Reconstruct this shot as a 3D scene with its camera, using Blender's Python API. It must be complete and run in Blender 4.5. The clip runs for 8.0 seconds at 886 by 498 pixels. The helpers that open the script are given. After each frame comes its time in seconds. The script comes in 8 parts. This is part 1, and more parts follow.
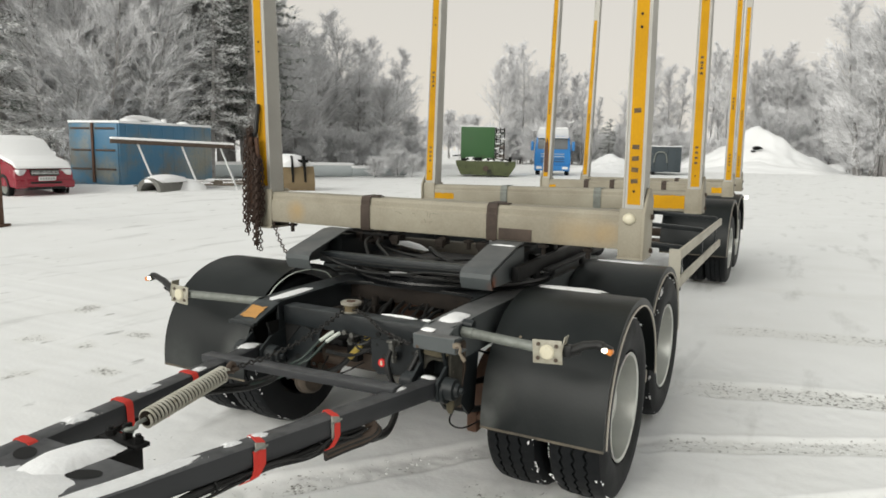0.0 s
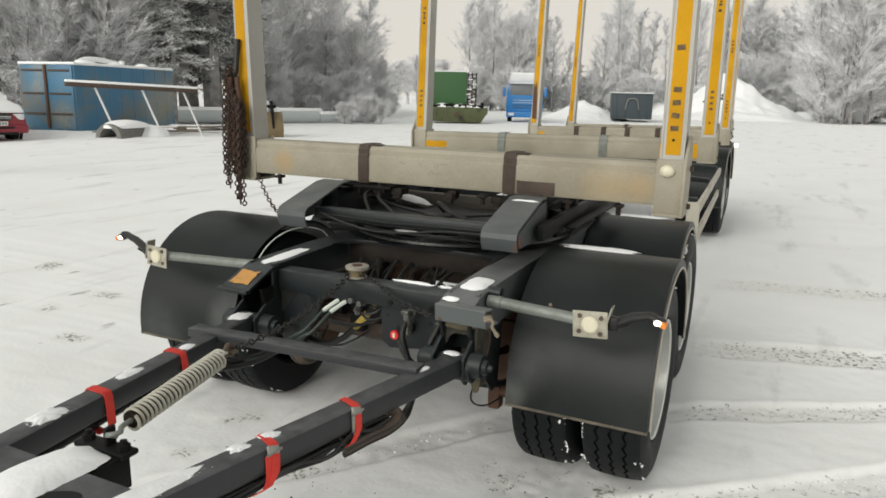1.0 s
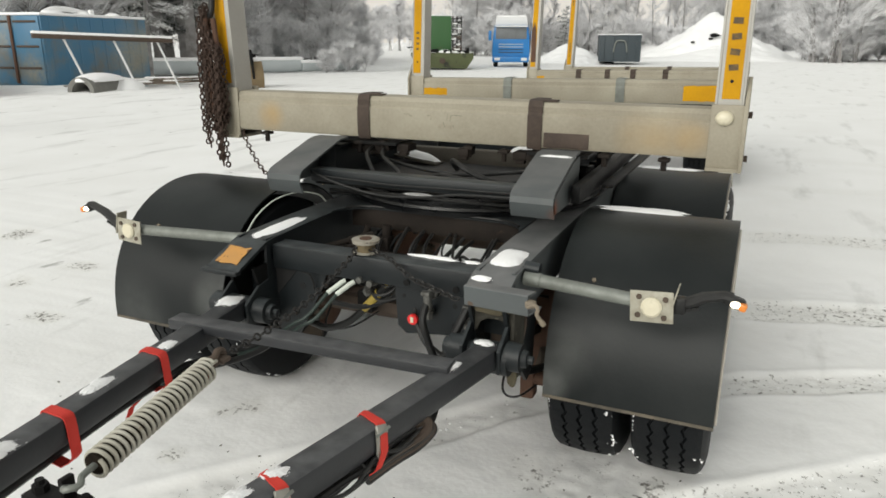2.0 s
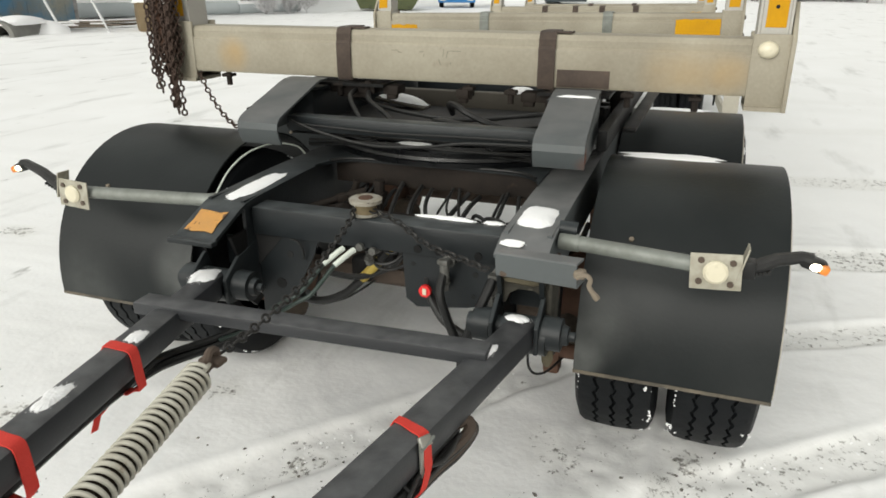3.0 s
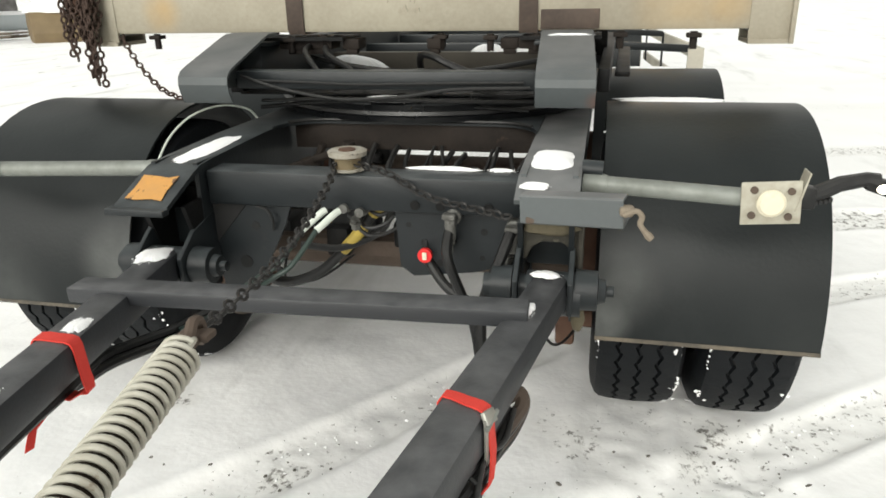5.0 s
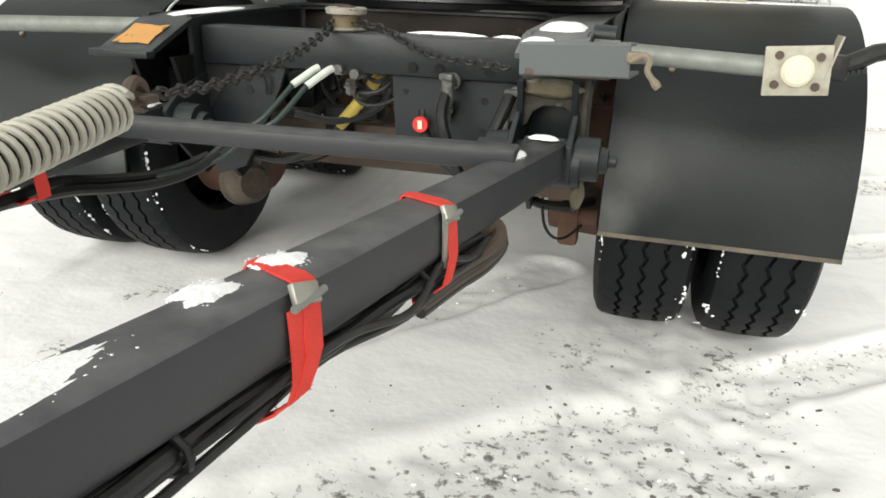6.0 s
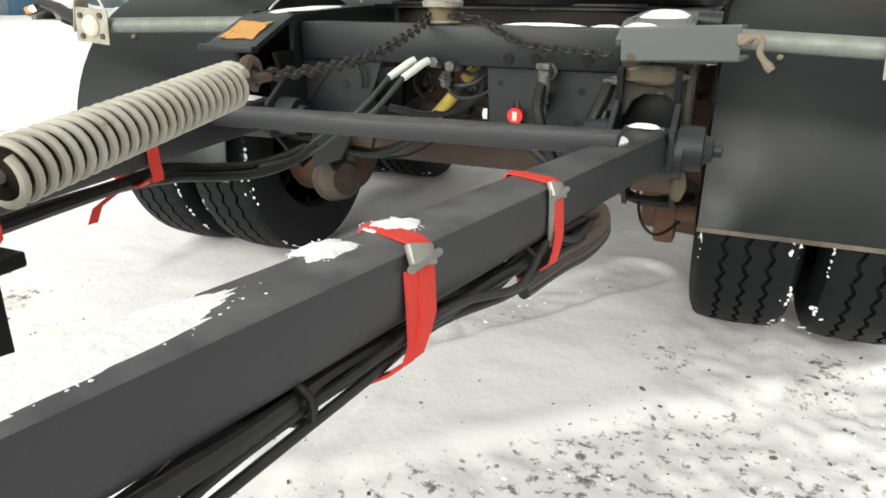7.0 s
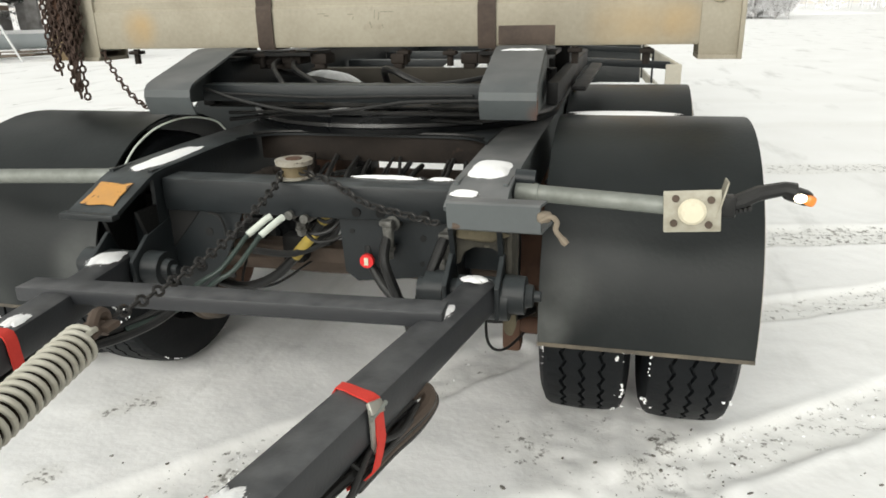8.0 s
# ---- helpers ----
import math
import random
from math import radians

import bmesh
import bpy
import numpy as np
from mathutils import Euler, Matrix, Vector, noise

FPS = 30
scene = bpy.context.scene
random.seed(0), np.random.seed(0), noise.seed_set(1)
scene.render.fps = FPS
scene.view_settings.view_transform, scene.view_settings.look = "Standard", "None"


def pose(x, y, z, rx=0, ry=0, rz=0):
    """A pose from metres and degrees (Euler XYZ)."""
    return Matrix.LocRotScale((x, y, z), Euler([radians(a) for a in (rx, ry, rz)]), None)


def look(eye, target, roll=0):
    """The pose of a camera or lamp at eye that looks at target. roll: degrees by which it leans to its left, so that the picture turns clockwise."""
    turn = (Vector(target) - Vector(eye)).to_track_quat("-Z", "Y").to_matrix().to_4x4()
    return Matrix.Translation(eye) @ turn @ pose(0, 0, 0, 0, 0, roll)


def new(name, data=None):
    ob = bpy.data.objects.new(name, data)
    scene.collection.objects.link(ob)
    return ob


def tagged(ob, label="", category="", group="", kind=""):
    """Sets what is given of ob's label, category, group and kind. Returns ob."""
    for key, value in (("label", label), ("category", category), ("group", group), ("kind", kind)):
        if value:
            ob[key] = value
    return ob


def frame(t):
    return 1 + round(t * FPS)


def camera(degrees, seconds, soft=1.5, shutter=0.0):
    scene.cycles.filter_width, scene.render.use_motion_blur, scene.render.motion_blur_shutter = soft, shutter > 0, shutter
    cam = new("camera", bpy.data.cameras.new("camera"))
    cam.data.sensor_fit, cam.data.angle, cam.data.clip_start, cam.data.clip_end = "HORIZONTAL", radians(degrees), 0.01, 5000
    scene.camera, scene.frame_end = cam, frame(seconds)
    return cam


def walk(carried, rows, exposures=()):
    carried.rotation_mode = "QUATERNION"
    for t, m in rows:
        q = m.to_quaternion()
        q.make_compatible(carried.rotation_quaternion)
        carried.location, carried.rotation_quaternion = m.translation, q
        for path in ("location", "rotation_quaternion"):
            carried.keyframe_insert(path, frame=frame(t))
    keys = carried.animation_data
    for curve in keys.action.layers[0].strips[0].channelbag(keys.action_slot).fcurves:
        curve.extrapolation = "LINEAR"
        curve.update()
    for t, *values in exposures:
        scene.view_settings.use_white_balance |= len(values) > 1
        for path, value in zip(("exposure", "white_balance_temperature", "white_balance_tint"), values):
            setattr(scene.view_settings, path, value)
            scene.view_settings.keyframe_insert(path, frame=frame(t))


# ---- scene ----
cam = camera(64.5, 8.0, soft=1.7)
PATH = [
    (0, (1.958, -2.633, 1.647), (1.032, -0.883, 1.366), 1.0),
    (0.5, (1.806, -2.498, 1.629), (0.88, -0.757, 1.299), 2.4),
    (1, (1.583, -2.379, 1.625), (0.753, -0.61, 1.199), 1.3),
    (1.5, (1.43, -2.229, 1.617), (0.656, -0.455, 1.114), 0.3),
    (2, (1.276, -2.033, 1.596), (0.497, -0.28, 1.03), 0.2),
    (2.2, (1.205, -1.969, 1.585), (0.467, -0.219, 0.957), 1.5),
    (3.3, (0.877, -1.738, 1.513), (0.274, 0.03, 0.8), -0.3),
    (3.5, (0.84, -1.713, 1.504), (0.228, 0.049, 0.781), 0.5),
    (4, (0.703, -1.685, 1.494), (0.131, 0.066, 0.715), 1.5),
    (4.5, (0.601, -1.666, 1.463), (0.087, 0.144, 0.785), -2.6),
    (5, (0.671, -1.61, 1.299), (0.255, 0.22, 0.608), -1.2),
    (5.2, (0.7, -1.581, 1.216), (0.374, 0.255, 0.492), 1.9),
    (6.3, (0.775, -1.591, 0.96), (0.221, 0.195, 0.25), 1.6),
    (6.5, (0.762, -1.587, 0.951), (0.19, 0.196, 0.247), 1.5),
    (7, (0.736, -1.606, 0.947), (0.022, 0.13, 0.257), 0.4),
    (7.5, (0.764, -1.624, 1.059), (0.093, 0.143, 0.405), -0.6),
    (8, (0.879, -1.628, 1.288), (0.411, 0.207, 0.644), -1.2),
]
walk(cam, [(t, look(eye, target, roll)) for t, eye, target, roll in PATH],
     exposures=[(0.0, -0.29), (1.0, -0.3), (2.0, -0.21), (3.5, 0.0), (4.5, 0.09), (5.1, 0.27), (6.3, 0.33), (7.0, 0.37), (7.5, 0.21), (8.0, 0.1)])

# ---- light: an overcast winter day, the low sun behind the cloud ----
SUN_ELEV, SUN_AZ = radians(25), radians(196)
world = bpy.data.worlds.new("winter_sky")
scene.world = world
world.use_nodes = True
wn, wl = world.node_tree.nodes, world.node_tree.links
wn.clear()
sky = wn.new("ShaderNodeTexSky")
sky.sky_type = "NISHITA"
sky.sun_disc = False
sky.sun_elevation, sky.sun_rotation = SUN_ELEV, SUN_AZ
sky.air_density, sky.dust_density, sky.ozone_density = 1.0, 3.0, 1.0
grey = wn.new("ShaderNodeHueSaturation")
grey.inputs["Saturation"].default_value = 0.3
wl.new(sky.outputs[0], grey.inputs["Color"])
cloud = wn.new("ShaderNodeMix")
cloud.data_type = "RGBA"
cloud.inputs[0].default_value = 0.85
wl.new(grey.outputs[0], cloud.inputs[6])
# the cloud is brightest and warmest low over the woods
way, up_, low_ = wn.new("ShaderNodeTexCoord"), wn.new("ShaderNodeSeparateXYZ"), wn.new("ShaderNodeMapRange")
wl.new(way.outputs["Generated"], up_.inputs[0])
wl.new(up_.outputs[2], low_.inputs[0])
low_.interpolation_type = "SMOOTHSTEP"
low_.inputs[1].default_value, low_.inputs[2].default_value = 0.0, 0.75
veil = wn.new("ShaderNodeMix")
veil.data_type = "RGBA"
wl.new(low_.outputs[0], veil.inputs[0])
veil.inputs[6].default_value, veil.inputs[7].default_value = (10.0, 9.45, 8.5, 1), (6.2, 6.35, 6.05, 1)
wl.new(veil.outputs[2], cloud.inputs[7])
bg = wn.new("ShaderNodeBackground")
bg.inputs["Strength"].default_value = 0.103
wl.new(cloud.outputs[2], bg.inputs["Color"])
wout = wn.new("ShaderNodeOutputWorld")
wl.new(bg.outputs[0], wout.inputs["Surface"])
sun_data = bpy.data.lights.new("sun", "SUN")
sun_data.energy, sun_data.angle, sun_data.color = 2.9, radians(50), (0.99, 0.98, 0.91)
sun = new("sun", sun_data)
sun.matrix_world = look((math.sin(SUN_AZ) * 40, math.cos(SUN_AZ) * 40, 40 * math.tan(SUN_ELEV)), (0, 0, 0))


# ---- materials ----
def material(name, colour, rough=0.6, metal=0.0, second=None, amount=0.5, scale=8.0, bump=0.1, grain=80.0, spec=0.5,
             third=None, third_scale=3.0, third_edge=0.62, sharp=0.06, frost_toplight=None, frost_toplight_scale=9.0):
    """Base colour that drifts to a second colour at two scales, patches of a third, and fine relief."""
    m = bpy.data.materials.new(name)
    m.use_nodes = True
    n, l = m.node_tree.nodes, m.node_tree.links
    b = n["Principled BSDF"]
    b.inputs["Roughness"].default_value, b.inputs["Metallic"].default_value = rough, metal
    b.inputs["Specular IOR Level"].default_value = spec
    co = n.new("ShaderNodeTexCoord")
    big, fine = n.new("ShaderNodeTexNoise"), n.new("ShaderNodeTexNoise")
    big.inputs["Scale"].default_value, big.inputs["Detail"].default_value = scale, 5
    fine.inputs["Scale"].default_value, fine.inputs["Detail"].default_value = grain, 3
    for x in (big, fine):
        l.new(co.outputs["Object"], x.inputs["Vector"])
    add = n.new("ShaderNodeMath")
    add.operation = "MULTIPLY_ADD"
    l.new(fine.outputs[0], add.inputs[0])
    add.inputs[1].default_value = 0.35
    l.new(big.outputs[0], add.inputs[2])
    ramp = n.new("ShaderNodeMapRange")
    ramp.inputs[1].default_value, ramp.inputs[2].default_value = 0.45, 0.95
    ramp.inputs[3].default_value, ramp.inputs[4].default_value = 0.0, amount
    l.new(add.outputs[0], ramp.inputs[0])
    mix = n.new("ShaderNodeMix")
    mix.data_type = "RGBA"
    l.new(ramp.outputs[0], mix.inputs[0])
    mix.inputs[6].default_value = (*colour, 1)
    mix.inputs[7].default_value = (*(second or [c * 0.6 for c in colour]), 1)
    top = mix.outputs[2]
    if third:
        pn = n.new("ShaderNodeTexNoise")
        pn.inputs["Scale"].default_value, pn.inputs["Detail"].default_value = third_scale, 6
        pn.inputs["Roughness"].default_value = 0.65
        l.new(co.outputs["Object"], pn.inputs["Vector"])
        pr = n.new("ShaderNodeMapRange")
        pr.inputs[1].default_value, pr.inputs[2].default_value = third_edge, third_edge + sharp
        l.new(pn.outputs[0], pr.inputs[0])
        pm = n.new("ShaderNodeMix")
        pm.data_type = "RGBA"
        l.new(pr.outputs[0], pm.inputs[0])
        l.new(top, pm.inputs[6])
        pm.inputs[7].default_value = (*third, 1)
        top = pm.outputs[2]
    if frost_toplight:
        # upward faces are painted lighter: light from above, with frost, in the colour
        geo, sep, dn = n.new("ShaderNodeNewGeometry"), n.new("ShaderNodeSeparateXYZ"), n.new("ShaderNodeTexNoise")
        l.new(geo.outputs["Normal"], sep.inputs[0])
        dn.inputs["Scale"].default_value, dn.inputs["Detail"].default_value = frost_toplight_scale, 7
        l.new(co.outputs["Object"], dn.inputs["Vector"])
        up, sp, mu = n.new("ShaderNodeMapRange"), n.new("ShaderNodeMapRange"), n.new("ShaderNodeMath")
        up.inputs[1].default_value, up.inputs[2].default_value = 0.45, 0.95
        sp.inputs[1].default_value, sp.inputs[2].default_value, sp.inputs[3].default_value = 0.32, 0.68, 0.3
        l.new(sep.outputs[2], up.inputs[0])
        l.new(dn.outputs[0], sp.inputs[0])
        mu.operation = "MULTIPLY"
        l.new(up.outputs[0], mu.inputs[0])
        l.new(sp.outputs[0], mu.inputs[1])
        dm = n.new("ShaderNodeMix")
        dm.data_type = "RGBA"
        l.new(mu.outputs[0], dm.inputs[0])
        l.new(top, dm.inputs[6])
        dm.inputs[7].default_value = (*frost_toplight, 1)
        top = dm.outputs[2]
    l.new(top, b.inputs["Base Color"])
    rr = n.new("ShaderNodeMapRange")
    rr.inputs[3].default_value, rr.inputs[4].default_value = rough - 0.12, min(1.0, rough + 0.12)
    l.new(big.outputs[0], rr.inputs[0])
    l.new(rr.outputs[0], b.inputs["Roughness"])
    if bump:
        bp = n.new("ShaderNodeBump")
        bp.inputs["Strength"].default_value, bp.inputs["Distance"].default_value = bump, 0.01
        l.new(add.outputs[0], bp.inputs["Height"])
        l.new(bp.outputs[0], b.inputs["Normal"])
    return m


def glowing(name, colour, strength):
    m = material(name, colour, 0.3, bump=0)
    b = m.node_tree.nodes["Principled BSDF"]
    b.inputs["Emission Color"].default_value = (*colour, 1)
    b.inputs["Emission Strength"].default_value = strength
    return m


# their upward-face colour stands in for light from above as well as frost
M_FRAME = material("frame_paint", (0.0115, 0.0148, 0.0168), 0.43, spec=0.33, second=(0.008, 0.009, 0.0095), scale=5, bump=0.15, third=(0.045, 0.044, 0.041), third_scale=7, third_edge=0.66, sharp=0.2, frost_toplight=(0.058, 0.066, 0.069), frost_toplight_scale=14)
M_PLATE = material("grey_paint", (0.088, 0.099, 0.102), 0.5, spec=0.4, second=(0.062, 0.066, 0.067), scale=4, bump=0.12, third=(0.13, 0.127, 0.118), third_scale=5, third_edge=0.6, sharp=0.25, frost_toplight=(0.18, 0.18, 0.18))
M_SLIDE = material("slide_paint", (0.07, 0.08, 0.083), 0.5, spec=0.36, second=(0.048, 0.052, 0.053), scale=4, bump=0.12, third=(0.095, 0.094, 0.088), third_scale=5, third_edge=0.6, sharp=0.25, frost_toplight=(0.13, 0.132, 0.132))
M_BAR = material("drawbar_paint", (0.031, 0.033, 0.0365), 0.44, spec=0.38, second=(0.02, 0.021, 0.023), scale=6, bump=0.12, grain=140, third=(0.07, 0.07, 0.073), third_scale=60, third_edge=0.69, sharp=0.08, frost_toplight=(0.098, 0.1, 0.104), frost_toplight_scale=22)
M_DARK = material("grimy_steel", (0.0035, 0.004, 0.0044), 0.55, spec=0.18, second=(0.013, 0.011, 0.0095), scale=6, bump=0.35, frost_toplight=(0.014, 0.014, 0.014))
M_FENDER = material("fender_plastic", (0.0062, 0.0084, 0.0088), 0.42, spec=0.26, second=(0.0105, 0.0132, 0.0135), scale=2.2, amount=0.6, bump=0.16, third=(0.018, 0.021, 0.021), third_scale=2.4, third_edge=0.58, sharp=0.3, frost_toplight=(0.022, 0.025, 0.025), frost_toplight_scale=4)
# pale dried spray on the inner lower corners of the mudguards
def spray(m, spots, colour):
    n, l = m.node_tree.nodes, m.node_tree.links
    b = n["Principled BSDF"]
    co, nz = n.new("ShaderNodeTexCoord"), n.new("ShaderNodeTexNoise")
    nz.inputs["Scale"].default_value, nz.inputs["Detail"].default_value = 9, 6
    l.new(co.outputs["Object"], nz.inputs["Vector"])
    for at, r, amount in spots:
        base = b.inputs["Base Color"].links[0].from_socket
        ds, rg, mu, mx = n.new("ShaderNodeVectorMath"), n.new("ShaderNodeMapRange"), n.new("ShaderNodeMath"), n.new("ShaderNodeMix")
        ds.operation = "DISTANCE"
        ds.inputs[1].default_value = at
        l.new(co.outputs["Object"], ds.inputs[0])
        rg.interpolation_type = "SMOOTHSTEP"
        rg.inputs[1].default_value, rg.inputs[2].default_value, rg.inputs[3].default_value, rg.inputs[4].default_value = r * 0.15, r, amount * 2, 0
        l.new(ds.outputs["Value"], rg.inputs[0])
        mu.operation = "MULTIPLY"
        l.new(rg.outputs[0], mu.inputs[0])
        l.new(nz.outputs[0], mu.inputs[1])
        mu.use_clamp = True
        mx.data_type = "RGBA"
        l.new(mu.outputs[0], mx.inputs[0])
        l.new(base, mx.inputs[6])
        mx.inputs[7].default_value = (*colour, 1)
        l.new(mx.outputs[2], b.inputs["Base Color"])


spray(M_FENDER, (((0.73, 0.16, 0.5), 0.15, 0.4), ((0.8, 0.15, 0.62), 0.2, 0.1), ((0.7, 0.16, 0.4), 0.1, 0.8), ((-0.74, 0.12, 0.5), 0.16, 0.45), ((1.2, 0.17, 0.4), 0.2, 0.06), ((-1.2, 0.12, 0.36), 0.25, 0.25)), (0.12, 0.125, 0.12))
M_LATCH = material("muddy_latch", (0.22, 0.185, 0.14), 0.8, second=(0.1, 0.075, 0.05), scale=40, bump=0.3)
spray(M_SLIDE, (((0.658, 0.345, 0.985), 0.05, 0.75), ((0.66, 0.42, 1.045), 0.014, 1.0)), (0.2, 0.06, 0.022))
M_TRIM = material("fender_edge", (0.5, 0.46, 0.4), 0.6)
M_RUBBER = material("tyre_rubber", (0.004, 0.0052, 0.0066), 0.6, spec=0.2, second=(0.009, 0.0098, 0.0108), scale=10, bump=0.2)
M_HOSE = material("hose_rubber", (0.006, 0.0064, 0.0068), 0.45, spec=0.35, second=(0.015, 0.0145, 0.0135), scale=20, bump=0.15, frost_toplight=(0.04, 0.039, 0.037), frost_toplight_scale=40)
M_ALLOY = material("rim_aluminium", (0.62, 0.63, 0.6), 0.35, metal=0.75, second=(0.45, 0.45, 0.42), scale=9, bump=0.06)
M_BUNK = material("bunk_paint", (0.345, 0.318, 0.248), 0.6, second=(0.2, 0.175, 0.13), amount=0.8, scale=3.0, bump=0.1, third=(0.2, 0.165, 0.125), third_scale=7, third_edge=0.64, sharp=0.14)
M_BUNKFRONT = material("front_bunk_paint", (0.345, 0.318, 0.248), 0.6, second=(0.2, 0.175, 0.13), amount=0.8, scale=3.0, bump=0.1, third=(0.2, 0.165, 0.125), third_scale=7, third_edge=0.64, sharp=0.14)
spray(M_BUNKFRONT, (((-0.93, 0.83, 1.2), 0.1, 0.5), ((0.85, 0.83, 1.195), 0.13, 0.25), ((0.97, 0.83, 1.19), 0.14, 0.3), ((1.06, 0.83, 1.2), 0.09, 0.3)), (0.42, 0.27, 0.1))
M_GUARD = material("guard_paint", (0.5, 0.475, 0.4), 0.6, second=(0.34, 0.31, 0.25), amount=0.7, scale=4, bump=0.08)
M_STAKE = material("stake_aluminium", (0.42, 0.41, 0.375), 0.55, metal=0.15, second=(0.3, 0.285, 0.26), scale=4, bump=0.08)
M_YELLOW = material("yellow_paint", (0.58, 0.3, 0.006), 0.65, spec=0.12, second=(0.4, 0.2, 0.012), amount=0.8, scale=4, bump=0.06, third=(0.2, 0.14, 0.07), third_scale=11, third_edge=0.66, sharp=0.12)
M_RUST = material("rust", (0.1, 0.05, 0.03), 0.85, second=(0.045, 0.026, 0.018), scale=14, bump=0.4)
M_RUSTY = material("rusty_steel", (0.085, 0.06, 0.044), 0.8, second=(0.035, 0.026, 0.02), scale=12, bump=0.35)
M_BAND = material("band_steel", (0.075, 0.053, 0.04), 0.8, second=(0.03, 0.022, 0.018), amount=0.9, scale=9, bump=0.3, third=(0.13, 0.08, 0.05), third_scale=20, third_edge=0.66, sharp=0.1)
M_GALV = material("galvanised", (0.23, 0.245, 0.225), 0.55, metal=0.25, second=(0.13, 0.138, 0.12), amount=0.8, scale=16, bump=0.1)
M_ZINC = material("grimy_zinc", (0.13, 0.13, 0.12), 0.6, metal=0.2, second=(0.04, 0.038, 0.033), amount=1.0, scale=40, bump=0.35)
M_LAMPPLATE = material("lamp_plate", (0.4, 0.385, 0.32), 0.6, second=(0.22, 0.2, 0.15), amount=0.9, scale=24, bump=0.1)
M_REFLECT = material("reflector_white", (0.6, 0.56, 0.43), 0.3, second=(0.7, 0.64, 0.48), scale=20, bump=0.02)
M_STICKER = material("orange_sticker", (0.56, 0.28, 0.07), 0.55, second=(0.42, 0.24, 0.1), scale=20, bump=0.1, third=(0.13, 0.07, 0.035), third_scale=26, third_edge=0.6, sharp=0.04)
M_RED = material("red_webbing", (0.66, 0.045, 0.03), 0.8, second=(0.48, 0.03, 0.022), scale=20, bump=0.3, grain=260)
M_BUCKLE = material("buckle_zinc", (0.33, 0.33, 0.3), 0.45, metal=0.5, second=(0.25, 0.22, 0.17), scale=30)
M_SPRING = material("spring_paint", (0.46, 0.45, 0.39), 0.6, second=(0.27, 0.25, 0.19), amount=0.8, scale=18, bump=0.15, third=(0.16, 0.115, 0.07), third_scale=26, third_edge=0.67, sharp=0.1)
M_SNOW = material("snow", (0.92, 0.922, 0.925), 0.85, second=(0.87, 0.872, 0.877), scale=14, bump=0.35, grain=90, spec=0.25)
M_SNOWTHIN = material("thin_snow", (0.9, 0.902, 0.905), 0.85, second=(0.72, 0.722, 0.725), amount=0.8, scale=16, bump=0.4, grain=120, spec=0.2)
M_AMBER = glowing("amber_lens", (0.62, 0.2, 0.03), 0.25)
M_BULB = glowing("lamp_glow", (1.0, 0.9, 0.7), 5.0)
M_REDTAG = material("red_tag", (0.75, 0.02, 0.02), 0.4, bump=0)
M_SLEEVE = material("white_sleeve", (0.62, 0.66, 0.6), 0.5, second=(0.4, 0.46, 0.4), scale=30)
M_GREENHOSE = material("green_hose", (0.018, 0.035, 0.028), 0.45, second=(0.012, 0.018, 0.016), scale=30)
M_YELLOWHOSE = material("yellow_hose", (0.45, 0.33, 0.05), 0.6, second=(0.1, 0.08, 0.04), scale=25)
M_INK = material("dark_lettering", (0.05, 0.035, 0.02), 0.7, second=(0.2, 0.12, 0.03), amount=0.9, scale=60, bump=0)
M_HOLE = material("hole_dark", (0.008, 0.008, 0.008), 0.9, bump=0)


# ---- mesh helpers ----
def box(bm, c, s, m=None, bev=0.0):
    """A box of size s round c (turned by m), its edges bevelled."""
    t = Matrix.Translation(c) @ (m or Matrix()) @ Matrix.Diagonal((*s, 1))
    vs = bmesh.ops.create_cube(bm, size=1, matrix=t)["verts"]
    if bev:
        bmesh.ops.bevel(bm, geom=list({e for v in vs for e in v.link_edges}), offset=bev, segments=2, affect="EDGES", profile=0.5)


def along(a, b, up=(0, 0, 1)):
    """The turn that carries +Y along a to b, with Z near up."""
    y = (Vector(b) - Vector(a)).normalized()
    x = y.cross(Vector(up)).normalized()
    z = x.cross(y)
    return Matrix((x, y, z)).transposed().to_4x4()


def bar(bm, a, b, w, h, bev=0.004, up=(0, 0, 1)):
    a, b = Vector(a), Vector(b)
    box(bm, (a + b) / 2, (w, (b - a).length, h), along(a, b, up), bev)


def spline(pts, n=8):
    """Points on a smooth curve through pts."""
    p = [Vector(q) for q in pts]
    p = [p[0] * 2 - p[1], *p, p[-1] * 2 - p[-2]]
    out = []
    for i in range(1, len(p) - 2):
        for k in range(n):
            t = k / n
            out.append(0.5 * (2 * p[i] + (p[i + 1] - p[i - 1]) * t + (2 * p[i - 1] - 5 * p[i] + 4 * p[i + 1] - p[i + 2]) * t * t
                              + (3 * p[i] - p[i - 1] - 3 * p[i + 1] + p[i + 2]) * t ** 3))
    return out + [p[-2]]


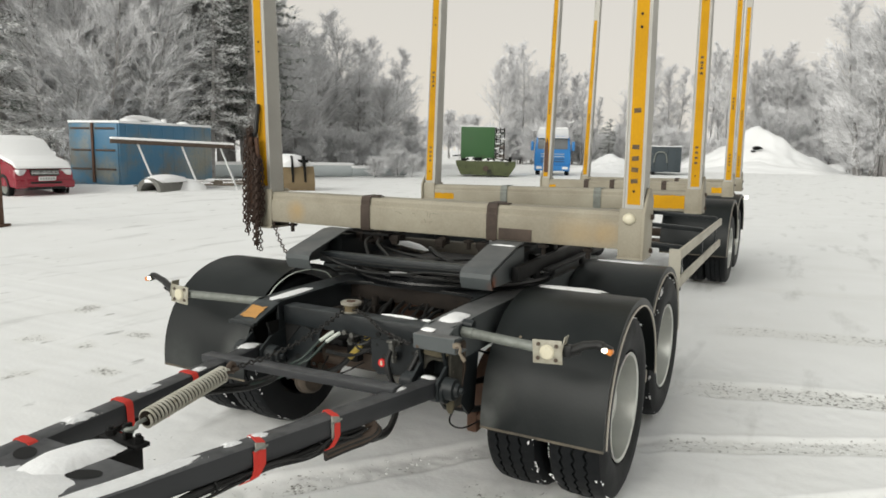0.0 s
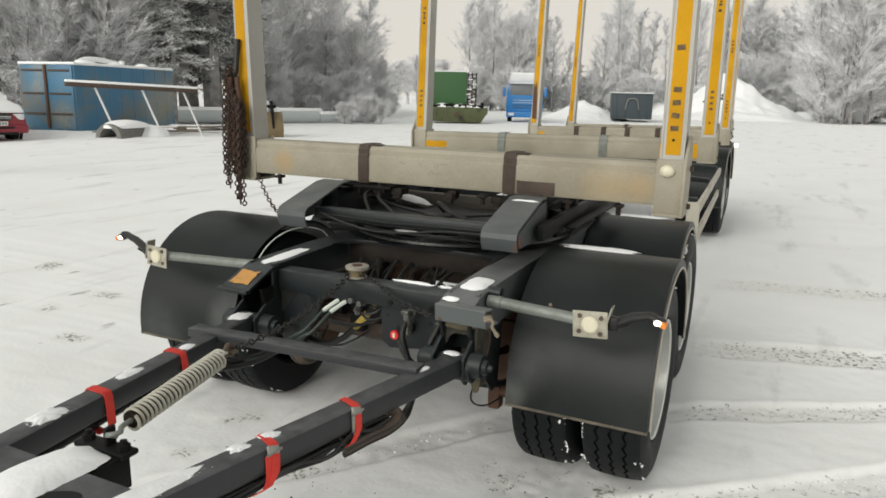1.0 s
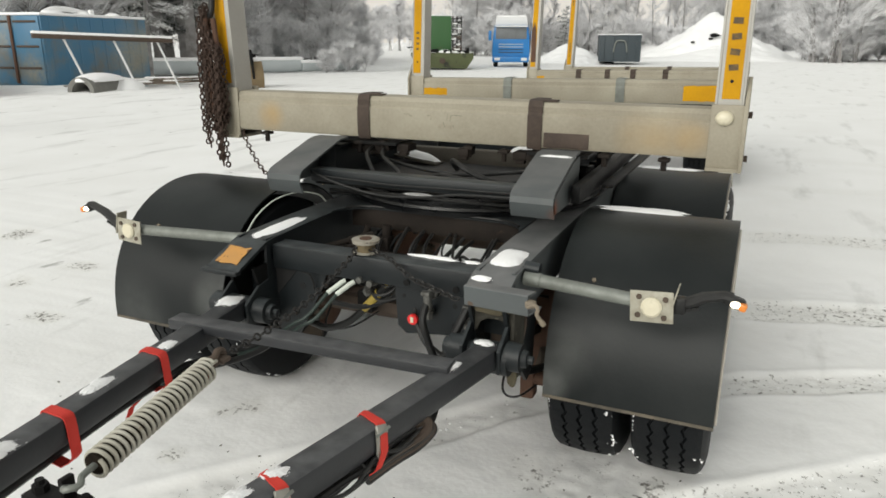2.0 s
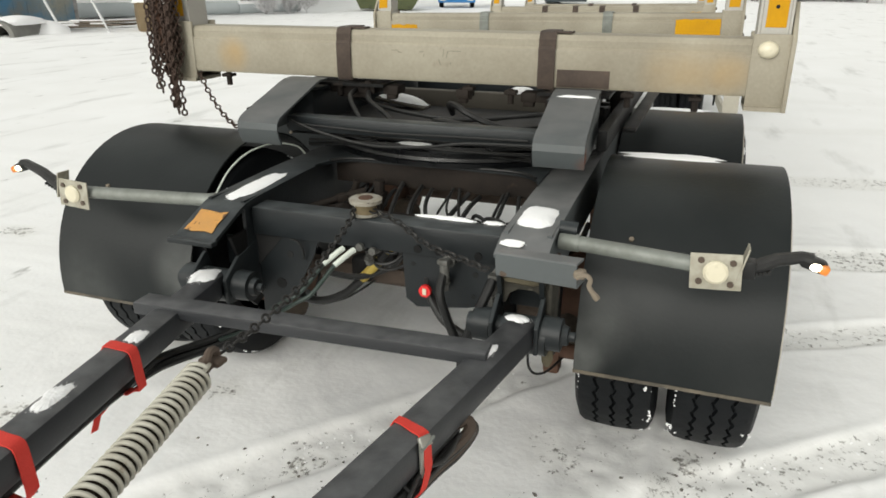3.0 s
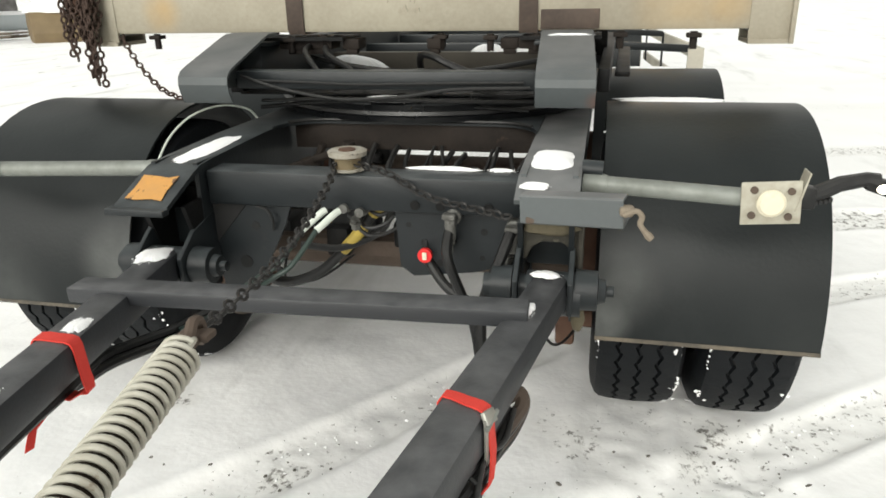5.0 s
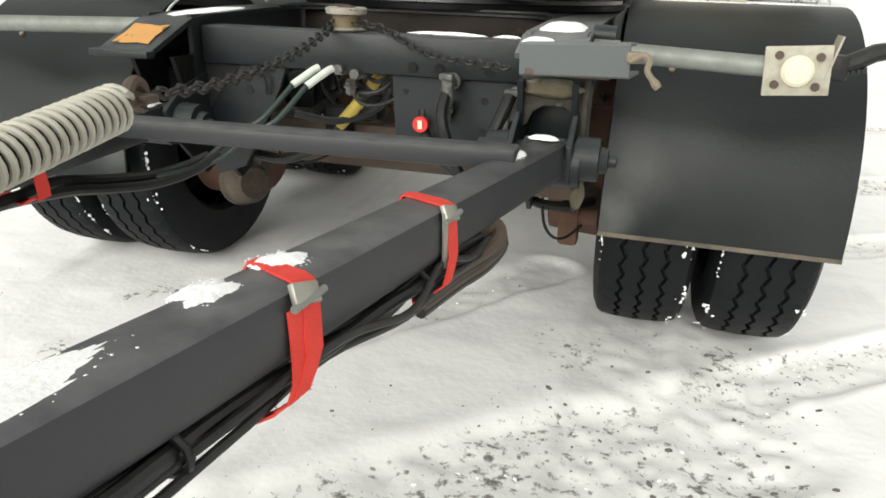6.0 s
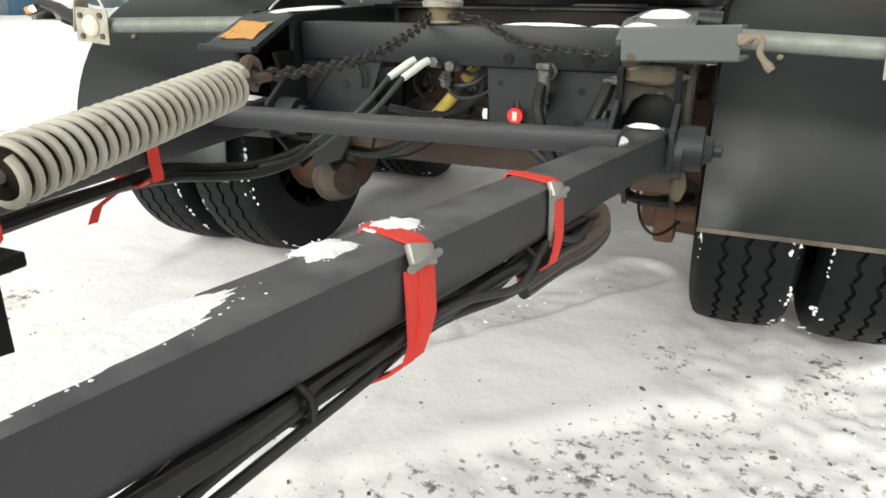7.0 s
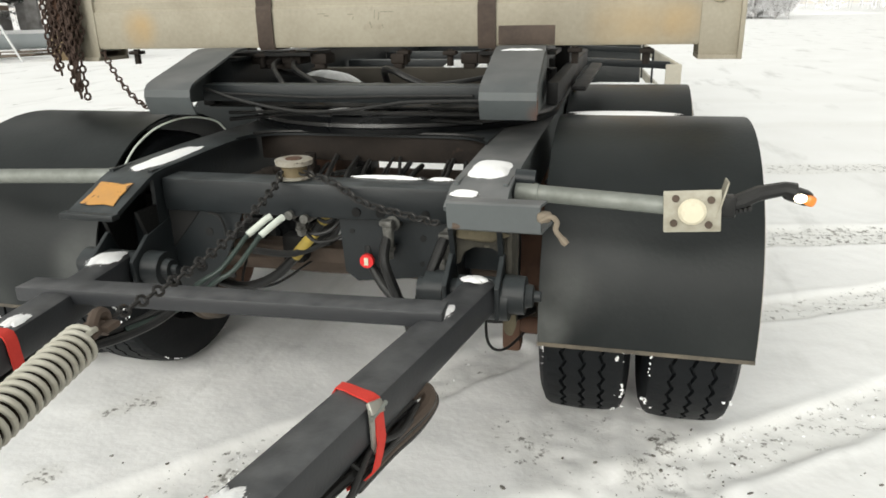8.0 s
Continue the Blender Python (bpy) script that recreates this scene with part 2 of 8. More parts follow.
def tube(bm, pts, r, seg=8, closed=False):
    pts = [Vector(q) for q in pts]
    n = len(pts)
    rs = r if isinstance(r, (list, tuple)) else [r] * n
    side = None
    rings = []
    for i in range(n):
        d = (pts[(i + 1) % n] - pts[i - 1]) if closed else (pts[min(i + 1, n - 1)] - pts[max(i - 1, 0)])
        d.normalize()
        if side is None:
            side = d.orthogonal().normalized()
        side = (side - d * side.dot(d)).normalized()
        other = d.cross(side)
        rings.append([bm.verts.new(pts[i] + (side * math.cos(2 * math.pi * k / seg) + other * math.sin(2 * math.pi * k / seg)) * rs[i]) for k in range(seg)])
    for i in range(n if closed else n - 1):
        a, b = rings[i], rings[(i + 1) % n]
        for k in range(seg):
            bm.faces.new((a[k], a[(k + 1) % seg], b[(k + 1) % seg], b[k]))
    if not closed:
        bm.faces.new(rings[0][::-1])
        bm.faces.new(rings[-1])


def rod(bm, a, b, r, seg=16):
    tube(bm, [a, b], r, seg)


def plate(bm, poly, m, thick, bev=0.0):
    """A flat outline in the local XY plane, thick along local Z."""
    lo = [bm.verts.new(m @ Vector((x, y, 0))) for x, y in poly]
    hi = [bm.verts.new(m @ Vector((x, y, thick))) for x, y in poly]
    n = len(poly)
    fs = [bm.faces.new(lo[::-1]), bm.faces.new(hi)]
    for i in range(n):
        fs.append(bm.faces.new((lo[i], lo[(i + 1) % n], hi[(i + 1) % n], hi[i])))
    bmesh.ops.recalc_face_normals(bm, faces=fs)
    if bev:
        bmesh.ops.bevel(bm, geom=list({e for f in fs for e in f.edges}), offset=bev, segments=2, affect="EDGES", profile=0.5)


def strip(bm, line, width_axis, w0, w1, thick):
    """A bent sheet: the line of points swept along an axis from w0 to w1, with thickness."""
    ax = Vector(width_axis)
    pts = [Vector(q) for q in line]
    nor = []
    for i in range(len(pts)):
        d = pts[min(i + 1, len(pts) - 1)] - pts[max(i - 1, 0)]
        nor.append(ax.cross(d).normalized())
    g = [[bm.verts.new(p + ax * w + nn * k) for w in (w0, w1) for k in (0, thick)] for p, nn in zip(pts, nor)]
    fs = []
    for a, b in zip(g, g[1:]):
        for i, j in ((0, 2), (2, 3), (3, 1), (1, 0)):
            fs.append(bm.faces.new((a[i], a[j], b[j], b[i])))
    fs += [bm.faces.new([g[0][i] for i in (0, 1, 3, 2)]), bm.faces.new([g[-1][i] for i in (0, 2, 3, 1)])]
    bmesh.ops.recalc_face_normals(bm, faces=fs)


def lathe(bm, profile, m, seg=32, wobble=None):
    """A profile of (along, radius) turned about local X."""
    rings = []
    for k in range(seg):
        a = 2 * math.pi * k / seg
        rings.append([bm.verts.new(m @ Vector((x + (wobble(i, k) if wobble else 0), r * math.cos(a), r * math.sin(a)))) for i, (x, r) in enumerate(profile)])
    fs = []
    for k in range(seg):
        a, b = rings[k], rings[(k + 1) % seg]
        for i in range(len(profile) - 1):
            fs.append(bm.faces.new((a[i], a[i + 1], b[i + 1], b[i])))
    bmesh.ops.recalc_face_normals(bm, faces=fs)


def mesh_of(name, bm, mat, sharp=0.6):
    me = bpy.data.meshes.new(name)
    bm.to_mesh(me)
    bm.free()
    me.polygons.foreach_set("use_smooth", [True] * len(me.polygons))
    me.set_sharp_from_angle(angle=sharp)
    me.materials.append(mat)
    return me


def part(name, bm, mat, parent=None, label="", sharp=0.6):
    """Links a bmesh as one mesh object under a thing or part."""
    ob = new(name, mesh_of(name, bm, mat, sharp) if isinstance(bm, bmesh.types.BMesh) else bm)
    if parent is not None:
        ob.parent = parent
    return tagged(ob, label)


def thing(name, label, category, group="", m=None):
    ob = new(name)
    ob.empty_display_size = 0.1
    ob.matrix_world = m if m is not None else Matrix.Translation((0, 0, LIFT))
    return tagged(ob, label, category, group)


B = bmesh.new
LIFT = 0.041  # the trailer's own base above the yard


def blob(bm, c, s, seed, amp=0.25, sub=3, flat=True):
    """A soft lump (snow) with an uneven outline, flat below."""
    vs = bmesh.ops.create_icosphere(bm, subdivisions=sub, radius=1)["verts"]
    for v in vs:
        d = v.co.copy()
        k = 1 + amp * noise.noise(d * 1.7 + Vector((seed * 3.1, seed, 0))) + amp * 0.4 * noise.noise(d * 5 + Vector((seed, 0, seed)))
        d = Vector((d.x * k, d.y * k, d.z * (0.8 + 0.2 * k)))
        if flat and d.z < 0:
            d.z *= 0.08
        v.co = Vector(c) + Vector((d.x * s[0], d.y * s[1], d.z * s[2]))


# ---- the front dolly of the trailer ----
def arc_line(cy, cz, r, a0, a1, n=24):
    """An arc in the YZ plane, from a0 to a1 degrees (0 is ahead along +Y, 90 is up)."""
    out = []
    for i in range(n + 1):
        a = radians(a0 + (a1 - a0) * i / n)
        c, s = math.cos(a), math.sin(a)
        k = (abs(c) ** 2.1 + abs(s) ** 2.1) ** (-1 / 2.1)
        out.append(Vector((0, cy + r * k * c, cz + r * k * s)))
    return out


def tyre_mesh(width=0.268, r=0.441, inner=0.257):
    """A ribbed tyre with three zigzag grooves round the tread."""
    bm = B()
    h = width / 2
    prof = [(-h + 0.04, inner), (-h + 0.014, inner + 0.02), (-h + 0.002, inner + 0.06), (-h, inner + 0.1), (-h + 0.006, r - 0.045), (-h + 0.02, r - 0.014), (-h + 0.034, r - 0.004)]
    wavy = {}
    for c in (-0.055, 0.0, 0.055):
        for dx, dr in ((-0.0055, 0.0), (-0.0042, -0.014), (0.0042, -0.014), (0.0055, 0.0)):
            wavy[len(prof)] = True
            prof.append((c + dx, r + 0.003 + dr - abs(c) * 0.04))
    prof += [(-x, q) for x, q in prof[6::-1]]
    zig = (0.0, 0.006, 0.0, -0.006)
    lathe(bm, prof, Matrix(), 184, lambda i, k: zig[k % 4] if i in wavy else 0)
    return mesh_of("tyre", bm, M_RUBBER, 0.5)


def rim_mesh(r=0.263):
    bm = B()
    lathe(bm, [(0.118, r), (0.122, r - 0.004), (0.116, r - 0.016), (0.06, r - 0.022), (-0.02, r - 0.03), (-0.045, r - 0.05), (-0.05, 0.17), (-0.03, 0.15),
               (0.0, 0.135), (0.004, 0.1), (0.03, 0.085), (0.06, 0.075), (0.066, 0.0)], Matrix(), 40)
    for k in range(10):
        a = 2 * math.pi * k / 10
        rod(bm, (-0.04, 0.155 * math.cos(a), 0.155 * math.sin(a)), (0.02, 0.155 * math.cos(a), 0.155 * math.sin(a)), 0.013, 8)
        a += 0.3
        rod(bm, (-0.06, 0.205 * math.cos(a), 0.205 * math.sin(a)), (-0.046, 0.205 * math.cos(a), 0.205 * math.sin(a)), 0.02, 10)
    return mesh_of("rim", bm, M_ALLOY, 0.5)


M_MUD = material("dried_mud", (0.16, 0.135, 0.1), 0.9, second=(0.03, 0.03, 0.028), amount=1.0, scale=7, bump=0.3)
TYRE, RIM = tyre_mesh(), rim_mesh()


def wheel(parent, side, x, y, z, rim=True):
    """One wheel: side is +1 where the rim looks to +X."""
    w = new("wheel")
    w.parent = parent
    w.matrix_local = pose(x, y, z, random.uniform(0, 40), 0, 0 if side > 0 else 180)
    tagged(part("tyre", TYRE, None, w), "black ribbed tyre with snow in its tread")
    if y < 3:
        bm = B()
        fl = random.Random(int(x * 1000) + int(y * 77))
        for k in range(78):
            a0_ = fl.uniform(0, 2 * math.pi)
            sx0 = fl.choice((-0.112, -0.106, -0.03, 0.035, 0.106, 0.112))
            for q in range(fl.randint(3, 10)):
                a, sx = a0_ + fl.gauss(0, 0.035), sx0 + fl.gauss(0, 0.006)
                rr = 0.443 - (0.016 if abs(sx) > 0.098 else 0.004)
                s_ = fl.uniform(0.0012, 0.0045) * (1.3 if abs(sx) > 0.09 else 0.8)
                mm = pose(sx, math.cos(a) * rr, math.sin(a) * rr) @ Matrix.Rotation(a, 4, "X")
                for v in bmesh.ops.create_icosphere(bm, subdivisions=1, radius=s_, matrix=mm @ Matrix.Diagonal((1.0, 0.5, fl.uniform(0.8, 1.8), 1)))["verts"]:
                    v.co += Vector((fl.uniform(-1, 1), fl.uniform(-1, 1), fl.uniform(-1, 1))) * s_ * 0.55
        tagged(part("tread_snow", bm, M_SNOW, w, "flecks of snow stuck in the tread"), kind="stuff")
    if rim:
        tagged(part("rim", RIM, None, w), "bright aluminium rim")
    return w


M_CHAMBER = material("chamber_mud", (0.07, 0.052, 0.036), 0.85, second=(0.022, 0.018, 0.014), amount=1.0, scale=16, bump=0.5, third=(0.16, 0.1, 0.055), third_scale=18, third_edge=0.62, sharp=0.1)
dolly = thing("trailer_dolly", "dark grey two-axle steel trailer dolly with black mudguards", "trailer")
DX = 0.085
AX_Y, AX_Z = (0.625, 1.84), 0.403


def fender(parent, x0, x1, cy, outer, cz=0.385, r=0.535, a0=186, a1=4):
    bm = B()
    line = arc_line(cy, cz, r, a0, a1, 30)
    strip(bm, line, (1, 0, 0), x0, x1, 0.007)
    # turned-down lip on the outer edge
    inner = arc_line(cy, cz, r - 0.03, a0, a1, 30)
    xo = x1 if outer > 0 else x0
    for (a, b), (c, d) in zip(zip(line, line[1:]), zip(inner, inner[1:])):
        vs = [bm.verts.new(Vector((xo + e, p.y, p.z))) for e in (0, -0.008 * outer) for p in (a, b, d, c)]
        for q in ((0, 1, 2, 3), (7, 6, 5, 4), (3, 2, 6, 7)):
            bm.faces.new([vs[i] for i in q])
    bmesh.ops.remove_doubles(bm, verts=bm.verts[:], dist=0.0005)
    f = part("mudguard", bm, M_FENDER, parent, "matt black plastic mudguard with pale scuffs", sharp=0.5)
    bm = B()
    tube(bm, [Vector((xo + 0.004 * outer, p.y, p.z)) for p in inner], 0.005, 6)
    part("edge_trim", bm, M_TRIM, f, "pale worn edge strip")
    bm = B()
    e0 = arc_line(cy, cz, r + 0.002, a0, a0 - 1.3, 1)
    strip(bm, [e0[0], e0[0].lerp(e0[1], 0.5), e0[1]], (1, 0, 0), x0 - 0.001, x1 + 0.001, 0.006)
    part("dirty_rim", bm, M_MUD, f, "dried brown mud along the lower edge")
    for bx, by in (((0.225, 136),) if outer > 0 else ((0.28, 136), (0.85, 136))):
        bm = B()
        p = arc_line(cy, cz, r, by, by + 1, 1)[0]
        q = arc_line(cy, cz, r + 0.014, by, by + 1, 1)[0]
        xx = x0 + (x1 - x0) * bx
        q2 = p.lerp(q, 0.25)
        rod(bm, (xx, p.y, p.z), (xx, q2.y, q2.z), 0.0145, 14)
        rod(bm, (xx, p.y, p.z), (xx, q.y, q.z), 0.008, 6)
        part("bolt", bm, M_LATCH, f, "rusty mudguard bolt with a washer")
    return f


fender(dolly, 0.69, 1.258, 0.685, 1, cz=0.385, r=0.523, a0=183.6)
fender(dolly, 0.645, 1.175, 1.86, 1, cz=0.355)
fender(dolly, -1.315, -0.70, 0.64, -1, cz=0.38, r=0.523, a0=184.6)
fender(dolly, -1.215, -0.68, 1.86, -1, cz=0.355)
for yy in AX_Y:
    for sgn, xi, xo in (((1, 0.815, 1.115), (-1, -0.81, -1.13)) if yy < 1 else ((1, 0.79, 1.07), (-1, -0.80, -1.08))):
        wheel(dolly, -sgn, xi, yy, AX_Z, False)
        wheel(dolly, sgn, xo, yy, AX_Z)
    bm = B()
    rod(bm, (-0.62, yy, AX_Z), (0.64, yy, AX_Z), 0.062, 20)
    part("axle", bm, M_RUSTY, dolly, "rusty axle tube")
    for sgn in (-1, 1):
        bm = B()
        lathe(bm, [(-0.08, 0.06), (-0.08, 0.19), (0.02, 0.2), (0.1, 0.205), (0.1, 0.06)], pose(0.6 * sgn, yy, AX_Z, 0, 0, 0 if sgn > 0 else 180), 28)
        part("brake_drum", bm, M_RUST, dolly, "rusty brake drum")
        bm = B()
        lathe(bm, [(-0.07, 0.0), (-0.07, 0.05), (-0.05, 0.066), (0.0, 0.07), (0.008, 0.078), (0.02, 0.078), (0.03, 0.07), (0.07, 0.055), (0.09, 0.02), (0.09, 0.0)],
              pose(0.65, yy - 0.16, AX_Z - 0.05, 0, 8, 30) if sgn > 0 else pose(-0.46, yy - 0.26, AX_Z - 0.085, 0, 8, 150), 24)
        tube(bm, [(0.64 if sgn > 0 else -0.46, yy - 0.12, AX_Z - 0.06), (0.6 * sgn, yy - 0.05, AX_Z - 0.05), (0.56 * sgn + 0.03, yy, AX_Z - 0.03)], 0.02, 8)
        part("brake_chamber", bm, M_CHAMBER, dolly, "muddy brown round brake chamber")
        # leaf spring pack
        bm = B()
        for i in range(4):
            q = 0.46 - i * 0.07
            tube(bm, spline([(0.5 * sgn + DX, yy - q, 0.53 + i * -0.012), (0.5 * sgn + DX, yy, 0.475 - i * 0.013), (0.5 * sgn + DX, yy + q, 0.53 - i * 0.012)], 5), 0.012, 6)
        box(bm, (0.5 * sgn + DX, yy, 0.47), (0.1, 0.14, 0.09), bev=0.01)
        part("leaf_spring", bm, M_DARK, dolly, "grimy leaf spring pack")

# rails with their bent-down front flaps
RX = (-0.40, 0.565)
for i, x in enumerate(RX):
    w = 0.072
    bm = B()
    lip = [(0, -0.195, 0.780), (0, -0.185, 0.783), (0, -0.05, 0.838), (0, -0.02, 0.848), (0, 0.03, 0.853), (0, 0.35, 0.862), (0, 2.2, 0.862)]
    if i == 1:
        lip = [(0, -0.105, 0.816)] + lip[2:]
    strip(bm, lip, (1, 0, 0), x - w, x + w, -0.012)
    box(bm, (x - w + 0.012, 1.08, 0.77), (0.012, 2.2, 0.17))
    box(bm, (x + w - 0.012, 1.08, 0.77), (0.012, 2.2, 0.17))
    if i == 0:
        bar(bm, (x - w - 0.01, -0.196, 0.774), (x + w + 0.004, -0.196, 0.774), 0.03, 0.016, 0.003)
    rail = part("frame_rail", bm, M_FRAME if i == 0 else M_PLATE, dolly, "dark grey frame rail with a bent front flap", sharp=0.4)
    if i == 0:
        bm = B()
        mm = Matrix.Translation((x - 0.005, -0.118, 0.8125)) @ Matrix.Rotation(radians(22.2), 4, "X")
        plate(bm, [(-0.05, -0.045), (-0.02, -0.05), (0.02, -0.044), (0.052, -0.05), (0.046, -0.01), (0.05, 0.05), (0.02, 0.042), (0.0, 0.046), (-0.05, 0.05), (-0.046, 0.0)], mm, 0.0015)
        part("sticker", bm, M_STICKER, rail, "scraped orange warning sticker")
    # spring hanger under the flap
    bm = B()
    plate(bm, [(-0.02, 0.58), (0.16, 0.40), (0.22, 0.42), (0.26, 0.76), (-0.1, 0.76), (-0.06, 0.66)], Matrix(((0, 0, 1, x + 0.052), (1, 0, 0, 0), (0, 1, 0, 0), (0, 0, 0, 1))), 0.012)
    plate(bm, [(-0.02, 0.58), (0.16, 0.40), (0.22, 0.42), (0.26, 0.76), (-0.1, 0.76), (-0.06, 0.66)], Matrix(((0, 0, 1, x - 0.064), (1, 0, 0, 0), (0, 1, 0, 0), (0, 0, 0, 1))), 0.012)
    box(bm, (x, 0.1, 0.63), (0.116, 0.02, 0.26))
    part("spring_hanger", bm, M_DARK if i == 0 else M_FRAME, dolly, "grimy spring hanger bracket")
    # drawbar eye: bush and fork
    bm = B()
    hy, hz = -0.095, 0.605
    lathe(bm, [(-0.14, 0.0), (-0.14, 0.028), (-0.122, 0.03), (-0.12, 0.046), (-0.072, 0.048), (-0.07, 0.03), (0.07, 0.03), (0.072, 0.048), (0.122, 0.046), (0.124, 0.03), (0.14, 0.026),
               (0.142, 0.013), (0.158, 0.013), (0.16, 0.0)], pose(x, hy, hz), 26)
    part("hinge_pin", bm, M_FRAME, dolly, "dark greased hinge pin")
    bm = B()
    for sx in (-0.068, 0.056):
        plate(bm, [(-0.15, 0.56), (0.02, 0.53), (0.1, 0.6), (0.06, 0.72), (-0.08, 0.69), (-0.155, 0.64)], Matrix(((0, 0, 1, x + sx), (1, 0, 0, 0), (0, 1, 0, 0), (0, 0, 0, 1))), 0.012, 0.002)
    box(bm, (x, 0.035, 0.665), (0.13, 0.014, 0.1), bev=0.004)
    part("hinge_fork", bm, M_FRAME, dolly)

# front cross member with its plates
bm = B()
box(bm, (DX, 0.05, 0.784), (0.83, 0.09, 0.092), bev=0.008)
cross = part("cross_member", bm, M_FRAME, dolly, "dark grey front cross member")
bm = B()
yz = Matrix(((1, 0, 0, 0), (0, 0, 1, 0.03), (0, 1, 0, 0), (0, 0, 0, 1)))
plate(bm, [(-0.33, 0.735), (-0.11, 0.735), (-0.13, 0.68), (-0.245, 0.47), (-0.33, 0.44)], yz, 0.01)
g1 = part("gusset", bm, M_FRAME, dolly, "dark gusset plate with holes")
for hx, hz, hr in ((-0.215, 0.675, 0.012), (-0.255, 0.57, 0.018), (-0.16, 0.55, 0.009)):
    bm = B()
    rod(bm, (hx, 0.0282, hz), (hx, 0.036, hz), hr, 14)
    part("hole", bm, M_HOLE, g1)
bm = B()
plate(bm, [(0.175, 0.735), (0.5, 0.735), (0.49, 0.61), (0.38, 0.58), (0.22, 0.56), (0.185, 0.585)], yz, 0.01)
g2 = part("gusset", bm, M_FRAME, dolly, "dark bracket plate for the air couplings")
for hx, hz, hr in ((0.21, 0.7, 0.007), (0.29, 0.6, 0.009), (0.405, 0.69, 0.009), (0.4, 0.62, 0.007)):
    bm = B()
    rod(bm, (hx, 0.0285, hz), (hx, 0.034, hz), hr, 12)
    part("hole", bm, M_HOLE, g2)
bm = B()
plate(bm, [(-0.335, 0.735), (-0.235, 0.735), (-0.335, 0.62)], Matrix(((1, 0, 0, 0), (0, 0, 1, 0.0265), (0, 1, 0, 0), (0, 0, 0, 1))), 0.003)
part("opening", bm, M_HOLE, g1, "dark triangular opening")
bm = B()
tube(bm, spline([(-0.2, 0.015, 0.735), (-0.17, 0.01, 0.728), (-0.155, 0.01, 0.7), (-0.16, 0.02, 0.67)], 5), 0.004, 7)
part("cable", bm, M_HOSE, dolly)
for k, (x, z, h_) in enumerate(((0.322, 0.69, 0.05), (0.468, 0.66, 0.06), (0.08, 0.72, 0.03))):
    bm = B()
    rod(bm, (x, 0.0, z), (x - 0.006, 0.012, z - h_), 0.013, 6)
    rod(bm, (x - 0.002, 0.004, z - h_ * 0.3), (x - 0.003, 0.006, z - h_ * 0.5), 0.0175, 6)
    part("hose_fitting", bm, M_ZINC, dolly, "dull zinc hose fitting")
for pts in ([(0.06, 0.05, 0.72), (0.1, 0.02, 0.69), (0.15, 0.03, 0.7), (0.18, 0.06, 0.735)], [(0.03, 0.08, 0.7), (0.09, 0.06, 0.655), (0.16, 0.08, 0.67), (0.2, 0.1, 0.73)], [(0.08, 0.06, 0.735), (0.13, 0.05, 0.715), (0.17, 0.06, 0.74)]):
    bm = B()
    tube(bm, spline(pts, 6), 0.0055, 8)
    part("rubber_hose", bm, M_HOSE, dolly)
for hx in (0.235, 0.30, 0.42):
    bm = B()
    rod(bm, (hx, 0.0, 0.76), (hx, 0.01, 0.76), 0.012, 10)
    part("bolt", bm, M_DARK, dolly)
M_INNER = material("brown_grime", (0.024, 0.018, 0.014), 0.8, spec=0.25, second=(0.01, 0.008, 0.007), amount=1.0, scale=7, bump=0.3, third=(0.05, 0.033, 0.022), third_scale=12, third_edge=0.64, sharp=0.1)
# top plate round the opening, and the brown cross beam under its edge
bm = B()
plate(bm, [(-0.33, 0.42), (-0.325, 0.46), (-0.31, 0.5), (-0.285, 0.532), (-0.25, 0.553), (-0.2, 0.565), (0.36, 0.565), (0.41, 0.553), (0.445, 0.532), (0.472, 0.5), (0.488, 0.46), (0.495, 0.42), (0.495, 1.75), (-0.33, 1.75)], Matrix.Translation((0, 0, 0.855)), 0.012)
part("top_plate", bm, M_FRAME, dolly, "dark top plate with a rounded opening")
bm = B()
tube(bm, [Vector((x, y, 0.868)) for x, y in ((-0.31, 0.5), (-0.285, 0.532), (-0.25, 0.553), (-0.2, 0.565), (0.36, 0.565), (0.41, 0.553), (0.445, 0.532), (0.472, 0.5))], 0.006, 8)
part("plate_lip", bm, M_HOSE, dolly, "glossy black edge of the top plate")
bm = B()
box(bm, (DX, 0.585, 0.812), (0.82, 0.02, 0.084), bev=0.004)
part("inner_beam", bm, M_INNER, dolly, "brown rusted inner cross beam")
M_GREASE = material("greased_steel", (0.0035, 0.0042, 0.005), 0.3, spec=0.45, second=(0.008, 0.008, 0.0085), scale=12, bump=0.25, grain=60)
# turntable ring
bm = B()
lathe(bm, [(-0.02, 0.47), (-0.02, 0.598), (-0.004, 0.602), (0.0, 0.592), (0.012, 0.59), (0.016, 0.6), (0.034, 0.603), (0.04, 0.59), (0.052, 0.588), (0.055, 0.57), (0.055, 0.47), (-0.02, 0.47)], pose(0.05, 1.12, 0.89, 0, -90, 0), 80)
ring = part("turntable_ring", bm, M_GREASE, dolly, "black greased turntable ring")
bm = B()
rod(bm, (0, 0, 0.942), (0, 0, 0.956), 0.014, 6)
BOLT = mesh_of("bolt", bm, M_DARK)
for k in range(28):
    a = 2 * math.pi * k / 28
    part("bolt", BOLT, None, ring).location = (0.05 + 0.545 * math.cos(a), 1.12 + 0.545 * math.sin(a), 0)
M_SPOOL = material("spool_core", (0.13, 0.1, 0.05), 0.7, second=(0.1, 0.075, 0.045), scale=30, bump=0.3)
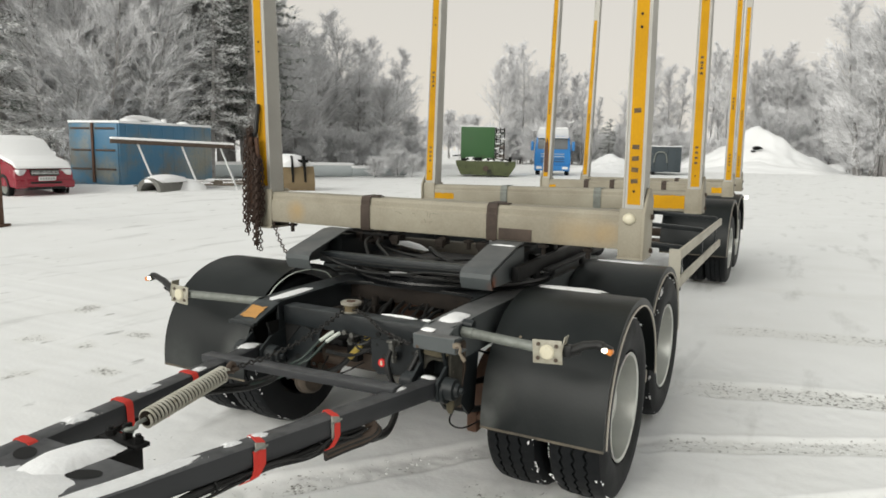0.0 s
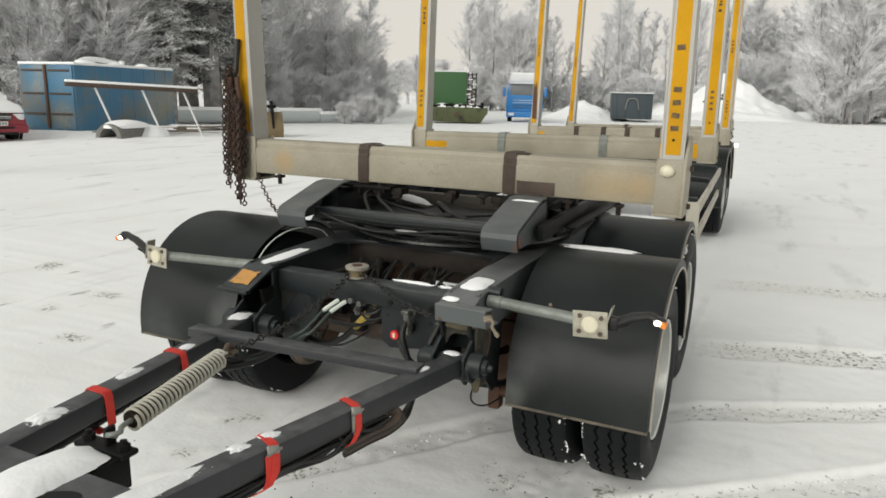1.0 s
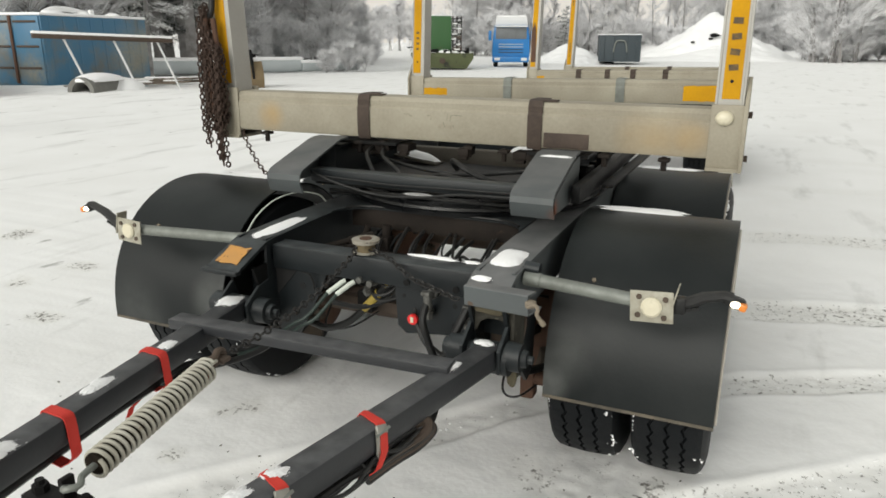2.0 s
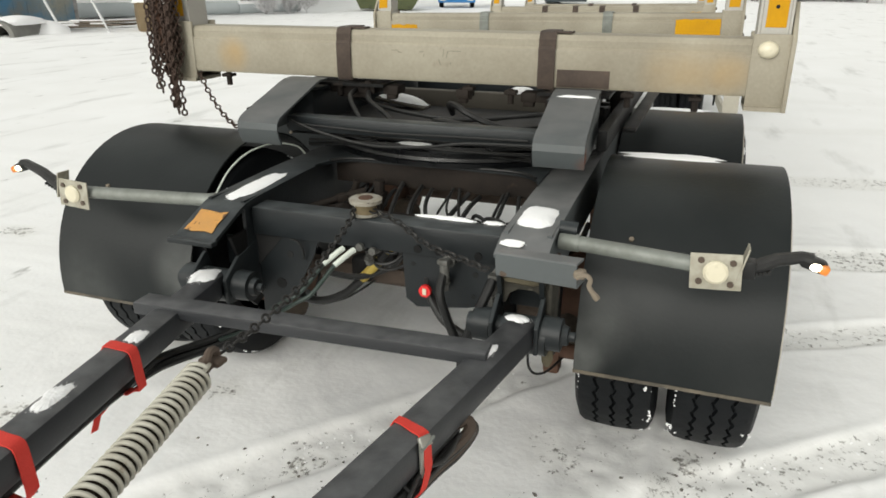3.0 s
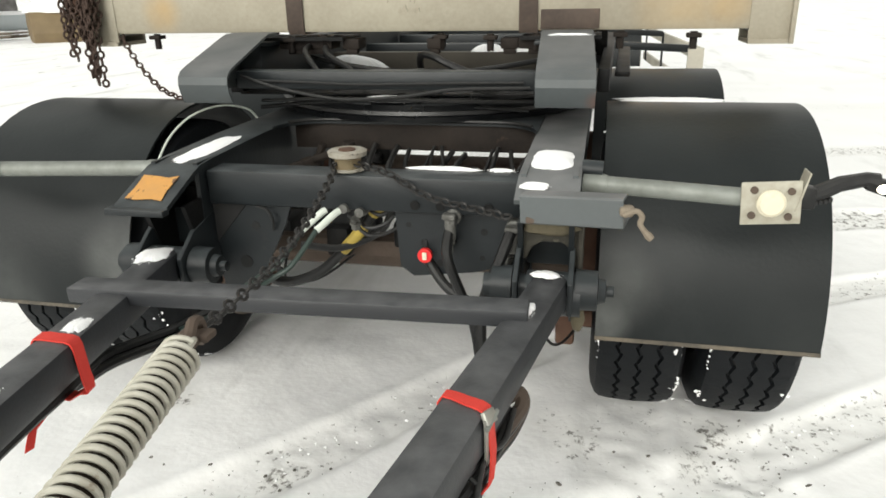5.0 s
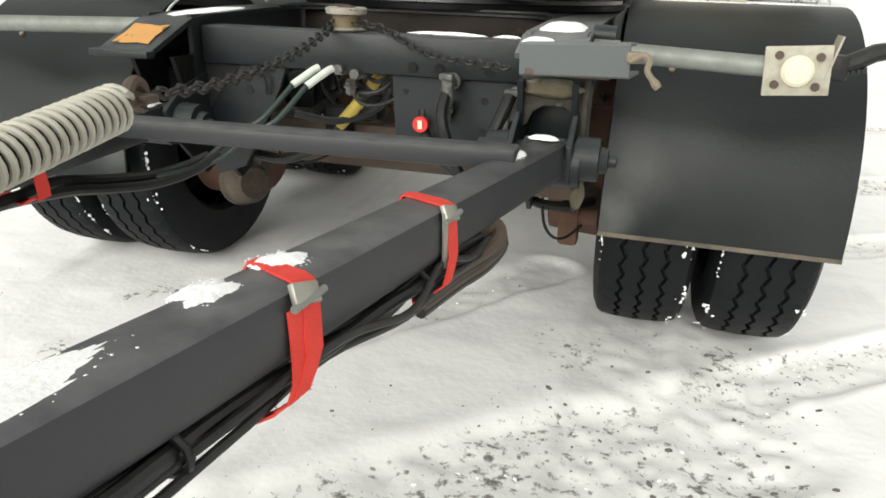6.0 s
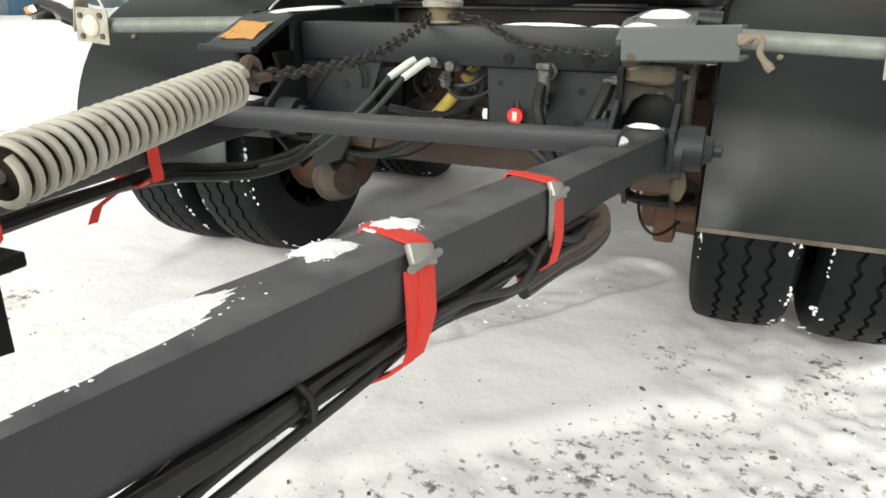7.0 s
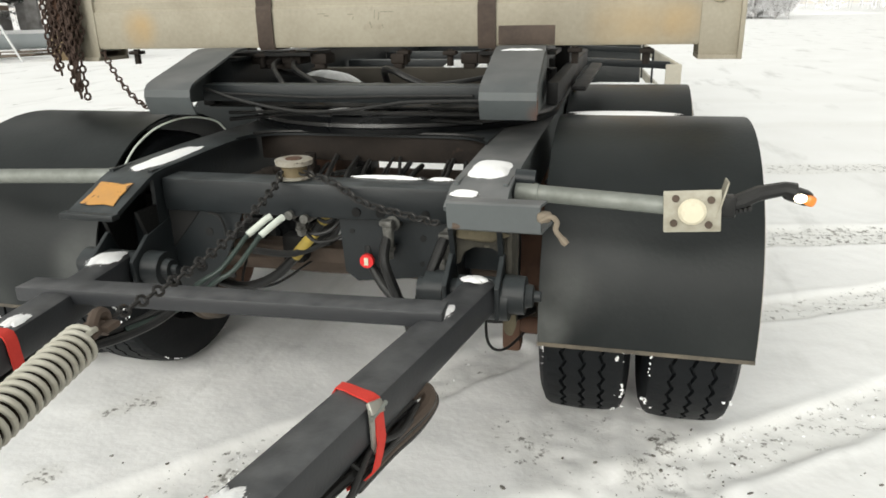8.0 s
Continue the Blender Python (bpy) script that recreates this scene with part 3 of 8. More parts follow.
M_SPOOLTOP = material("spool_flange", (0.4, 0.385, 0.34), 0.55, metal=0.2, second=(0.2, 0.17, 0.12), amount=0.9, scale=30, bump=0.2, third=(0.06, 0.045, 0.03), third_scale=45, third_edge=0.6, sharp=0.08)
# spool on the cross member
bm = B()
lathe(bm, [(0.0, 0.0), (0.0, 0.03), (0.008, 0.044), (0.014, 0.03), (0.045, 0.03), (0.05, 0.046), (0.064, 0.048), (0.068, 0.042), (0.066, 0.02), (0.058, 0.016), (0.058, 0.0)], pose(0.05, 0.05, 0.828, 0, -90, 0) @ Matrix.Diagonal((0.85, 1.05, 1.05, 1)), 28)
spool = part("chain_spool", bm, M_SPOOLTOP, dolly, "worn galvanised chain spool with rusty bolt")
bm = B()
rod(bm, (0.05, 0.05, 0.868), (0.05, 0.05, 0.888), 0.013, 6)
lathe(bm, [(0.0, 0.0), (0.0, 0.022), (0.004, 0.022), (0.005, 0.0)], pose(0.05, 0.05, 0.883, 0, -90, 0), 18)
part("bolt", bm, M_RUST, spool, "rusty bolt and washer")
bm = B()
rod(bm, (0.05, 0.05, 0.838), (0.05, 0.05, 0.868), 0.0335, 18)
part("spool_core", bm, M_SPOOL, spool, "dirty yellow spool core")


# ---- marker lamps on their tubes ----
def lamp_bar(sgn, x_in, plate_at, lamp_at):
    px, py, pz = plate_at
    lx, ly, lz = lamp_at
    bm = B()
    rod(bm, (x_in, 0.06, pz + 0.015), (px, py + 0.03, pz), 0.0215, 16)
    rod(bm, (x_in, 0.06, pz + 0.015), (x_in + 0.055 * sgn, 0.056, pz + 0.013), 0.0245, 16)
    t = part("lamp_tube", bm, M_GALV, dolly, "galvanised lamp tube")
    bm = B()
    box(bm, (px, py, pz), (0.125, 0.005, 0.098), Matrix.Rotation(radians(-4 * sgn), 4, "Y"), 0.002)
    box(bm, (px + 0.062 * sgn, py + 0.02, pz + 0.026), (0.004, 0.05, 0.09), Matrix.Rotation(radians(12), 4, "Y"))
    part("lamp_plate", bm, M_LAMPPLATE, t, "cream painted lamp plate")
    bm = B()
    lathe(bm, [(0, 0.0), (0.0, 0.031), (0.006, 0.031), (0.012, 0.024), (0.014, 0.0)], pose(px, py - 0.002, pz, 0, 0, -90), 24)
    part("reflector", bm, M_REFLECT, t, "round white reflector")
    bm = B()
    for sx in (-0.038, 0.038):
        for sz in (-0.029, 0.029):
            bm = B()
            rod(bm, (px + sx, py - 0.001, pz + sz), (px + sx, py - 0.007, pz + sz), 0.0085, 10)
            part("bolt", bm, M_RUSTY, t)
    bm = B()
    a, b = Vector((px + 0.075 * sgn, py + 0.03, pz + 0.008)), Vector((lx - 0.04 * sgn, ly, lz + 0.005))
    mid = a.lerp(b, 0.55)
    box(bm, a, (0.04, 0.04, 0.05), bev=0.006)
    tube(bm, [a, a.lerp(mid, 0.5) + Vector((0, 0, 0.005)), mid + Vector((0, 0, 0.014)), b + Vector((0, 0, 0.012)), b + Vector((0.02 * sgn, 0, 0.006))], [0.017, 0.019, 0.018, 0.016, 0.02], 10)
    for k in range(5):
        c = a.lerp(b, 0.1 + k * 0.08) + Vector((0, -0.004, -0.016))
        box(bm, c, (0.008, 0.02, 0.01))
    part("lamp_arm", bm, M_HOSE, t, "black rubber lamp arm")
    turn = Matrix.Rotation(radians(18 * sgn), 4, "Y")
    bm = B()
    box(bm, (lx - 0.012 * sgn, ly + 0.006, lz + 0.002), (0.062, 0.036, 0.034), turn, 0.01)
    lamp = part("side_lamp", bm, M_HOSE, t, "black rubber side marker lamp")
    bm = B()
    box(bm, (lx + 0.012 * sgn, ly - 0.006, lz - 0.006), (0.022, 0.034, 0.024), turn, 0.007)
    part("amber_lens", bm, M_AMBER, lamp, "lit amber lens")
    bm = B()
    bmesh.ops.create_uvsphere(bm, u_segments=12, v_segments=8, radius=0.0125, matrix=Matrix.Translation((lx - 0.008 * sgn, ly - 0.014, lz - 0.001)) @ Matrix.Diagonal((1.15, 0.7, 0.8, 1)))
    part("bulb", bm, M_BULB, lamp, "bright lamp glow")


lamp_bar(1, 0.64, (1.05, 0.0, 0.803), (1.285, 0.035, 0.838))
lamp_bar(-1, -0.47, (-1.045, 0.0, 0.803), (-1.395, 0.10, 0.845))

# channel with its latch beside the right flap
bm = B()
mm = Matrix.Translation((0.62, -0.175, 0.822)) @ Matrix.Rotation(radians(-3), 4, "Y") @ Matrix.Rotation(radians(-11), 4, "Z")
strip(bm, [mm @ Vector(q) for q in ((-0.11, 0.05, 0.0245), (-0.11, 0.004, 0.0255), (-0.11, 0.0, 0.022), (-0.11, 0.0, -0.036), (-0.11, 0.004, -0.0395), (-0.11, 0.085, -0.0385))], mm.to_3x3() @ Vector((1, 0, 0)), 0.0, 0.22, 0.006)
latch = part("coupling_channel", bm, M_PLATE, dolly, "grey steel channel bolted to the rail")
bm = B()
box(bm, (0.61, -0.13, 0.787), (0.17, 0.06, 0.016), bev=0.005)
box(bm, (0.59, 0.02, 0.755), (0.12, 0.12, 0.03), bev=0.008)
part("latch_base", bm, M_RUSTY, latch)
bm = B()
box(bm, (0.735, -0.19, 0.828), (0.03, 0.03, 0.022), bev=0.007)
tube(bm, spline([(0.73, -0.205, 0.822), (0.752, -0.212, 0.835), (0.764, -0.215, 0.825), (0.762, -0.215, 0.808), (0.775, -0.215, 0.79), (0.786, -0.217, 0.778)], 4), [0.006] * 16 + [0.007, 0.0085, 0.0085, 0.008, 0.007], 8)
part("latch_handle", bm, M_LATCH, latch, "rusty bent latch handle")
bm = B()
rod(bm, (0.635, 0.075, 0.85), (0.685, 0.075, 0.847), 0.022, 18)
part("pipe_stub", bm, M_FRAME, dolly)

M_MUDCRUST = material("frozen_mud", (0.12, 0.105, 0.07), 0.9, second=(0.05, 0.042, 0.03), scale=25, bump=0.5, spec=0.2, frost_toplight=(0.25, 0.24, 0.2), frost_toplight_scale=30)
# ---- air and cable couplings, hoses on the dolly ----
for x in (0.0, 0.036):
    bm = B()
    tube(bm, spline([(x + 0.018, -0.045, 0.752), (x + 0.01, -0.056, 0.747), (x + 0.0, -0.067, 0.738), (x - 0.025, -0.095, 0.715)], 5), 0.0088, 10)
    part("hose_sleeve", bm, M_SLEEVE, dolly, "pale hose sleeve")
    bm = B()
    tube(bm, spline([(x - 0.025, -0.095, 0.715), (x - 0.067, -0.16, 0.647), (x - 0.108, -0.18, 0.62), (x - 0.159, -0.18, 0.584), (x - 0.2, -0.2, 0.55), (x * 0.6 - 0.238, -0.23, 0.53), (x * 0.4 - 0.28, -0.3, 0.522)], 6), 0.0065, 10)
    part("air_hose", bm, M_GREENHOSE, dolly, "dark green air hose")
for pts, r in (([(-0.2, -0.19, 0.552), (-0.238, -0.23, 0.532), (-0.285, -0.3, 0.521), (-0.312, -0.41, 0.537), (-0.31, -0.5, 0.558), (-0.29, -0.57, 0.572), (-0.27, -0.66, 0.574), (-0.255, -0.76, 0.577), (-0.215, -0.95, 0.585), (-0.13, -1.3, 0.6)], 0.0125),
               ([(-0.17, -0.19, 0.56), (-0.22, -0.24, 0.522), (-0.268, -0.31, 0.507), (-0.296, -0.41, 0.52), (-0.296, -0.5, 0.541), (-0.285, -0.58, 0.556), (-0.28, -0.66, 0.566), (-0.275, -0.76, 0.572), (-0.235, -0.95, 0.582), (-0.155, -1.3, 0.597)], 0.0115),
               ([(0.33, -0.03, 0.72), (0.33, -0.07, 0.66), (0.36, -0.08, 0.58), (0.40, -0.1, 0.5), (0.43, -0.18, 0.44), (0.46, -0.35, 0.44), (0.5, -0.5, 0.5)], 0.013),
               ([(0.48, -0.05, 0.72), (0.46, -0.08, 0.66), (0.43, -0.1, 0.58), (0.42, -0.12, 0.5), (0.45, -0.25, 0.43), (0.5, -0.45, 0.48)], 0.014),
               ([(0.25, 0.04, 0.66), (0.262, 0.032, 0.6), (0.32, 0.0, 0.54), (0.41, -0.03, 0.51)], 0.013),
               ([(0.14, 0.13, 0.745), (0.1, 0.12, 0.71), (0.045, 0.12, 0.642), (-0.007, 0.12, 0.583), (-0.082, 0.12, 0.515), (-0.175, 0.12, 0.478), (-0.28, 0.16, 0.47)], 0.0145),
               ([(0.15, 0.1, 0.74), (0.1, 0.15, 0.64), (0.0, 0.1, 0.6), (-0.1, 0.05, 0.62)], 0.010),
               ([(-0.24, 0.25, 0.52), (-0.2, 0.15, 0.47), (-0.12, 0.2, 0.46), (-0.02, 0.3, 0.52)], 0.004),
               ([(0.52, 0.3, 0.42), (0.56, 0.1, 0.38), (0.6, 0.16, 0.33), (0.66, 0.3, 0.35)], 0.004),
               ([(0.45, 0.3, 0.43), (0.52, 0.2, 0.41), (0.6, 0.22, 0.40), (0.66, 0.3, 0.40)], 0.014)):
    bm = B()
    tube(bm, spline(pts, 6), r, 10)
    part("rubber_hose", bm, M_HOSE, dolly)
bm = B()
box(bm, (0.605, 0.27, 0.34), (0.055, 0.06, 0.12), bev=0.012)
rod(bm, (0.59, 0.27, 0.36), (0.68, 0.27, 0.36), 0.026, 12)
part("slack_adjuster", bm, M_RUST, dolly, "rusty brake lever bracket")
bm = B()
plate(bm, [(0.5, 0.77), (0.64, 0.77), (0.645, 0.64), (0.62, 0.5), (0.63, 0.46), (0.53, 0.46), (0.52, 0.6)], Matrix(((1, 0, 0, 0), (0, 0, 1, 0.075), (0, 1, 0, 0), (0, 0, 0, 1))), 0.014, 0.003)
part("mud_plate", bm, M_RUSTY, dolly, "muddy brown bracket plate")
M_MUDDY = material("muddy_grey", (0.055, 0.052, 0.042), 0.85, second=(0.022, 0.021, 0.018), amount=1.0, scale=14, bump=0.5, spec=0.2, third=(0.13, 0.12, 0.095), third_scale=22, third_edge=0.6, sharp=0.12)
bm = B()
plate(bm, [(0.503, 0.66), (0.503, 0.772), (0.648, 0.772), (0.65, 0.5), (0.636, 0.49), (0.632, 0.655), (0.62, 0.69), (0.6, 0.705), (0.555, 0.705), (0.532, 0.69), (0.52, 0.66)], Matrix(((1, 0, 0, 0), (0, 0, 1, -0.06), (0, 1, 0, 0), (0, 0, 0, 1))), 0.014, 0.004)
box(bm, (0.644, -0.015, 0.63), (0.012, 0.11, 0.27), bev=0.003)
part("hanger_arch", bm, M_MUDDY, dolly, "mud-caked hanger plate with an arch over the hinge")
bm = B()
blob(bm, (0.575, -0.07, 0.745), (0.065, 0.018, 0.022), 41, 0.3, 2, False)
part("mud_crust", bm, M_MUDCRUST, dolly, "frozen olive brown mud crust")
bm = B()
blob(bm, (0.645, -0.06, 0.515), (0.018, 0.02, 0.035), 42, 0.3, 2, False)
part("mud_lump", bm, M_MUDCRUST, dolly, "frozen olive brown mud lump")
bm = B()
tube(bm, [(0.06, 0.12, 0.66), (0.045, 0.12, 0.642), (0.015, 0.12, 0.608), (-0.007, 0.12, 0.584)], 0.0162, 12)
tube(bm, [(0.128, 0.128, 0.735), (0.1, 0.12, 0.71), (0.085, 0.12, 0.692)], 0.016, 12)
part("hose_band", bm, M_YELLOWHOSE, dolly, "dirty yellow hose band")
for x, z, r in ((0.332, 0.735, 0.02), (0.482, 0.71, 0.022)):
    bm = B()
    lathe(bm, [(0.0, 0.0), (0.0, r), (0.03, r), (0.034, r * 0.7), (0.05, r * 0.75), (0.075, r * 0.6), (0.08, 0.0)], pose(x, 0.03, z, 0, 0, -90), 16)
    rod(bm, (x, -0.035, z + 0.012), (x, -0.035, z - 0.045), r * 0.7, 12)
    box(bm, (x, -0.045, z + 0.016), (0.032, 0.026, 0.014), bev=0.004)
    part("air_coupling", bm, M_ZINC, dolly, "dull metal air coupling")
for x, z in ((0.05, 0.745), (0.092, 0.737)):
    bm = B()
    lathe(bm, [(0.0, 0.0), (0.0, 0.016), (0.035, 0.016), (0.04, 0.011), (0.06, 0.012), (0.06, 0.0)], pose(x, 0.05, z, 0, 0, -90), 14)
    part("air_coupling", bm, M_ZINC, dolly, "dull metal air coupling")
bm = B()
rod(bm, (0.258, -0.005, 0.63), (0.258, 0.008, 0.63), 0.0185, 20)
part("red_tag", bm, M_REDTAG, dolly, "round red tag")
bm = B()
box(bm, (0.258, -0.0065, 0.63), (0.011, 0.003, 0.02))
part("tag_mark", bm, M_REFLECT, dolly)
# valves and hose loops inside the frame
for c, sz in (((0.02, 0.26, 0.61), (0.08, 0.07, 0.06)), ((0.13, 0.28, 0.59), (0.06, 0.07, 0.08)), ((-0.06, 0.24, 0.57), (0.07, 0.06, 0.09))):
    bm = B()
    box(bm, c, sz, bev=0.012)
    part("brake_valve", bm, M_DARK, dolly, "grimy brake valve")
bm = B()
bar(bm, (-0.3, 0.3, 0.535), (0.5, 0.3, 0.535), 0.05, 0.05, 0.006)
part("valve_bar", bm, M_RUSTY, dolly)
rnd = random.Random(5)
for k in range(19):
    bm = B()
    x = -0.2 + k * 0.037 + rnd.uniform(-0.03, 0.03)
    y, sway = 0.52 + rnd.uniform(-0.08, 0.02), rnd.uniform(-0.09, 0.09)
    tube(bm, spline([(x, 0.56, 0.79 - rnd.uniform(0, 0.03)), (x + sway * 0.2, y, 0.75), (x + sway * 0.6, y - rnd.uniform(0.02, 0.09), 0.70),
                     (x + sway, y - rnd.uniform(0.0, 0.1), 0.63), (x + sway + rnd.uniform(-0.06, 0.08), y + 0.02, 0.60 + rnd.uniform(-0.05, 0.06))], 5), rnd.choice((0.0045, 0.006, 0.0075, 0.009)), 7)
    part("air_hose", bm, M_HOSE, dolly)
for k in range(7):
    bm = B()
    x, y = 0.30 + 0.026 * k, 0.2 + 0.03 * (k % 4)
    tube(bm, spline([(x - 0.07, y + 0.1, 0.68), (x - 0.03, y + 0.02, 0.765 + 0.01 * (k % 3)), (x + 0.02, y, 0.775), (x + 0.05, y + 0.03, 0.74), (x + 0.055, y + 0.09, 0.66)], 5), (0.007, 0.0085, 0.006)[k % 3], 8)
    part("hose_loop", bm, M_HOSE, dolly, "black hose loop")
for a, b, r in (((-0.31, 0.3, 0.74), (-0.13, 0.42, 0.79), 0.012), ((-0.3, 0.4, 0.7), (-0.15, 0.3, 0.76), 0.016), ((-0.25, 0.5, 0.66), (-0.2, 0.5, 0.8), 0.014), ((-0.12, 0.5, 0.62), (-0.11, 0.5, 0.81), 0.02), ((-0.31, 0.22, 0.71), (-0.18, 0.25, 0.72), 0.018)):
    bm = B()
    rod(bm, a, b, r, 10)
    c_ = Vector(a).lerp(Vector(b), 0.6)
    box(bm, c_, (r * 3, r * 3, r * 2.2), along(a, b), 0.004)
    part("pipe_joint", bm, M_INNER, dolly, "frosted grimy pipe joint")
bm = B()
bar(bm, (-0.3, 0.42, 0.7), (0.46, 0.42, 0.7), 0.03, 0.035, 0.004)
part("cross_pipe", bm, M_INNER, dolly)
for k in range(4):
    bm = B()
    y = 0.15 + 0.05 * k
    tube(bm, spline([(0.22, y, 0.66), (0.3, y + 0.02, 0.69 + 0.02 * k), (0.4, y, 0.7 + 0.01 * k), (0.49, y + 0.05, 0.74)], 5), 0.009, 8)
    part("air_hose", bm, M_HOSE, dolly)
# white cable behind the mudguard
bm = B()
tube(bm, spline([(-0.59, 0.18, 0.80), (-0.585, 0.26, 0.865), (-0.565, 0.36, 0.91), (-0.52, 0.46, 0.925), (-0.47, 0.53, 0.905), (-0.45, 0.56, 0.87)], 6), 0.0034, 8)
part("cable", bm, M_SLEEVE, dolly, "white cable")

# ---- the drawbar ----
drawbar = thing("drawbar", "dark grey A-shaped steel drawbar hinged on the dolly", "drawbar")
R0, R1 = Vector((0.588, -0.07, 0.592)), Vector((0.354, -1.62, 0.662))
L0, L1 = Vector((-0.415, -0.07, 0.596)), Vector((-0.066, -1.62, 0.668))
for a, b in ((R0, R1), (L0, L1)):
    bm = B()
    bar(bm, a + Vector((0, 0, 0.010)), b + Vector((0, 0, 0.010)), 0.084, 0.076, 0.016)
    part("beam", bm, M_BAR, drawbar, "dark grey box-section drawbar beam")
    bm = B()
    rod(bm, a + Vector((-0.062, -0.025, 0)), a + Vector((0.062, -0.025, 0)), 0.052, 26)
    part("eye", bm, M_FRAME, drawbar)
bm = B()
bar(bm, (-0.445, -0.385, 0.650), (0.555, -0.345, 0.655), 0.07, 0.036, 0.006)
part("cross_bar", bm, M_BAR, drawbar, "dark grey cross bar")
bm = B()
NOSE = Matrix.Translation((0, -1.3, 0.688)) @ Matrix.Rotation(-0.04, 4, "X") @ Matrix.Translation((0, 1.3, 0))
plate(bm, [(-0.085, -1.38), (0.352, -1.38), (0.325, -1.6), (0.38, -1.63), (0.36, -2.1), (0.28, -2.6), (0.06, -2.6), (0.0, -2.1), (-0.1, -1.63), (-0.03, -1.6)], NOSE, 0.012)
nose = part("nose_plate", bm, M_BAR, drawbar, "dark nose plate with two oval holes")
for hx, hy, turn in ((-0.02, -1.482, -30), (0.25, -1.485, 30)):
    bm = B()
    bmesh.ops.create_circle(bm, cap_ends=True, segments=28, radius=0.05, matrix=NOSE @ Matrix.Translation((hx, hy, 0.0135)) @ Matrix.Rotation(radians(turn), 4, "Z") @ Matrix.Diagonal((1.0, 0.62, 1, 1)))
    part("lightening_hole", bm, M_HOLE, nose)
bm = B()
box(bm, (0.135, -1.36, 0.652), (0.15, 0.2, 0.09), bev=0.004)
part("anchor_arm", bm, M_DARK, drawbar, "black box arm under the snow")
bm = B()
box(bm, (0.135, -1.268, 0.7), (0.175, 0.05, 0.014), bev=0.003)
anchor = part("spring_anchor", bm, M_DARK, drawbar, "black bolted spring anchor plate")
for x in (0.075, 0.2):
    bm = B()
    rod(bm, (x, -1.268, 0.706), (x, -1.268, 0.724), 0.016, 6)
    rod(bm, (x, -1.268, 0.722), (x, -1.268, 0.734), 0.009, 8)
    part("bolt", bm, M_DARK, anchor)
bm = B()
box(bm, (0.145, -1.262, 0.728), (0.014, 0.03, 0.056), bev=0.004)
part("lug", bm, M_DARK, anchor)

# ---- support spring and chains ----
S0, S1 = Vector((0.165, -1.215, 0.755)), Vector((0.118, -0.838, 0.788))
M_GAPSHADE = material("rusty_gap_shade", (0.022, 0.016, 0.011), 0.9, second=(0.008, 0.007, 0.006), amount=1.0, scale=30, bump=0.3, spec=0.1)
spring = thing("support_spring", "pale grey painted coil spring holding the drawbar up", "spring")
bm = B()
d = (S1 - S0)
turns, per = 24, 18
u = d.normalized()
e1 = u.orthogonal().normalized()
e2 = u.cross(e1)
tube(bm, [S0 + d * (k / (turns * per)) + (e1 * math.cos(2 * math.pi * k / per) + e2 * math.sin(2 * math.pi * k / per)) * 0.027 for k in range(turns * per + 1)], 0.0046, 8)
part("coil", bm, M_SPRING, spring, "pale painted steel coil")
# solid rod added inside the coil: its rusty dark colour is the gaps' shade
bm = B()
rod(bm, S0 + d * 0.01, S1 - d * 0.01, 0.0245, 24)
part("core", bm, M_GAPSHADE, spring, "dark rusty-brown filler rod shading the coil gaps")
bm = B()
ey = spline([S0 + u * 0.01, S0 - u * 0.03, S0 - u * 0.05 + Vector((0.015, 0, 0.0)), S0 - u * 0.07, S0 - u * 0.06 + Vector((-0.018, 0, -0.01)), S0 - u * 0.04 + Vector((-0.005, 0, -0.02))], 5)
tube(bm, ey, 0.007, 8)
part("eye_hook", bm, M_GALV, spring, "steel eye hook")
bm = B()
rod(bm, S1 - u * 0.01, S1 + u * 0.05, 0.011, 10)
box(bm, S1 + u * 0.05, (0.05, 0.03, 0.012), bev=0.004)
tube(bm, spline([S1 + u * 0.02, S1 + u * 0.04 + Vector((0, 0, 0.022)), S1 + u * 0.06 + Vector((0, 0, 0.016)), S1 + u * 0.065, S1 + u * 0.05 + Vector((0, 0, -0.015))], 4), 0.009, 8)
part("shackle", bm, M_RUSTY, spring, "rusty shackle")
bm = B()
tube(bm, spline([S1 - u * 0.012 + e1 * 0.026, S1 + u * 0.012 + e1 * 0.02, S1 + u * 0.028 + e1 * 0.006, S1 + u * 0.03 - e1 * 0.008, S1 + u * 0.012 - e1 * 0.022, S1 - u * 0.012 - e1 * 0.026], 5), 0.0045, 8)
part("end_bail", bm, M_SPRING, spring, "pale wire loop at the spring end")


def link_mesh(length, wire, mat):
    bm = B()
    a, b = length * 0.5 - wire, length * 0.32
    path = [Vector((math.cos(t) * b * 0.9, math.sin(t) * b * 0.9 + (a - b) * (1 if math.sin(t) > 0 else -1) * min(1, abs(math.sin(t)) * 2), 0)) for t in [2 * math.pi * (k + 0.5) / 12 for k in range(12)]]
    tube(bm, path, wire, 6, closed=True)
    return mesh_of("link", bm, mat)


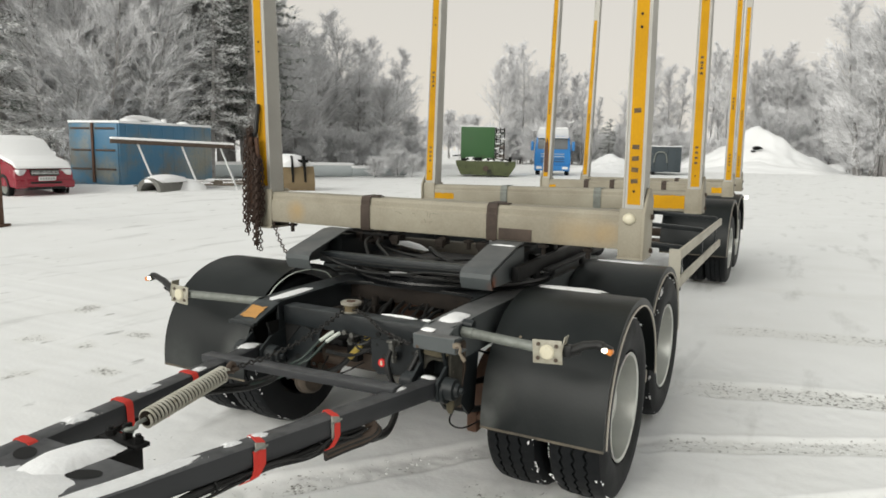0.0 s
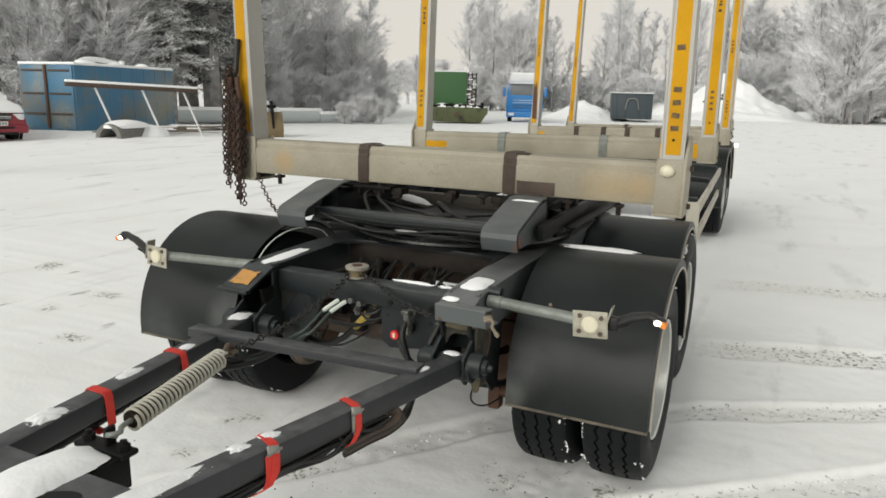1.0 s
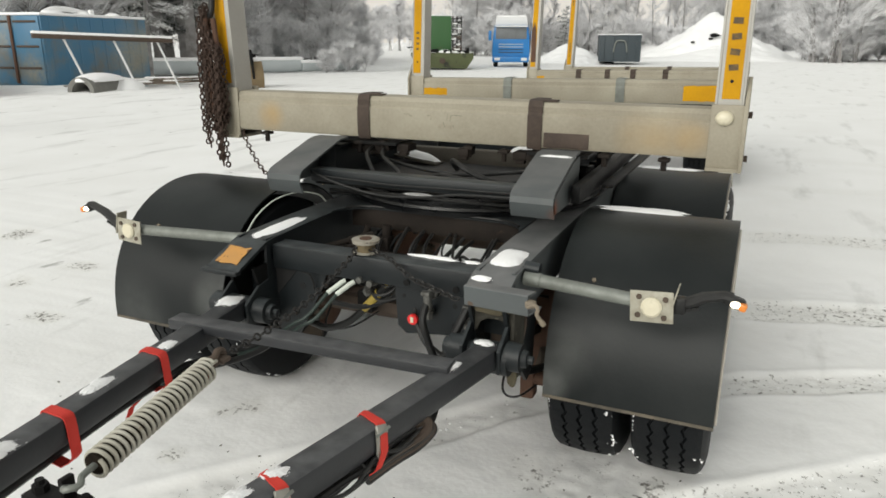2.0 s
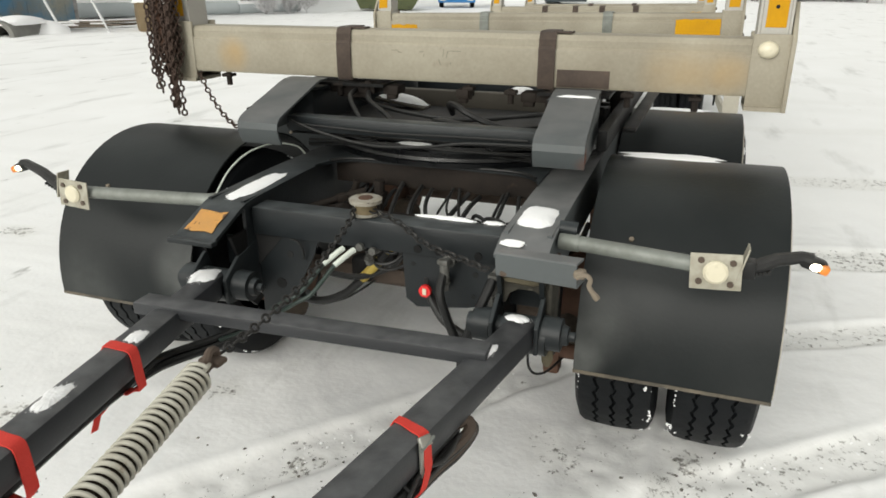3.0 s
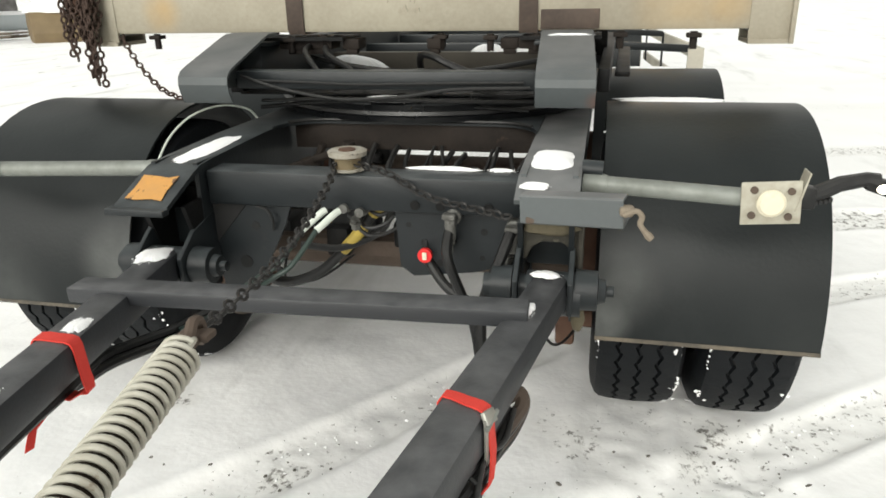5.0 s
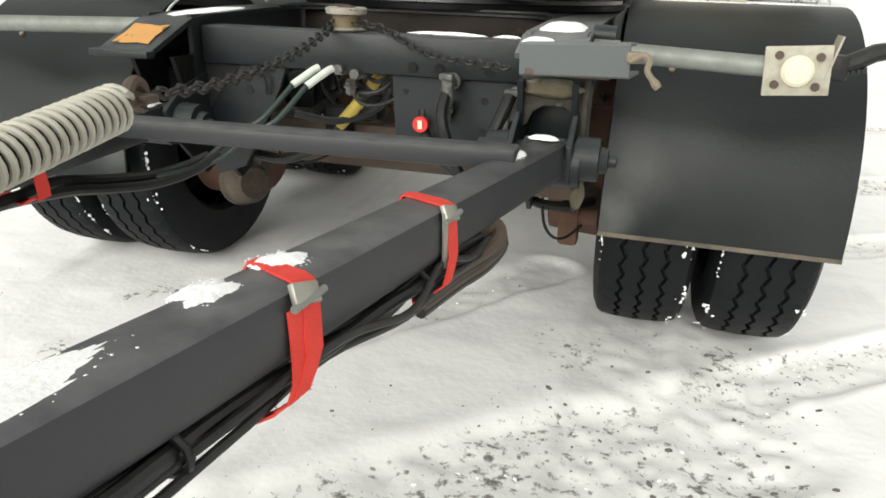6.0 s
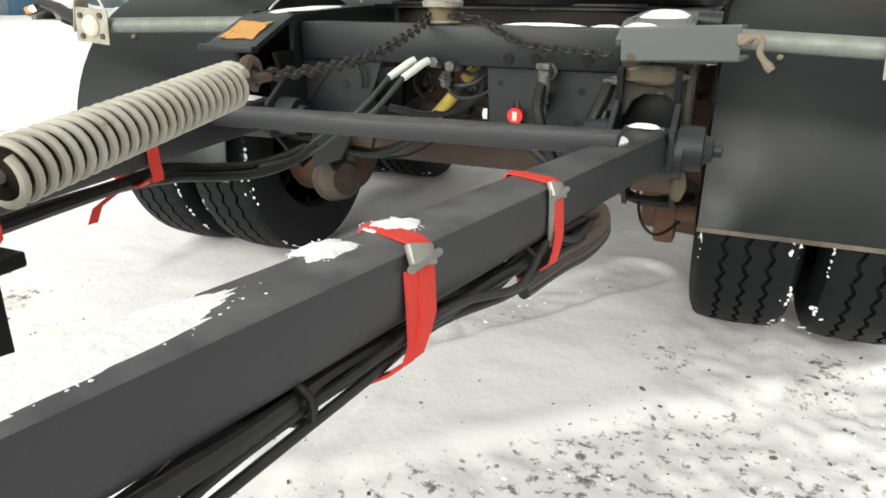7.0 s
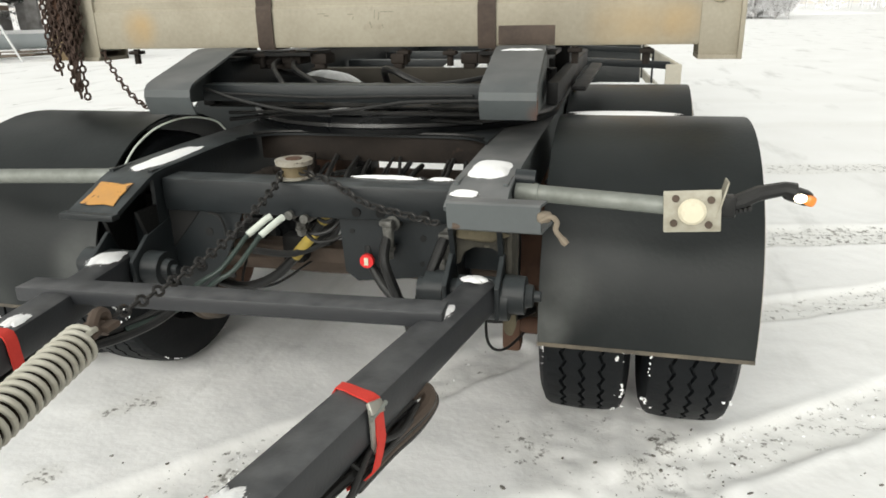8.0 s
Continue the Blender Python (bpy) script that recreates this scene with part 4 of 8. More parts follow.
def chain(name, pts, length, wire, mat, label, parent=None, twist=0.0):
    """A chain along a curve: separate links, every other one turned."""
    host = parent or thing(name, label, "chain")
    me = link_mesh(length, wire, mat)
    path = spline(pts, 10)
    step, acc, i = length - 2.2 * wire, 0.0, 0
    total = 0.0
    marks = []
    for p, q in zip(path, path[1:]):
        seg_len = (q - p).length
        while acc <= total + seg_len:
            marks.append((p.lerp(q, (acc - total) / max(seg_len, 1e-6)), (q - p).normalized()))
            acc += step
        total += seg_len
    for i, (p, dd) in enumerate(marks):
        ob = new("link", me)
        ob.parent = host
        ob.matrix_local = Matrix.Translation(p) @ along(Vector(), dd, (0.3, 0.2, 1) if abs(dd.z) < 0.9 else (1, 0.3, 0)) @ Matrix.Rotation(radians(90 * (i % 2) + 35 + twist), 4, "Y")
    return host


M_CHAIN = material("chain_black", (0.018, 0.018, 0.018), 0.5, metal=0.4, second=(0.035, 0.03, 0.025), scale=30)
chain("safety_chain", [S1 + u * 0.06, (0.1, -0.6, 0.785), (0.085, -0.4, 0.79), (0.06, -0.2, 0.81), (0.035, -0.03, 0.835), (0.02, 0.03, 0.852)], 0.032, 0.0033, M_CHAIN, "black steel safety chain from the spool to the coil spring")
chain("safety_chain", [(0.085, 0.03, 0.852), (0.17, 0.0, 0.84), (0.28, -0.05, 0.80), (0.4, -0.1, 0.79), (0.485, -0.15, 0.79)], 0.032, 0.0033, M_CHAIN, "black steel safety chain from the spool to the grey channel")


# ---- red straps and the cable bundle on the drawbar ----
def on_bar(a, b, y):
    t = (y - a.y) / (b.y - a.y)
    return a.lerp(b, t)


def ribbon(bm, pts, widths, m, closed=False, thick=0.0028):
    """A webbing band along points in the beam's own frame, its width along the beam."""
    n = len(pts)
    rows_ = []
    for i, (x, y, z) in enumerate(pts):
        p0, p1 = (pts[(i - 1) % n], pts[(i + 1) % n]) if closed else (pts[max(0, i - 1)], pts[min(n - 1, i + 1)])
        t = Vector((p1[0] - p0[0], 0, p1[2] - p0[2])).normalized()
        out = Vector((t.z, 0, -t.x))
        if out.dot(Vector((x, 0, z))) < 0:
            out = -out
        c = Vector((x, y, z))
        w = widths[i] / 2
        rows_.append([bm.verts.new(m @ (c + Vector((0, s, 0)) + out * k)) for s, k in ((-w, 0), (w, 0), (w, thick), (-w, thick))])
    fs = []
    for i in range(n if closed else n - 1):
        p, q = rows_[i], rows_[(i + 1) % n]
        for k in range(4):
            fs.append(bm.faces.new((p[k], p[(k + 1) % 4], q[(k + 1) % 4], q[k])))
    if not closed:
        fs += [bm.faces.new(rows_[0][::-1]), bm.faces.new(rows_[-1])]
    bmesh.ops.recalc_face_normals(bm, faces=fs)


def strap(a, b, y, slant, double=True, tail=False, plain=False, low=0.11):
    p = on_bar(a, b, y)
    st = thing("lashing_strap", "red webbing strap with a zinc buckle round the drawbar", "strap", "red straps on the drawbar")
    m = Matrix.Translation(p) @ along(b, a)
    bm = B()
    loop = [(-0.043, 0.024, -0.03), (-0.043, 0.024, 0.036), (-0.036, 0.023, 0.0475), (-0.02, 0.02, 0.0485), (0.005, 0.012, 0.0485), (0.028, 0.006, 0.0485), (0.039, 0.003, 0.0455), (0.0435, 0.002, 0.034),
            (0.046, 0.002, 0.01), (0.05, 0.0, -0.02), (0.055, -slant * 0.3, -0.035), (0.058, -slant * 0.6, -0.048), (0.05, -slant, -low + 0.012), (0.03, -slant * 1.15, -low), (-0.01, -0.005, -low * 0.9), (-0.04, 0.02, -0.045)]
    ribbon(bm, loop, [0.022, 0.022, 0.022, 0.023, 0.025, 0.027, 0.028, 0.028, 0.027, 0.026, 0.025, 0.023, 0.02, 0.018, 0.02, 0.022] if not plain else [0.034] * 16, m, True)
    part("webbing", bm, M_RED, st, sharp=0.9)
    if not plain:
        bm = B()
        if double:
            ribbon(bm, [(0.0432, -0.022, 0.03), (0.0445, -0.021, 0.005), (0.047, -0.022, -0.02), (0.0545, -0.021 - slant * 0.2, -0.037), (0.057, -0.012 - slant * 0.6, -0.05), (0.05, -slant, -low + 0.014)], [0.02, 0.019, 0.018, 0.017, 0.016, 0.014], m)
            part("second_fold", bm, M_RED, st, sharp=0.9)
        else:
            ribbon(bm, [(0.0432, -0.02, 0.044), (0.0445, -0.02, 0.02), (0.045, -0.018, -0.02), (0.047, -0.015, -0.045)], [0.014, 0.013, 0.012, 0.011], m, thick=0.003)
            part("ratchet_strip", bm, M_BUCKLE, st, "dirty zinc ratchet strip")
        bm = B()
        box(bm, m @ Vector((0.0455, -0.006, 0.041)), (0.008, 0.036, 0.021), m.to_3x3().to_4x4() @ Matrix.Rotation(radians(-28), 4, "Y") @ Matrix.Rotation(radians(-14), 4, "X"), 0.002)
        bk_ = part("buckle", bm, M_BUCKLE, st, "zinc cam buckle")
        bm = B()
        rod(bm, m @ Vector((0.05, -0.03, 0.033)), m @ Vector((0.05, 0.02, 0.038)), 0.004, 8)
        part("buckle_pin", bm, M_GALV, bk_)
    if tail:
        bm = B()
        c = m @ Vector((0.02, 0.0, -low + 0.004))
        strip(bm, [c, c + Vector((0.0, -0.06, -0.006)), c + Vector((0.0, -0.105, -0.022)), c + Vector((0.006, -0.125, -0.045))], (0.2, 0.98, 0), -0.009, 0.009, 0.002)
        part("loose_end", bm, M_RED, st)


strap(R0, R1, -0.715, 0.06, False, low=0.066)
strap(R0, R1, -1.04, 0.055, low=0.068)
strap(L0, L1, -0.65, 0.012, False, True, True, low=0.056)
strap(L0, L1, -1.035, 0.012, False, False, True, low=0.072)
strap(L0, L1, -1.44, 0.01, False, False, True, low=0.066)
strap(R0, R1, -1.62, 0.02, low=0.08)

cables = thing("cable_bundle", "bundle of black cables tied under the drawbar beam", "cables")
rnd = random.Random(9)
for k in range(8):
    bm = B()
    ox, oz = 0.006 + 0.013 * (k % 4) + rnd.uniform(-0.004, 0.004), -0.034 - 0.012 * (k // 4)
    pts = []
    for y in (-0.56, -0.66, -0.74, -0.86, -1.0, -1.14, -1.3, -1.46, -1.62, -1.9):
        p = on_bar(R0, R1, y)
        sag = 0.01 * math.sin((y + 0.72) / 0.3 * math.pi) ** 2 + (0.12 * max(0, -1.15 - y) * (k % 2))
        pts.append(p + Vector((ox + rnd.uniform(-0.011, 0.011), 0, oz - sag + rnd.uniform(-0.008, 0.008))))
    tube(bm, spline(pts, 5), (0.0075, 0.0055, 0.0085, 0.005)[k % 4], 9)
    part("cable", bm, M_HOSE, cables)
for k, (col, r) in enumerate(((M_RUSTY, 0.014), (M_HOSE, 0.012), (M_RUSTY, 0.011), (M_HOSE, 0.010))):
    bm = B()
    z = 0.545 - 0.010 * k
    tube(bm, spline([(0.50, -0.74, z), (0.525, -0.64, z + 0.003), (0.55, -0.56, z + 0.005), (0.565, -0.53 + 0.012 * k, z + 0.02), (0.555, -0.52 + 0.012 * k, z + 0.036), (0.53, -0.54 + 0.02 * k, z + 0.03)], 5), r, 9)
    part("cable_loop", bm, col, cables, "brown muddy cable loop")
for y in (-0.79, -1.21):
    bm = B()
    p = on_bar(R0, R1, y) + Vector((0.026, 0, -0.043))
    tube(bm, [p + Vector((0.0235 * math.cos(t), 0, 0.019 * math.sin(t))) for t in [2 * math.pi * q / 12 for q in range(12)]], 0.004, 6, closed=True)
    part("cable_tie", bm, M_HOSE, cables)


# ---- snow lying on the steel ----
def snow_patch(name_label, outline, m, seed, height=0.012, rough=1.0, mat=None):
    """A thin uneven patch of snow on a plane; outline gives half sizes."""
    bm = B()
    hx, hy = outline
    n, rings = 128, 6
    c = bm.verts.new(m @ Vector((0, 0, height)))
    prev = None
    for r in range(1, rings + 1):
        cur = []
        for k in range(n):
            a = 2 * math.pi * k / n
            q = (abs(math.cos(a)) ** 3 + abs(math.sin(a)) ** 3) ** (-1 / 3)
            f = r / rings
            wob = 1 + rough * (0.36 * noise.noise(Vector((math.cos(a) * 1.7, math.sin(a) * 1.7, seed * 7.3))) + 0.15 * noise.noise(Vector((math.cos(a) * 5, math.sin(a) * 5, seed))) + f ** 4 * 0.1 * noise.noise(Vector((math.cos(a) * 14, math.sin(a) * 14, seed))) + f ** 8 * 0.15 * noise.noise(Vector((math.cos(a) * 34, math.sin(a) * 34, seed + 3))))
            z = height * (1 - f ** 3) + 0.0012 * noise.noise(Vector((math.cos(a) * f * 4, math.sin(a) * f * 4, seed)))
            cur.append(bm.verts.new(m @ Vector((math.cos(a) * q * hx * f * wob, math.sin(a) * q * hy * f * wob, z))))
        for k in range(n):
            if prev is None:
                bm.faces.new((c, cur[k], cur[(k + 1) % n]))
            else:
                bm.faces.new((prev[k], cur[k], cur[(k + 1) % n], prev[(k + 1) % n]))
        prev = cur
    gr = random.Random(seed * 13 + 1)
    for k in range(int(24 + 420 * (hx + hy) * rough)):
        a, f = gr.uniform(0, 2 * math.pi), 1 + abs(gr.gauss(0, 0.16)) * rough - 0.06
        q = (abs(math.cos(a)) ** 3 + abs(math.sin(a)) ** 3) ** (-1 / 3)
        x, y = math.cos(a) * q * hx * f, math.sin(a) * q * hy * f
        if abs(x) > max(hx, 0.04) or abs(y) > hy * 1.35:
            continue
        s_ = gr.uniform(0.0004, 0.0014)
        bmesh.ops.create_icosphere(bm, subdivisions=1, radius=s_, matrix=m @ Matrix.Translation((x, y, 0.0004)) @ Matrix.Diagonal((gr.uniform(0.7, 1.8), gr.uniform(0.7, 1.8), 0.6, 1)))
    ob = part("snow_patch", bm, mat or M_SNOW, None, name_label, sharp=1.5)
    ob.location.z = LIFT
    tagged(ob, category="snow", kind="stuff")
    return ob


RT = lambda y, x=0.0, dz=0.0475: Matrix.Translation(on_bar(R0, R1, y) + Vector((x, 0, dz))) @ along(R1, R0)
LT = lambda y, x=0.0, dz=0.0475: Matrix.Translation(on_bar(L0, L1, y) + Vector((x, 0, dz))) @ along(L1, L0)
snow_patch("white snow patch on the grey frame rail", (0.054, 0.1), Matrix.Translation((0.563, 0.13, 0.8535)) @ Matrix.Rotation(0.03, 4, "X"), 1, 0.016, 0.3)
snow_patch("small snow patch on the bent flap", (0.03, 0.013), Matrix.Translation((0.535, -0.065, 0.8385)) @ Matrix.Rotation(0.37, 4, "X"), 2, 0.008, 0.7)
snow_patch("white snow patch on the grey frame rail", (0.042, 0.15), Matrix.Translation((-0.397, 0.15, 0.8545)) @ Matrix.Rotation(0.03, 4, "X"), 3, 0.008, 0.5)
snow_patch("snow streak on the cross member", (0.085, 0.016), Matrix.Translation((0.29, 0.1, 0.8305)), 4, 0.006)
snow_patch("snow streak on the cross member", (0.03, 0.014), Matrix.Translation((0.44, 0.1, 0.8305)), 5, 0.005)
snow_patch("snow on the drawbar hinge", (0.03, 0.022), RT(-0.12, -0.01, 0.052), 6, 0.008)
snow_patch("snow on the drawbar hinge", (0.038, 0.06), LT(-0.16, -0.01, 0.05), 7, 0.008)
snow_patch("snow in the corner of the cross bar", (0.014, 0.035), RT(-0.33, 0.0), 8, 0.012)
snow_patch("snow patch beside the red strap", (0.024, 0.03), RT(-1.0, -0.016), 9, 0.006, 1.0, M_SNOWTHIN)
snow_patch("snow patch beside the red strap", (0.02, 0.032), RT(-1.1, -0.02), 11, 0.006, 1.0, M_SNOWTHIN)
snow_patch("long thin snow streak on the drawbar", (0.036, 0.31), RT(-1.52, -0.007), 10, 0.007, 0.38, M_SNOWTHIN)
snow_patch("snow patch on the drawbar", (0.022, 0.035), LT(-0.575, 0.012), 12, 0.005, 0.8, M_SNOWTHIN)
snow_patch("snow patch on the drawbar", (0.024, 0.055), LT(-0.87, -0.006), 13, 0.006, 0.9, M_SNOWTHIN)
snow_patch("snow patch on the drawbar", (0.035, 0.06), LT(-1.22, 0.0), 14, 0.009, 1.0, M_SNOWTHIN)
snow_patch("thick snow on the nose plate", (0.078, 0.15), NOSE @ Matrix.Translation((0.13, -1.435, 0.0125)), 15, 0.03, 0.4)
snow_patch("thick snow on the nose plate", (0.2, 0.3), NOSE @ Matrix.Translation((0.14, -1.83, 0.0125)), 16, 0.03, 0.35)
for i, (x0, x1, y, sd) in enumerate(((0.75, 1.05, 0.795, 16), (-1.18, -0.74, 0.82, 17), (0.70, 1.0, 1.95, 18), (-1.15, -0.75, 1.95, 19))):
    snow_patch("thin snow along the top of the mudguard", ((x1 - x0) / 2, 0.05), Matrix.Translation(((x0 + x1) / 2, y, 0.9095 if i < 2 else 0.8915)) @ Matrix.Rotation(-0.03, 4, "X"), sd, 0.008)


# ---- the trailer chassis above the turntable ----
chassis = thing("trailer_chassis", "dark grey log trailer chassis on a turntable and rear bogie", "trailer")
for x0, x1, xo in ((0.488, 0.648, 0.0), (-0.612, -0.452, 0.0)):
    bm = B()
    line = [(0, 0.78, 1.124), (0, 0.70, 1.123), (0, 0.66, 1.116), (0, 0.36, 1.048), (0, 0.33, 1.039), (0, 0.314, 1.026), (0, 0.31, 1.01), (0, 0.318, 0.985), (0, 0.337, 0.957)]
    strip(bm, line, (1, 0, 0), x0, x1, -0.008)
    xs = x0 if x0 < 0 else x1
    plate(bm, [(0.35, 0.965), (0.326, 1.01), (0.33, 1.03), (0.66, 1.108), (0.78, 1.114), (0.78, 0.95)], Matrix(((0, 0, 1, xs - (0.008 if x0 > 0 else 0)), (1, 0, 0, 0), (0, 1, 0, 0), (0, 0, 0, 1))), 0.008)
    for v in bm.verts:
        v.co.x += (0.11 if x0 < 0 else 0.05) * (0.75 - v.co.y) - (0 if x0 < 0 else 0.014)
    part("slide_plate", bm, M_SLIDE, chassis, "grey bent slide plate", sharp=0.4)
M_MUDBEAM = material("muddy_beam", (0.075, 0.066, 0.052), 0.8, second=(0.04, 0.036, 0.03), scale=7, bump=0.3)
CX = lambda y: 0.02 - 0.034 * y
bm = B()
box(bm, (0.03, 0.5, 1.005), (0.98, 0.07, 0.055), bev=0.006)
part("front_beam", bm, M_FRAME, chassis, "dark front beam with cables")
for s in (-1, 1):
    bm = B()
    a, b = Vector((CX(0.8) + 0.53 * s, 0.72, 1.02)), Vector((CX(9.6) + 0.43 * s, 9.6, 0.95))
    bar(bm, a, b, 0.09, 0.15, 0.006)
    bar(bm, a + Vector((0, 0, 0.075)), b + Vector((0, 0, 0.075)), 0.14, 0.012, 0.002)
    part("long_beam", bm, M_FRAME, chassis, "dark lengthways chassis beam")
for y in (1.4, 1.9, 2.6, 3.4, 4.3, 5.2, 6.2, 7.4, 8.5, 9.5):
    bm = B()
    box(bm, (CX(y), y, 1.0 if y > 3 else 0.972), (0.9, 0.06, 0.1 if y > 3 else 0.085), bev=0.004)
    part("cross_beam", bm, M_FRAME if y > 1.5 else M_MUDBEAM, chassis, "" if y > 1.5 else "muddy brown chassis cross beam")
bm = B()
plate(bm, [(-0.6, 0.80), (-0.22, 0.80), (-0.22, 1.0), (-0.6, 1.0)], Matrix.Translation((0, 0, 1.1)), 0.012)
part("bolster_plate", bm, M_DARK, chassis)
bm = B()
plate(bm, [(0.4, 0.80), (0.66, 0.80), (0.66, 1.0), (0.4, 1.0)], Matrix.Translation((0, 0, 1.1)), 0.012)
part("bolster_plate", bm, M_DARK, chassis)
bm = B()
plate(bm, [(-0.5, 0.56), (0.52, 0.56), (0.52, 1.3), (-0.5, 1.3)], Matrix.Translation((0, 0, 0.948)), 0.006)
part("floor_plate", bm, M_DARK, chassis)
bm = B()
box(bm, (-0.31, 1.22, 0.976), (0.24, 0.1, 0.012), Matrix.Rotation(0.15, 4, "Y"), 0.003)
part("ledge", bm, M_MUDBEAM, chassis)
for pts, r in (([(-0.43, 0.44, 1.02), (-0.3, 0.43, 0.985), (-0.1, 0.42, 0.955), (0.1, 0.42, 0.965), (0.25, 0.43, 0.985), (0.47, 0.44, 0.99)], 0.0055),
               ([(-0.4, 0.455, 1.005), (-0.2, 0.452, 1.0), (-0.05, 0.452, 0.995), (0.2, 0.452, 1.0), (0.45, 0.455, 1.003)], 0.0045),
               ([(-0.45, 0.6, 0.9), (-0.2, 0.56, 0.925), (0.1, 0.55, 0.925), (0.45, 0.6, 0.9)], 0.007),
               ([(-0.42, 0.55, 0.93), (-0.1, 0.5, 0.945), (0.2, 0.5, 0.94), (0.47, 0.55, 0.935)], 0.006),
               ([(0.02, 0.95, 0.99), (0.06, 0.8, 1.05), (0.12, 0.72, 1.055), (0.18, 0.7, 1.03), (0.3, 0.72, 0.985), (0.4, 0.85, 0.97)], 0.0125),
               ([(-0.02, 0.75, 0.98), (0.08, 0.66, 1.01), (0.2, 0.64, 1.0), (0.34, 0.7, 0.98)], 0.012),
               ([(-0.36, 0.9, 1.09), (-0.34, 0.75, 1.07), (-0.27, 0.66, 1.02), (-0.22, 0.62, 0.98)], 0.010),
               ([(-0.32, 0.9, 1.09), (-0.26, 0.75, 1.06), (-0.16, 0.68, 1.02), (-0.1, 0.64, 0.98)], 0.010),
               ([(-0.4, 0.9, 1.04), (-0.15, 0.85, 1.0), (0.1, 0.84, 0.985), (0.3, 0.9, 1.0), (0.46, 0.85, 1.03)], 0.009)):
    bm = B()
    tube(bm, spline(pts, 7), r, 9)
    part("hose", bm, M_HOSE, chassis, "black hose strung over the turntable")
for x, y, z in ((-0.3, 0.83, 1.1), (0.12, 0.85, 1.1), (0.3, 0.8, 1.1), (0.72, 0.83, 1.105), (0.95, 0.86, 1.1), (-0.98, 0.86, 1.105), (0.45, 0.83, 1.1), (-0.42, 0.82, 1.095)):
    bm = B()
    rod(bm, (x, y, z - 0.035), (x, y, z + 0.02), 0.012, 8)
    box(bm, (x, y, z + 0.008), (0.045, 0.045, 0.014), bev=0.003)
    part("clamp_bolt", bm, M_INNER, chassis)
for x, w_ in ((-0.37, 0.2), (-0.2, 0.06), (0.5, 0.22), (0.36, 0.06), (0.1, 0.05)):
    bm = B()
    box(bm, (x, 0.87, 1.087), (w_, 0.09, 0.035), bev=0.005)
    box(bm, (x, 0.845, 1.064), (w_ * 0.7, 0.03, 0.024), bev=0.004)
    part("bolster_block", bm, M_INNER, chassis, "grimy brown bolster block")
# brackets and rails between the chassis beam and the mudguards
for s in (1, -1):
    for y, z, w in ((0.98, 1.0, 0.05), (1.22, 0.98, 0.06), (1.5, 1.0, 0.05), (1.74, 0.98, 0.1)):
        bm = B()
        box(bm, (CX(y) + (0.6 + w / 2) * s, y, z), (w, 0.035, 0.09), bev=0.006)
        box(bm, (CX(y) + (0.6 + w) * s, y - 0.01, z - 0.02), (0.02, 0.07, 0.13), bev=0.004)
        part("bracket", bm, M_DARK, chassis, "black chassis bracket")
    for (xa, ya, za), (xb, yb, zb), w, h_ in (((0.6, 0.72, 0.955), (0.61, 2.3, 0.955), 0.05, 0.05), ((0.675, 0.55, 1.0), (0.7, 1.75, 1.035), 0.035, 0.07), ((0.735, 0.85, 0.985), (0.76, 1.75, 1.0), 0.05, 0.016)):
        bm = B()
        bar(bm, (xa * s, ya, za), (xb * s, yb, zb), w, h_, 0.005)
        part("side_rail", bm, M_DARK, chassis, "dark lengthways rail beside the chassis beam")
    bm = B()
    box(bm, (0.655 * s, 1.15, 1.07), (0.055, 0.06, 0.1), bev=0.006)
    part("bracket", bm, M_DARK, chassis, "black chassis bracket")
# side guard
for s in (1, -1):
    bm = B()
    a, b = Vector((CX(2.35) + 1.235 * s, 2.35, 0.0)), Vector((CX(5.6) + 1.235 * s, 5.6, 0.0))
    for z0, z1 in ((0.918, 0.872), (0.718, 0.64)):
        bar(bm, a + Vector((-0.012 * s, 0, z0)), b + Vector((-0.012 * s, 0, z1)), 0.024, 0.07, 0.004)
    box(bm, a + Vector((-0.04 * s, -0.012, 0.705)), (0.08, 0.022, 0.5), bev=0.003)
    sg_ = part("side_guard", bm, M_GUARD, chassis, "cream painted side guard rails")
    for t in (0.08, 0.5, 0.9):
        p = a.lerp(b, t)
        bm = B()
        box(bm, p + Vector((-0.032 * s, 0, 0.78)), (0.014, 0.03, 0.32), bev=0.002)
        bar(bm, p + Vector((-0.036 * s, 0, 0.93)), p + Vector((-0.72 * s, 0, 0.965)), 0.04, 0.04, 0.003)
        part("guard_bracket", bm, M_FRAME, sg_, "dark bracket of the side guard")
# rear bogie
for k, y in enumerate((7.0, 8.35)):
    for s in (1, -1):
        wheel(chassis, -s, CX(y) + 0.86 * s, y, 0.41, False)
        wheel(chassis, s, CX(y) + 1.13 * s, y, 0.41)
        f = fender(chassis, CX(y) + (0.48 if s > 0 else -1.27), CX(y) + (1.27 if s > 0 else -0.48), y, s, cz=0.43, r=0.6)
    bm = B()
    rod(bm, (CX(y) - 0.9, y, 0.41), (CX(y) + 0.9, y, 0.41), 0.065, 16)
    part("axle", bm, M_RUSTY, chassis, "rusty axle tube")
for s in (1, -1):
    bm = B()
    box(bm, (CX(9.2) + 1.3 * s, 9.2, 0.95), (0.05, 0.06, 0.05), bev=0.008)
    part("side_lamp", bm, M_BULB, chassis, "lit side marker lamp")
    bm = B()
    bar(bm, (CX(9.2) + 0.5 * s, 9.25, 0.93), (CX(9.2) + 1.29 * s, 9.22, 0.945), 0.03, 0.03, 0.003)
    part("lamp_arm", bm, M_HOSE, chassis)


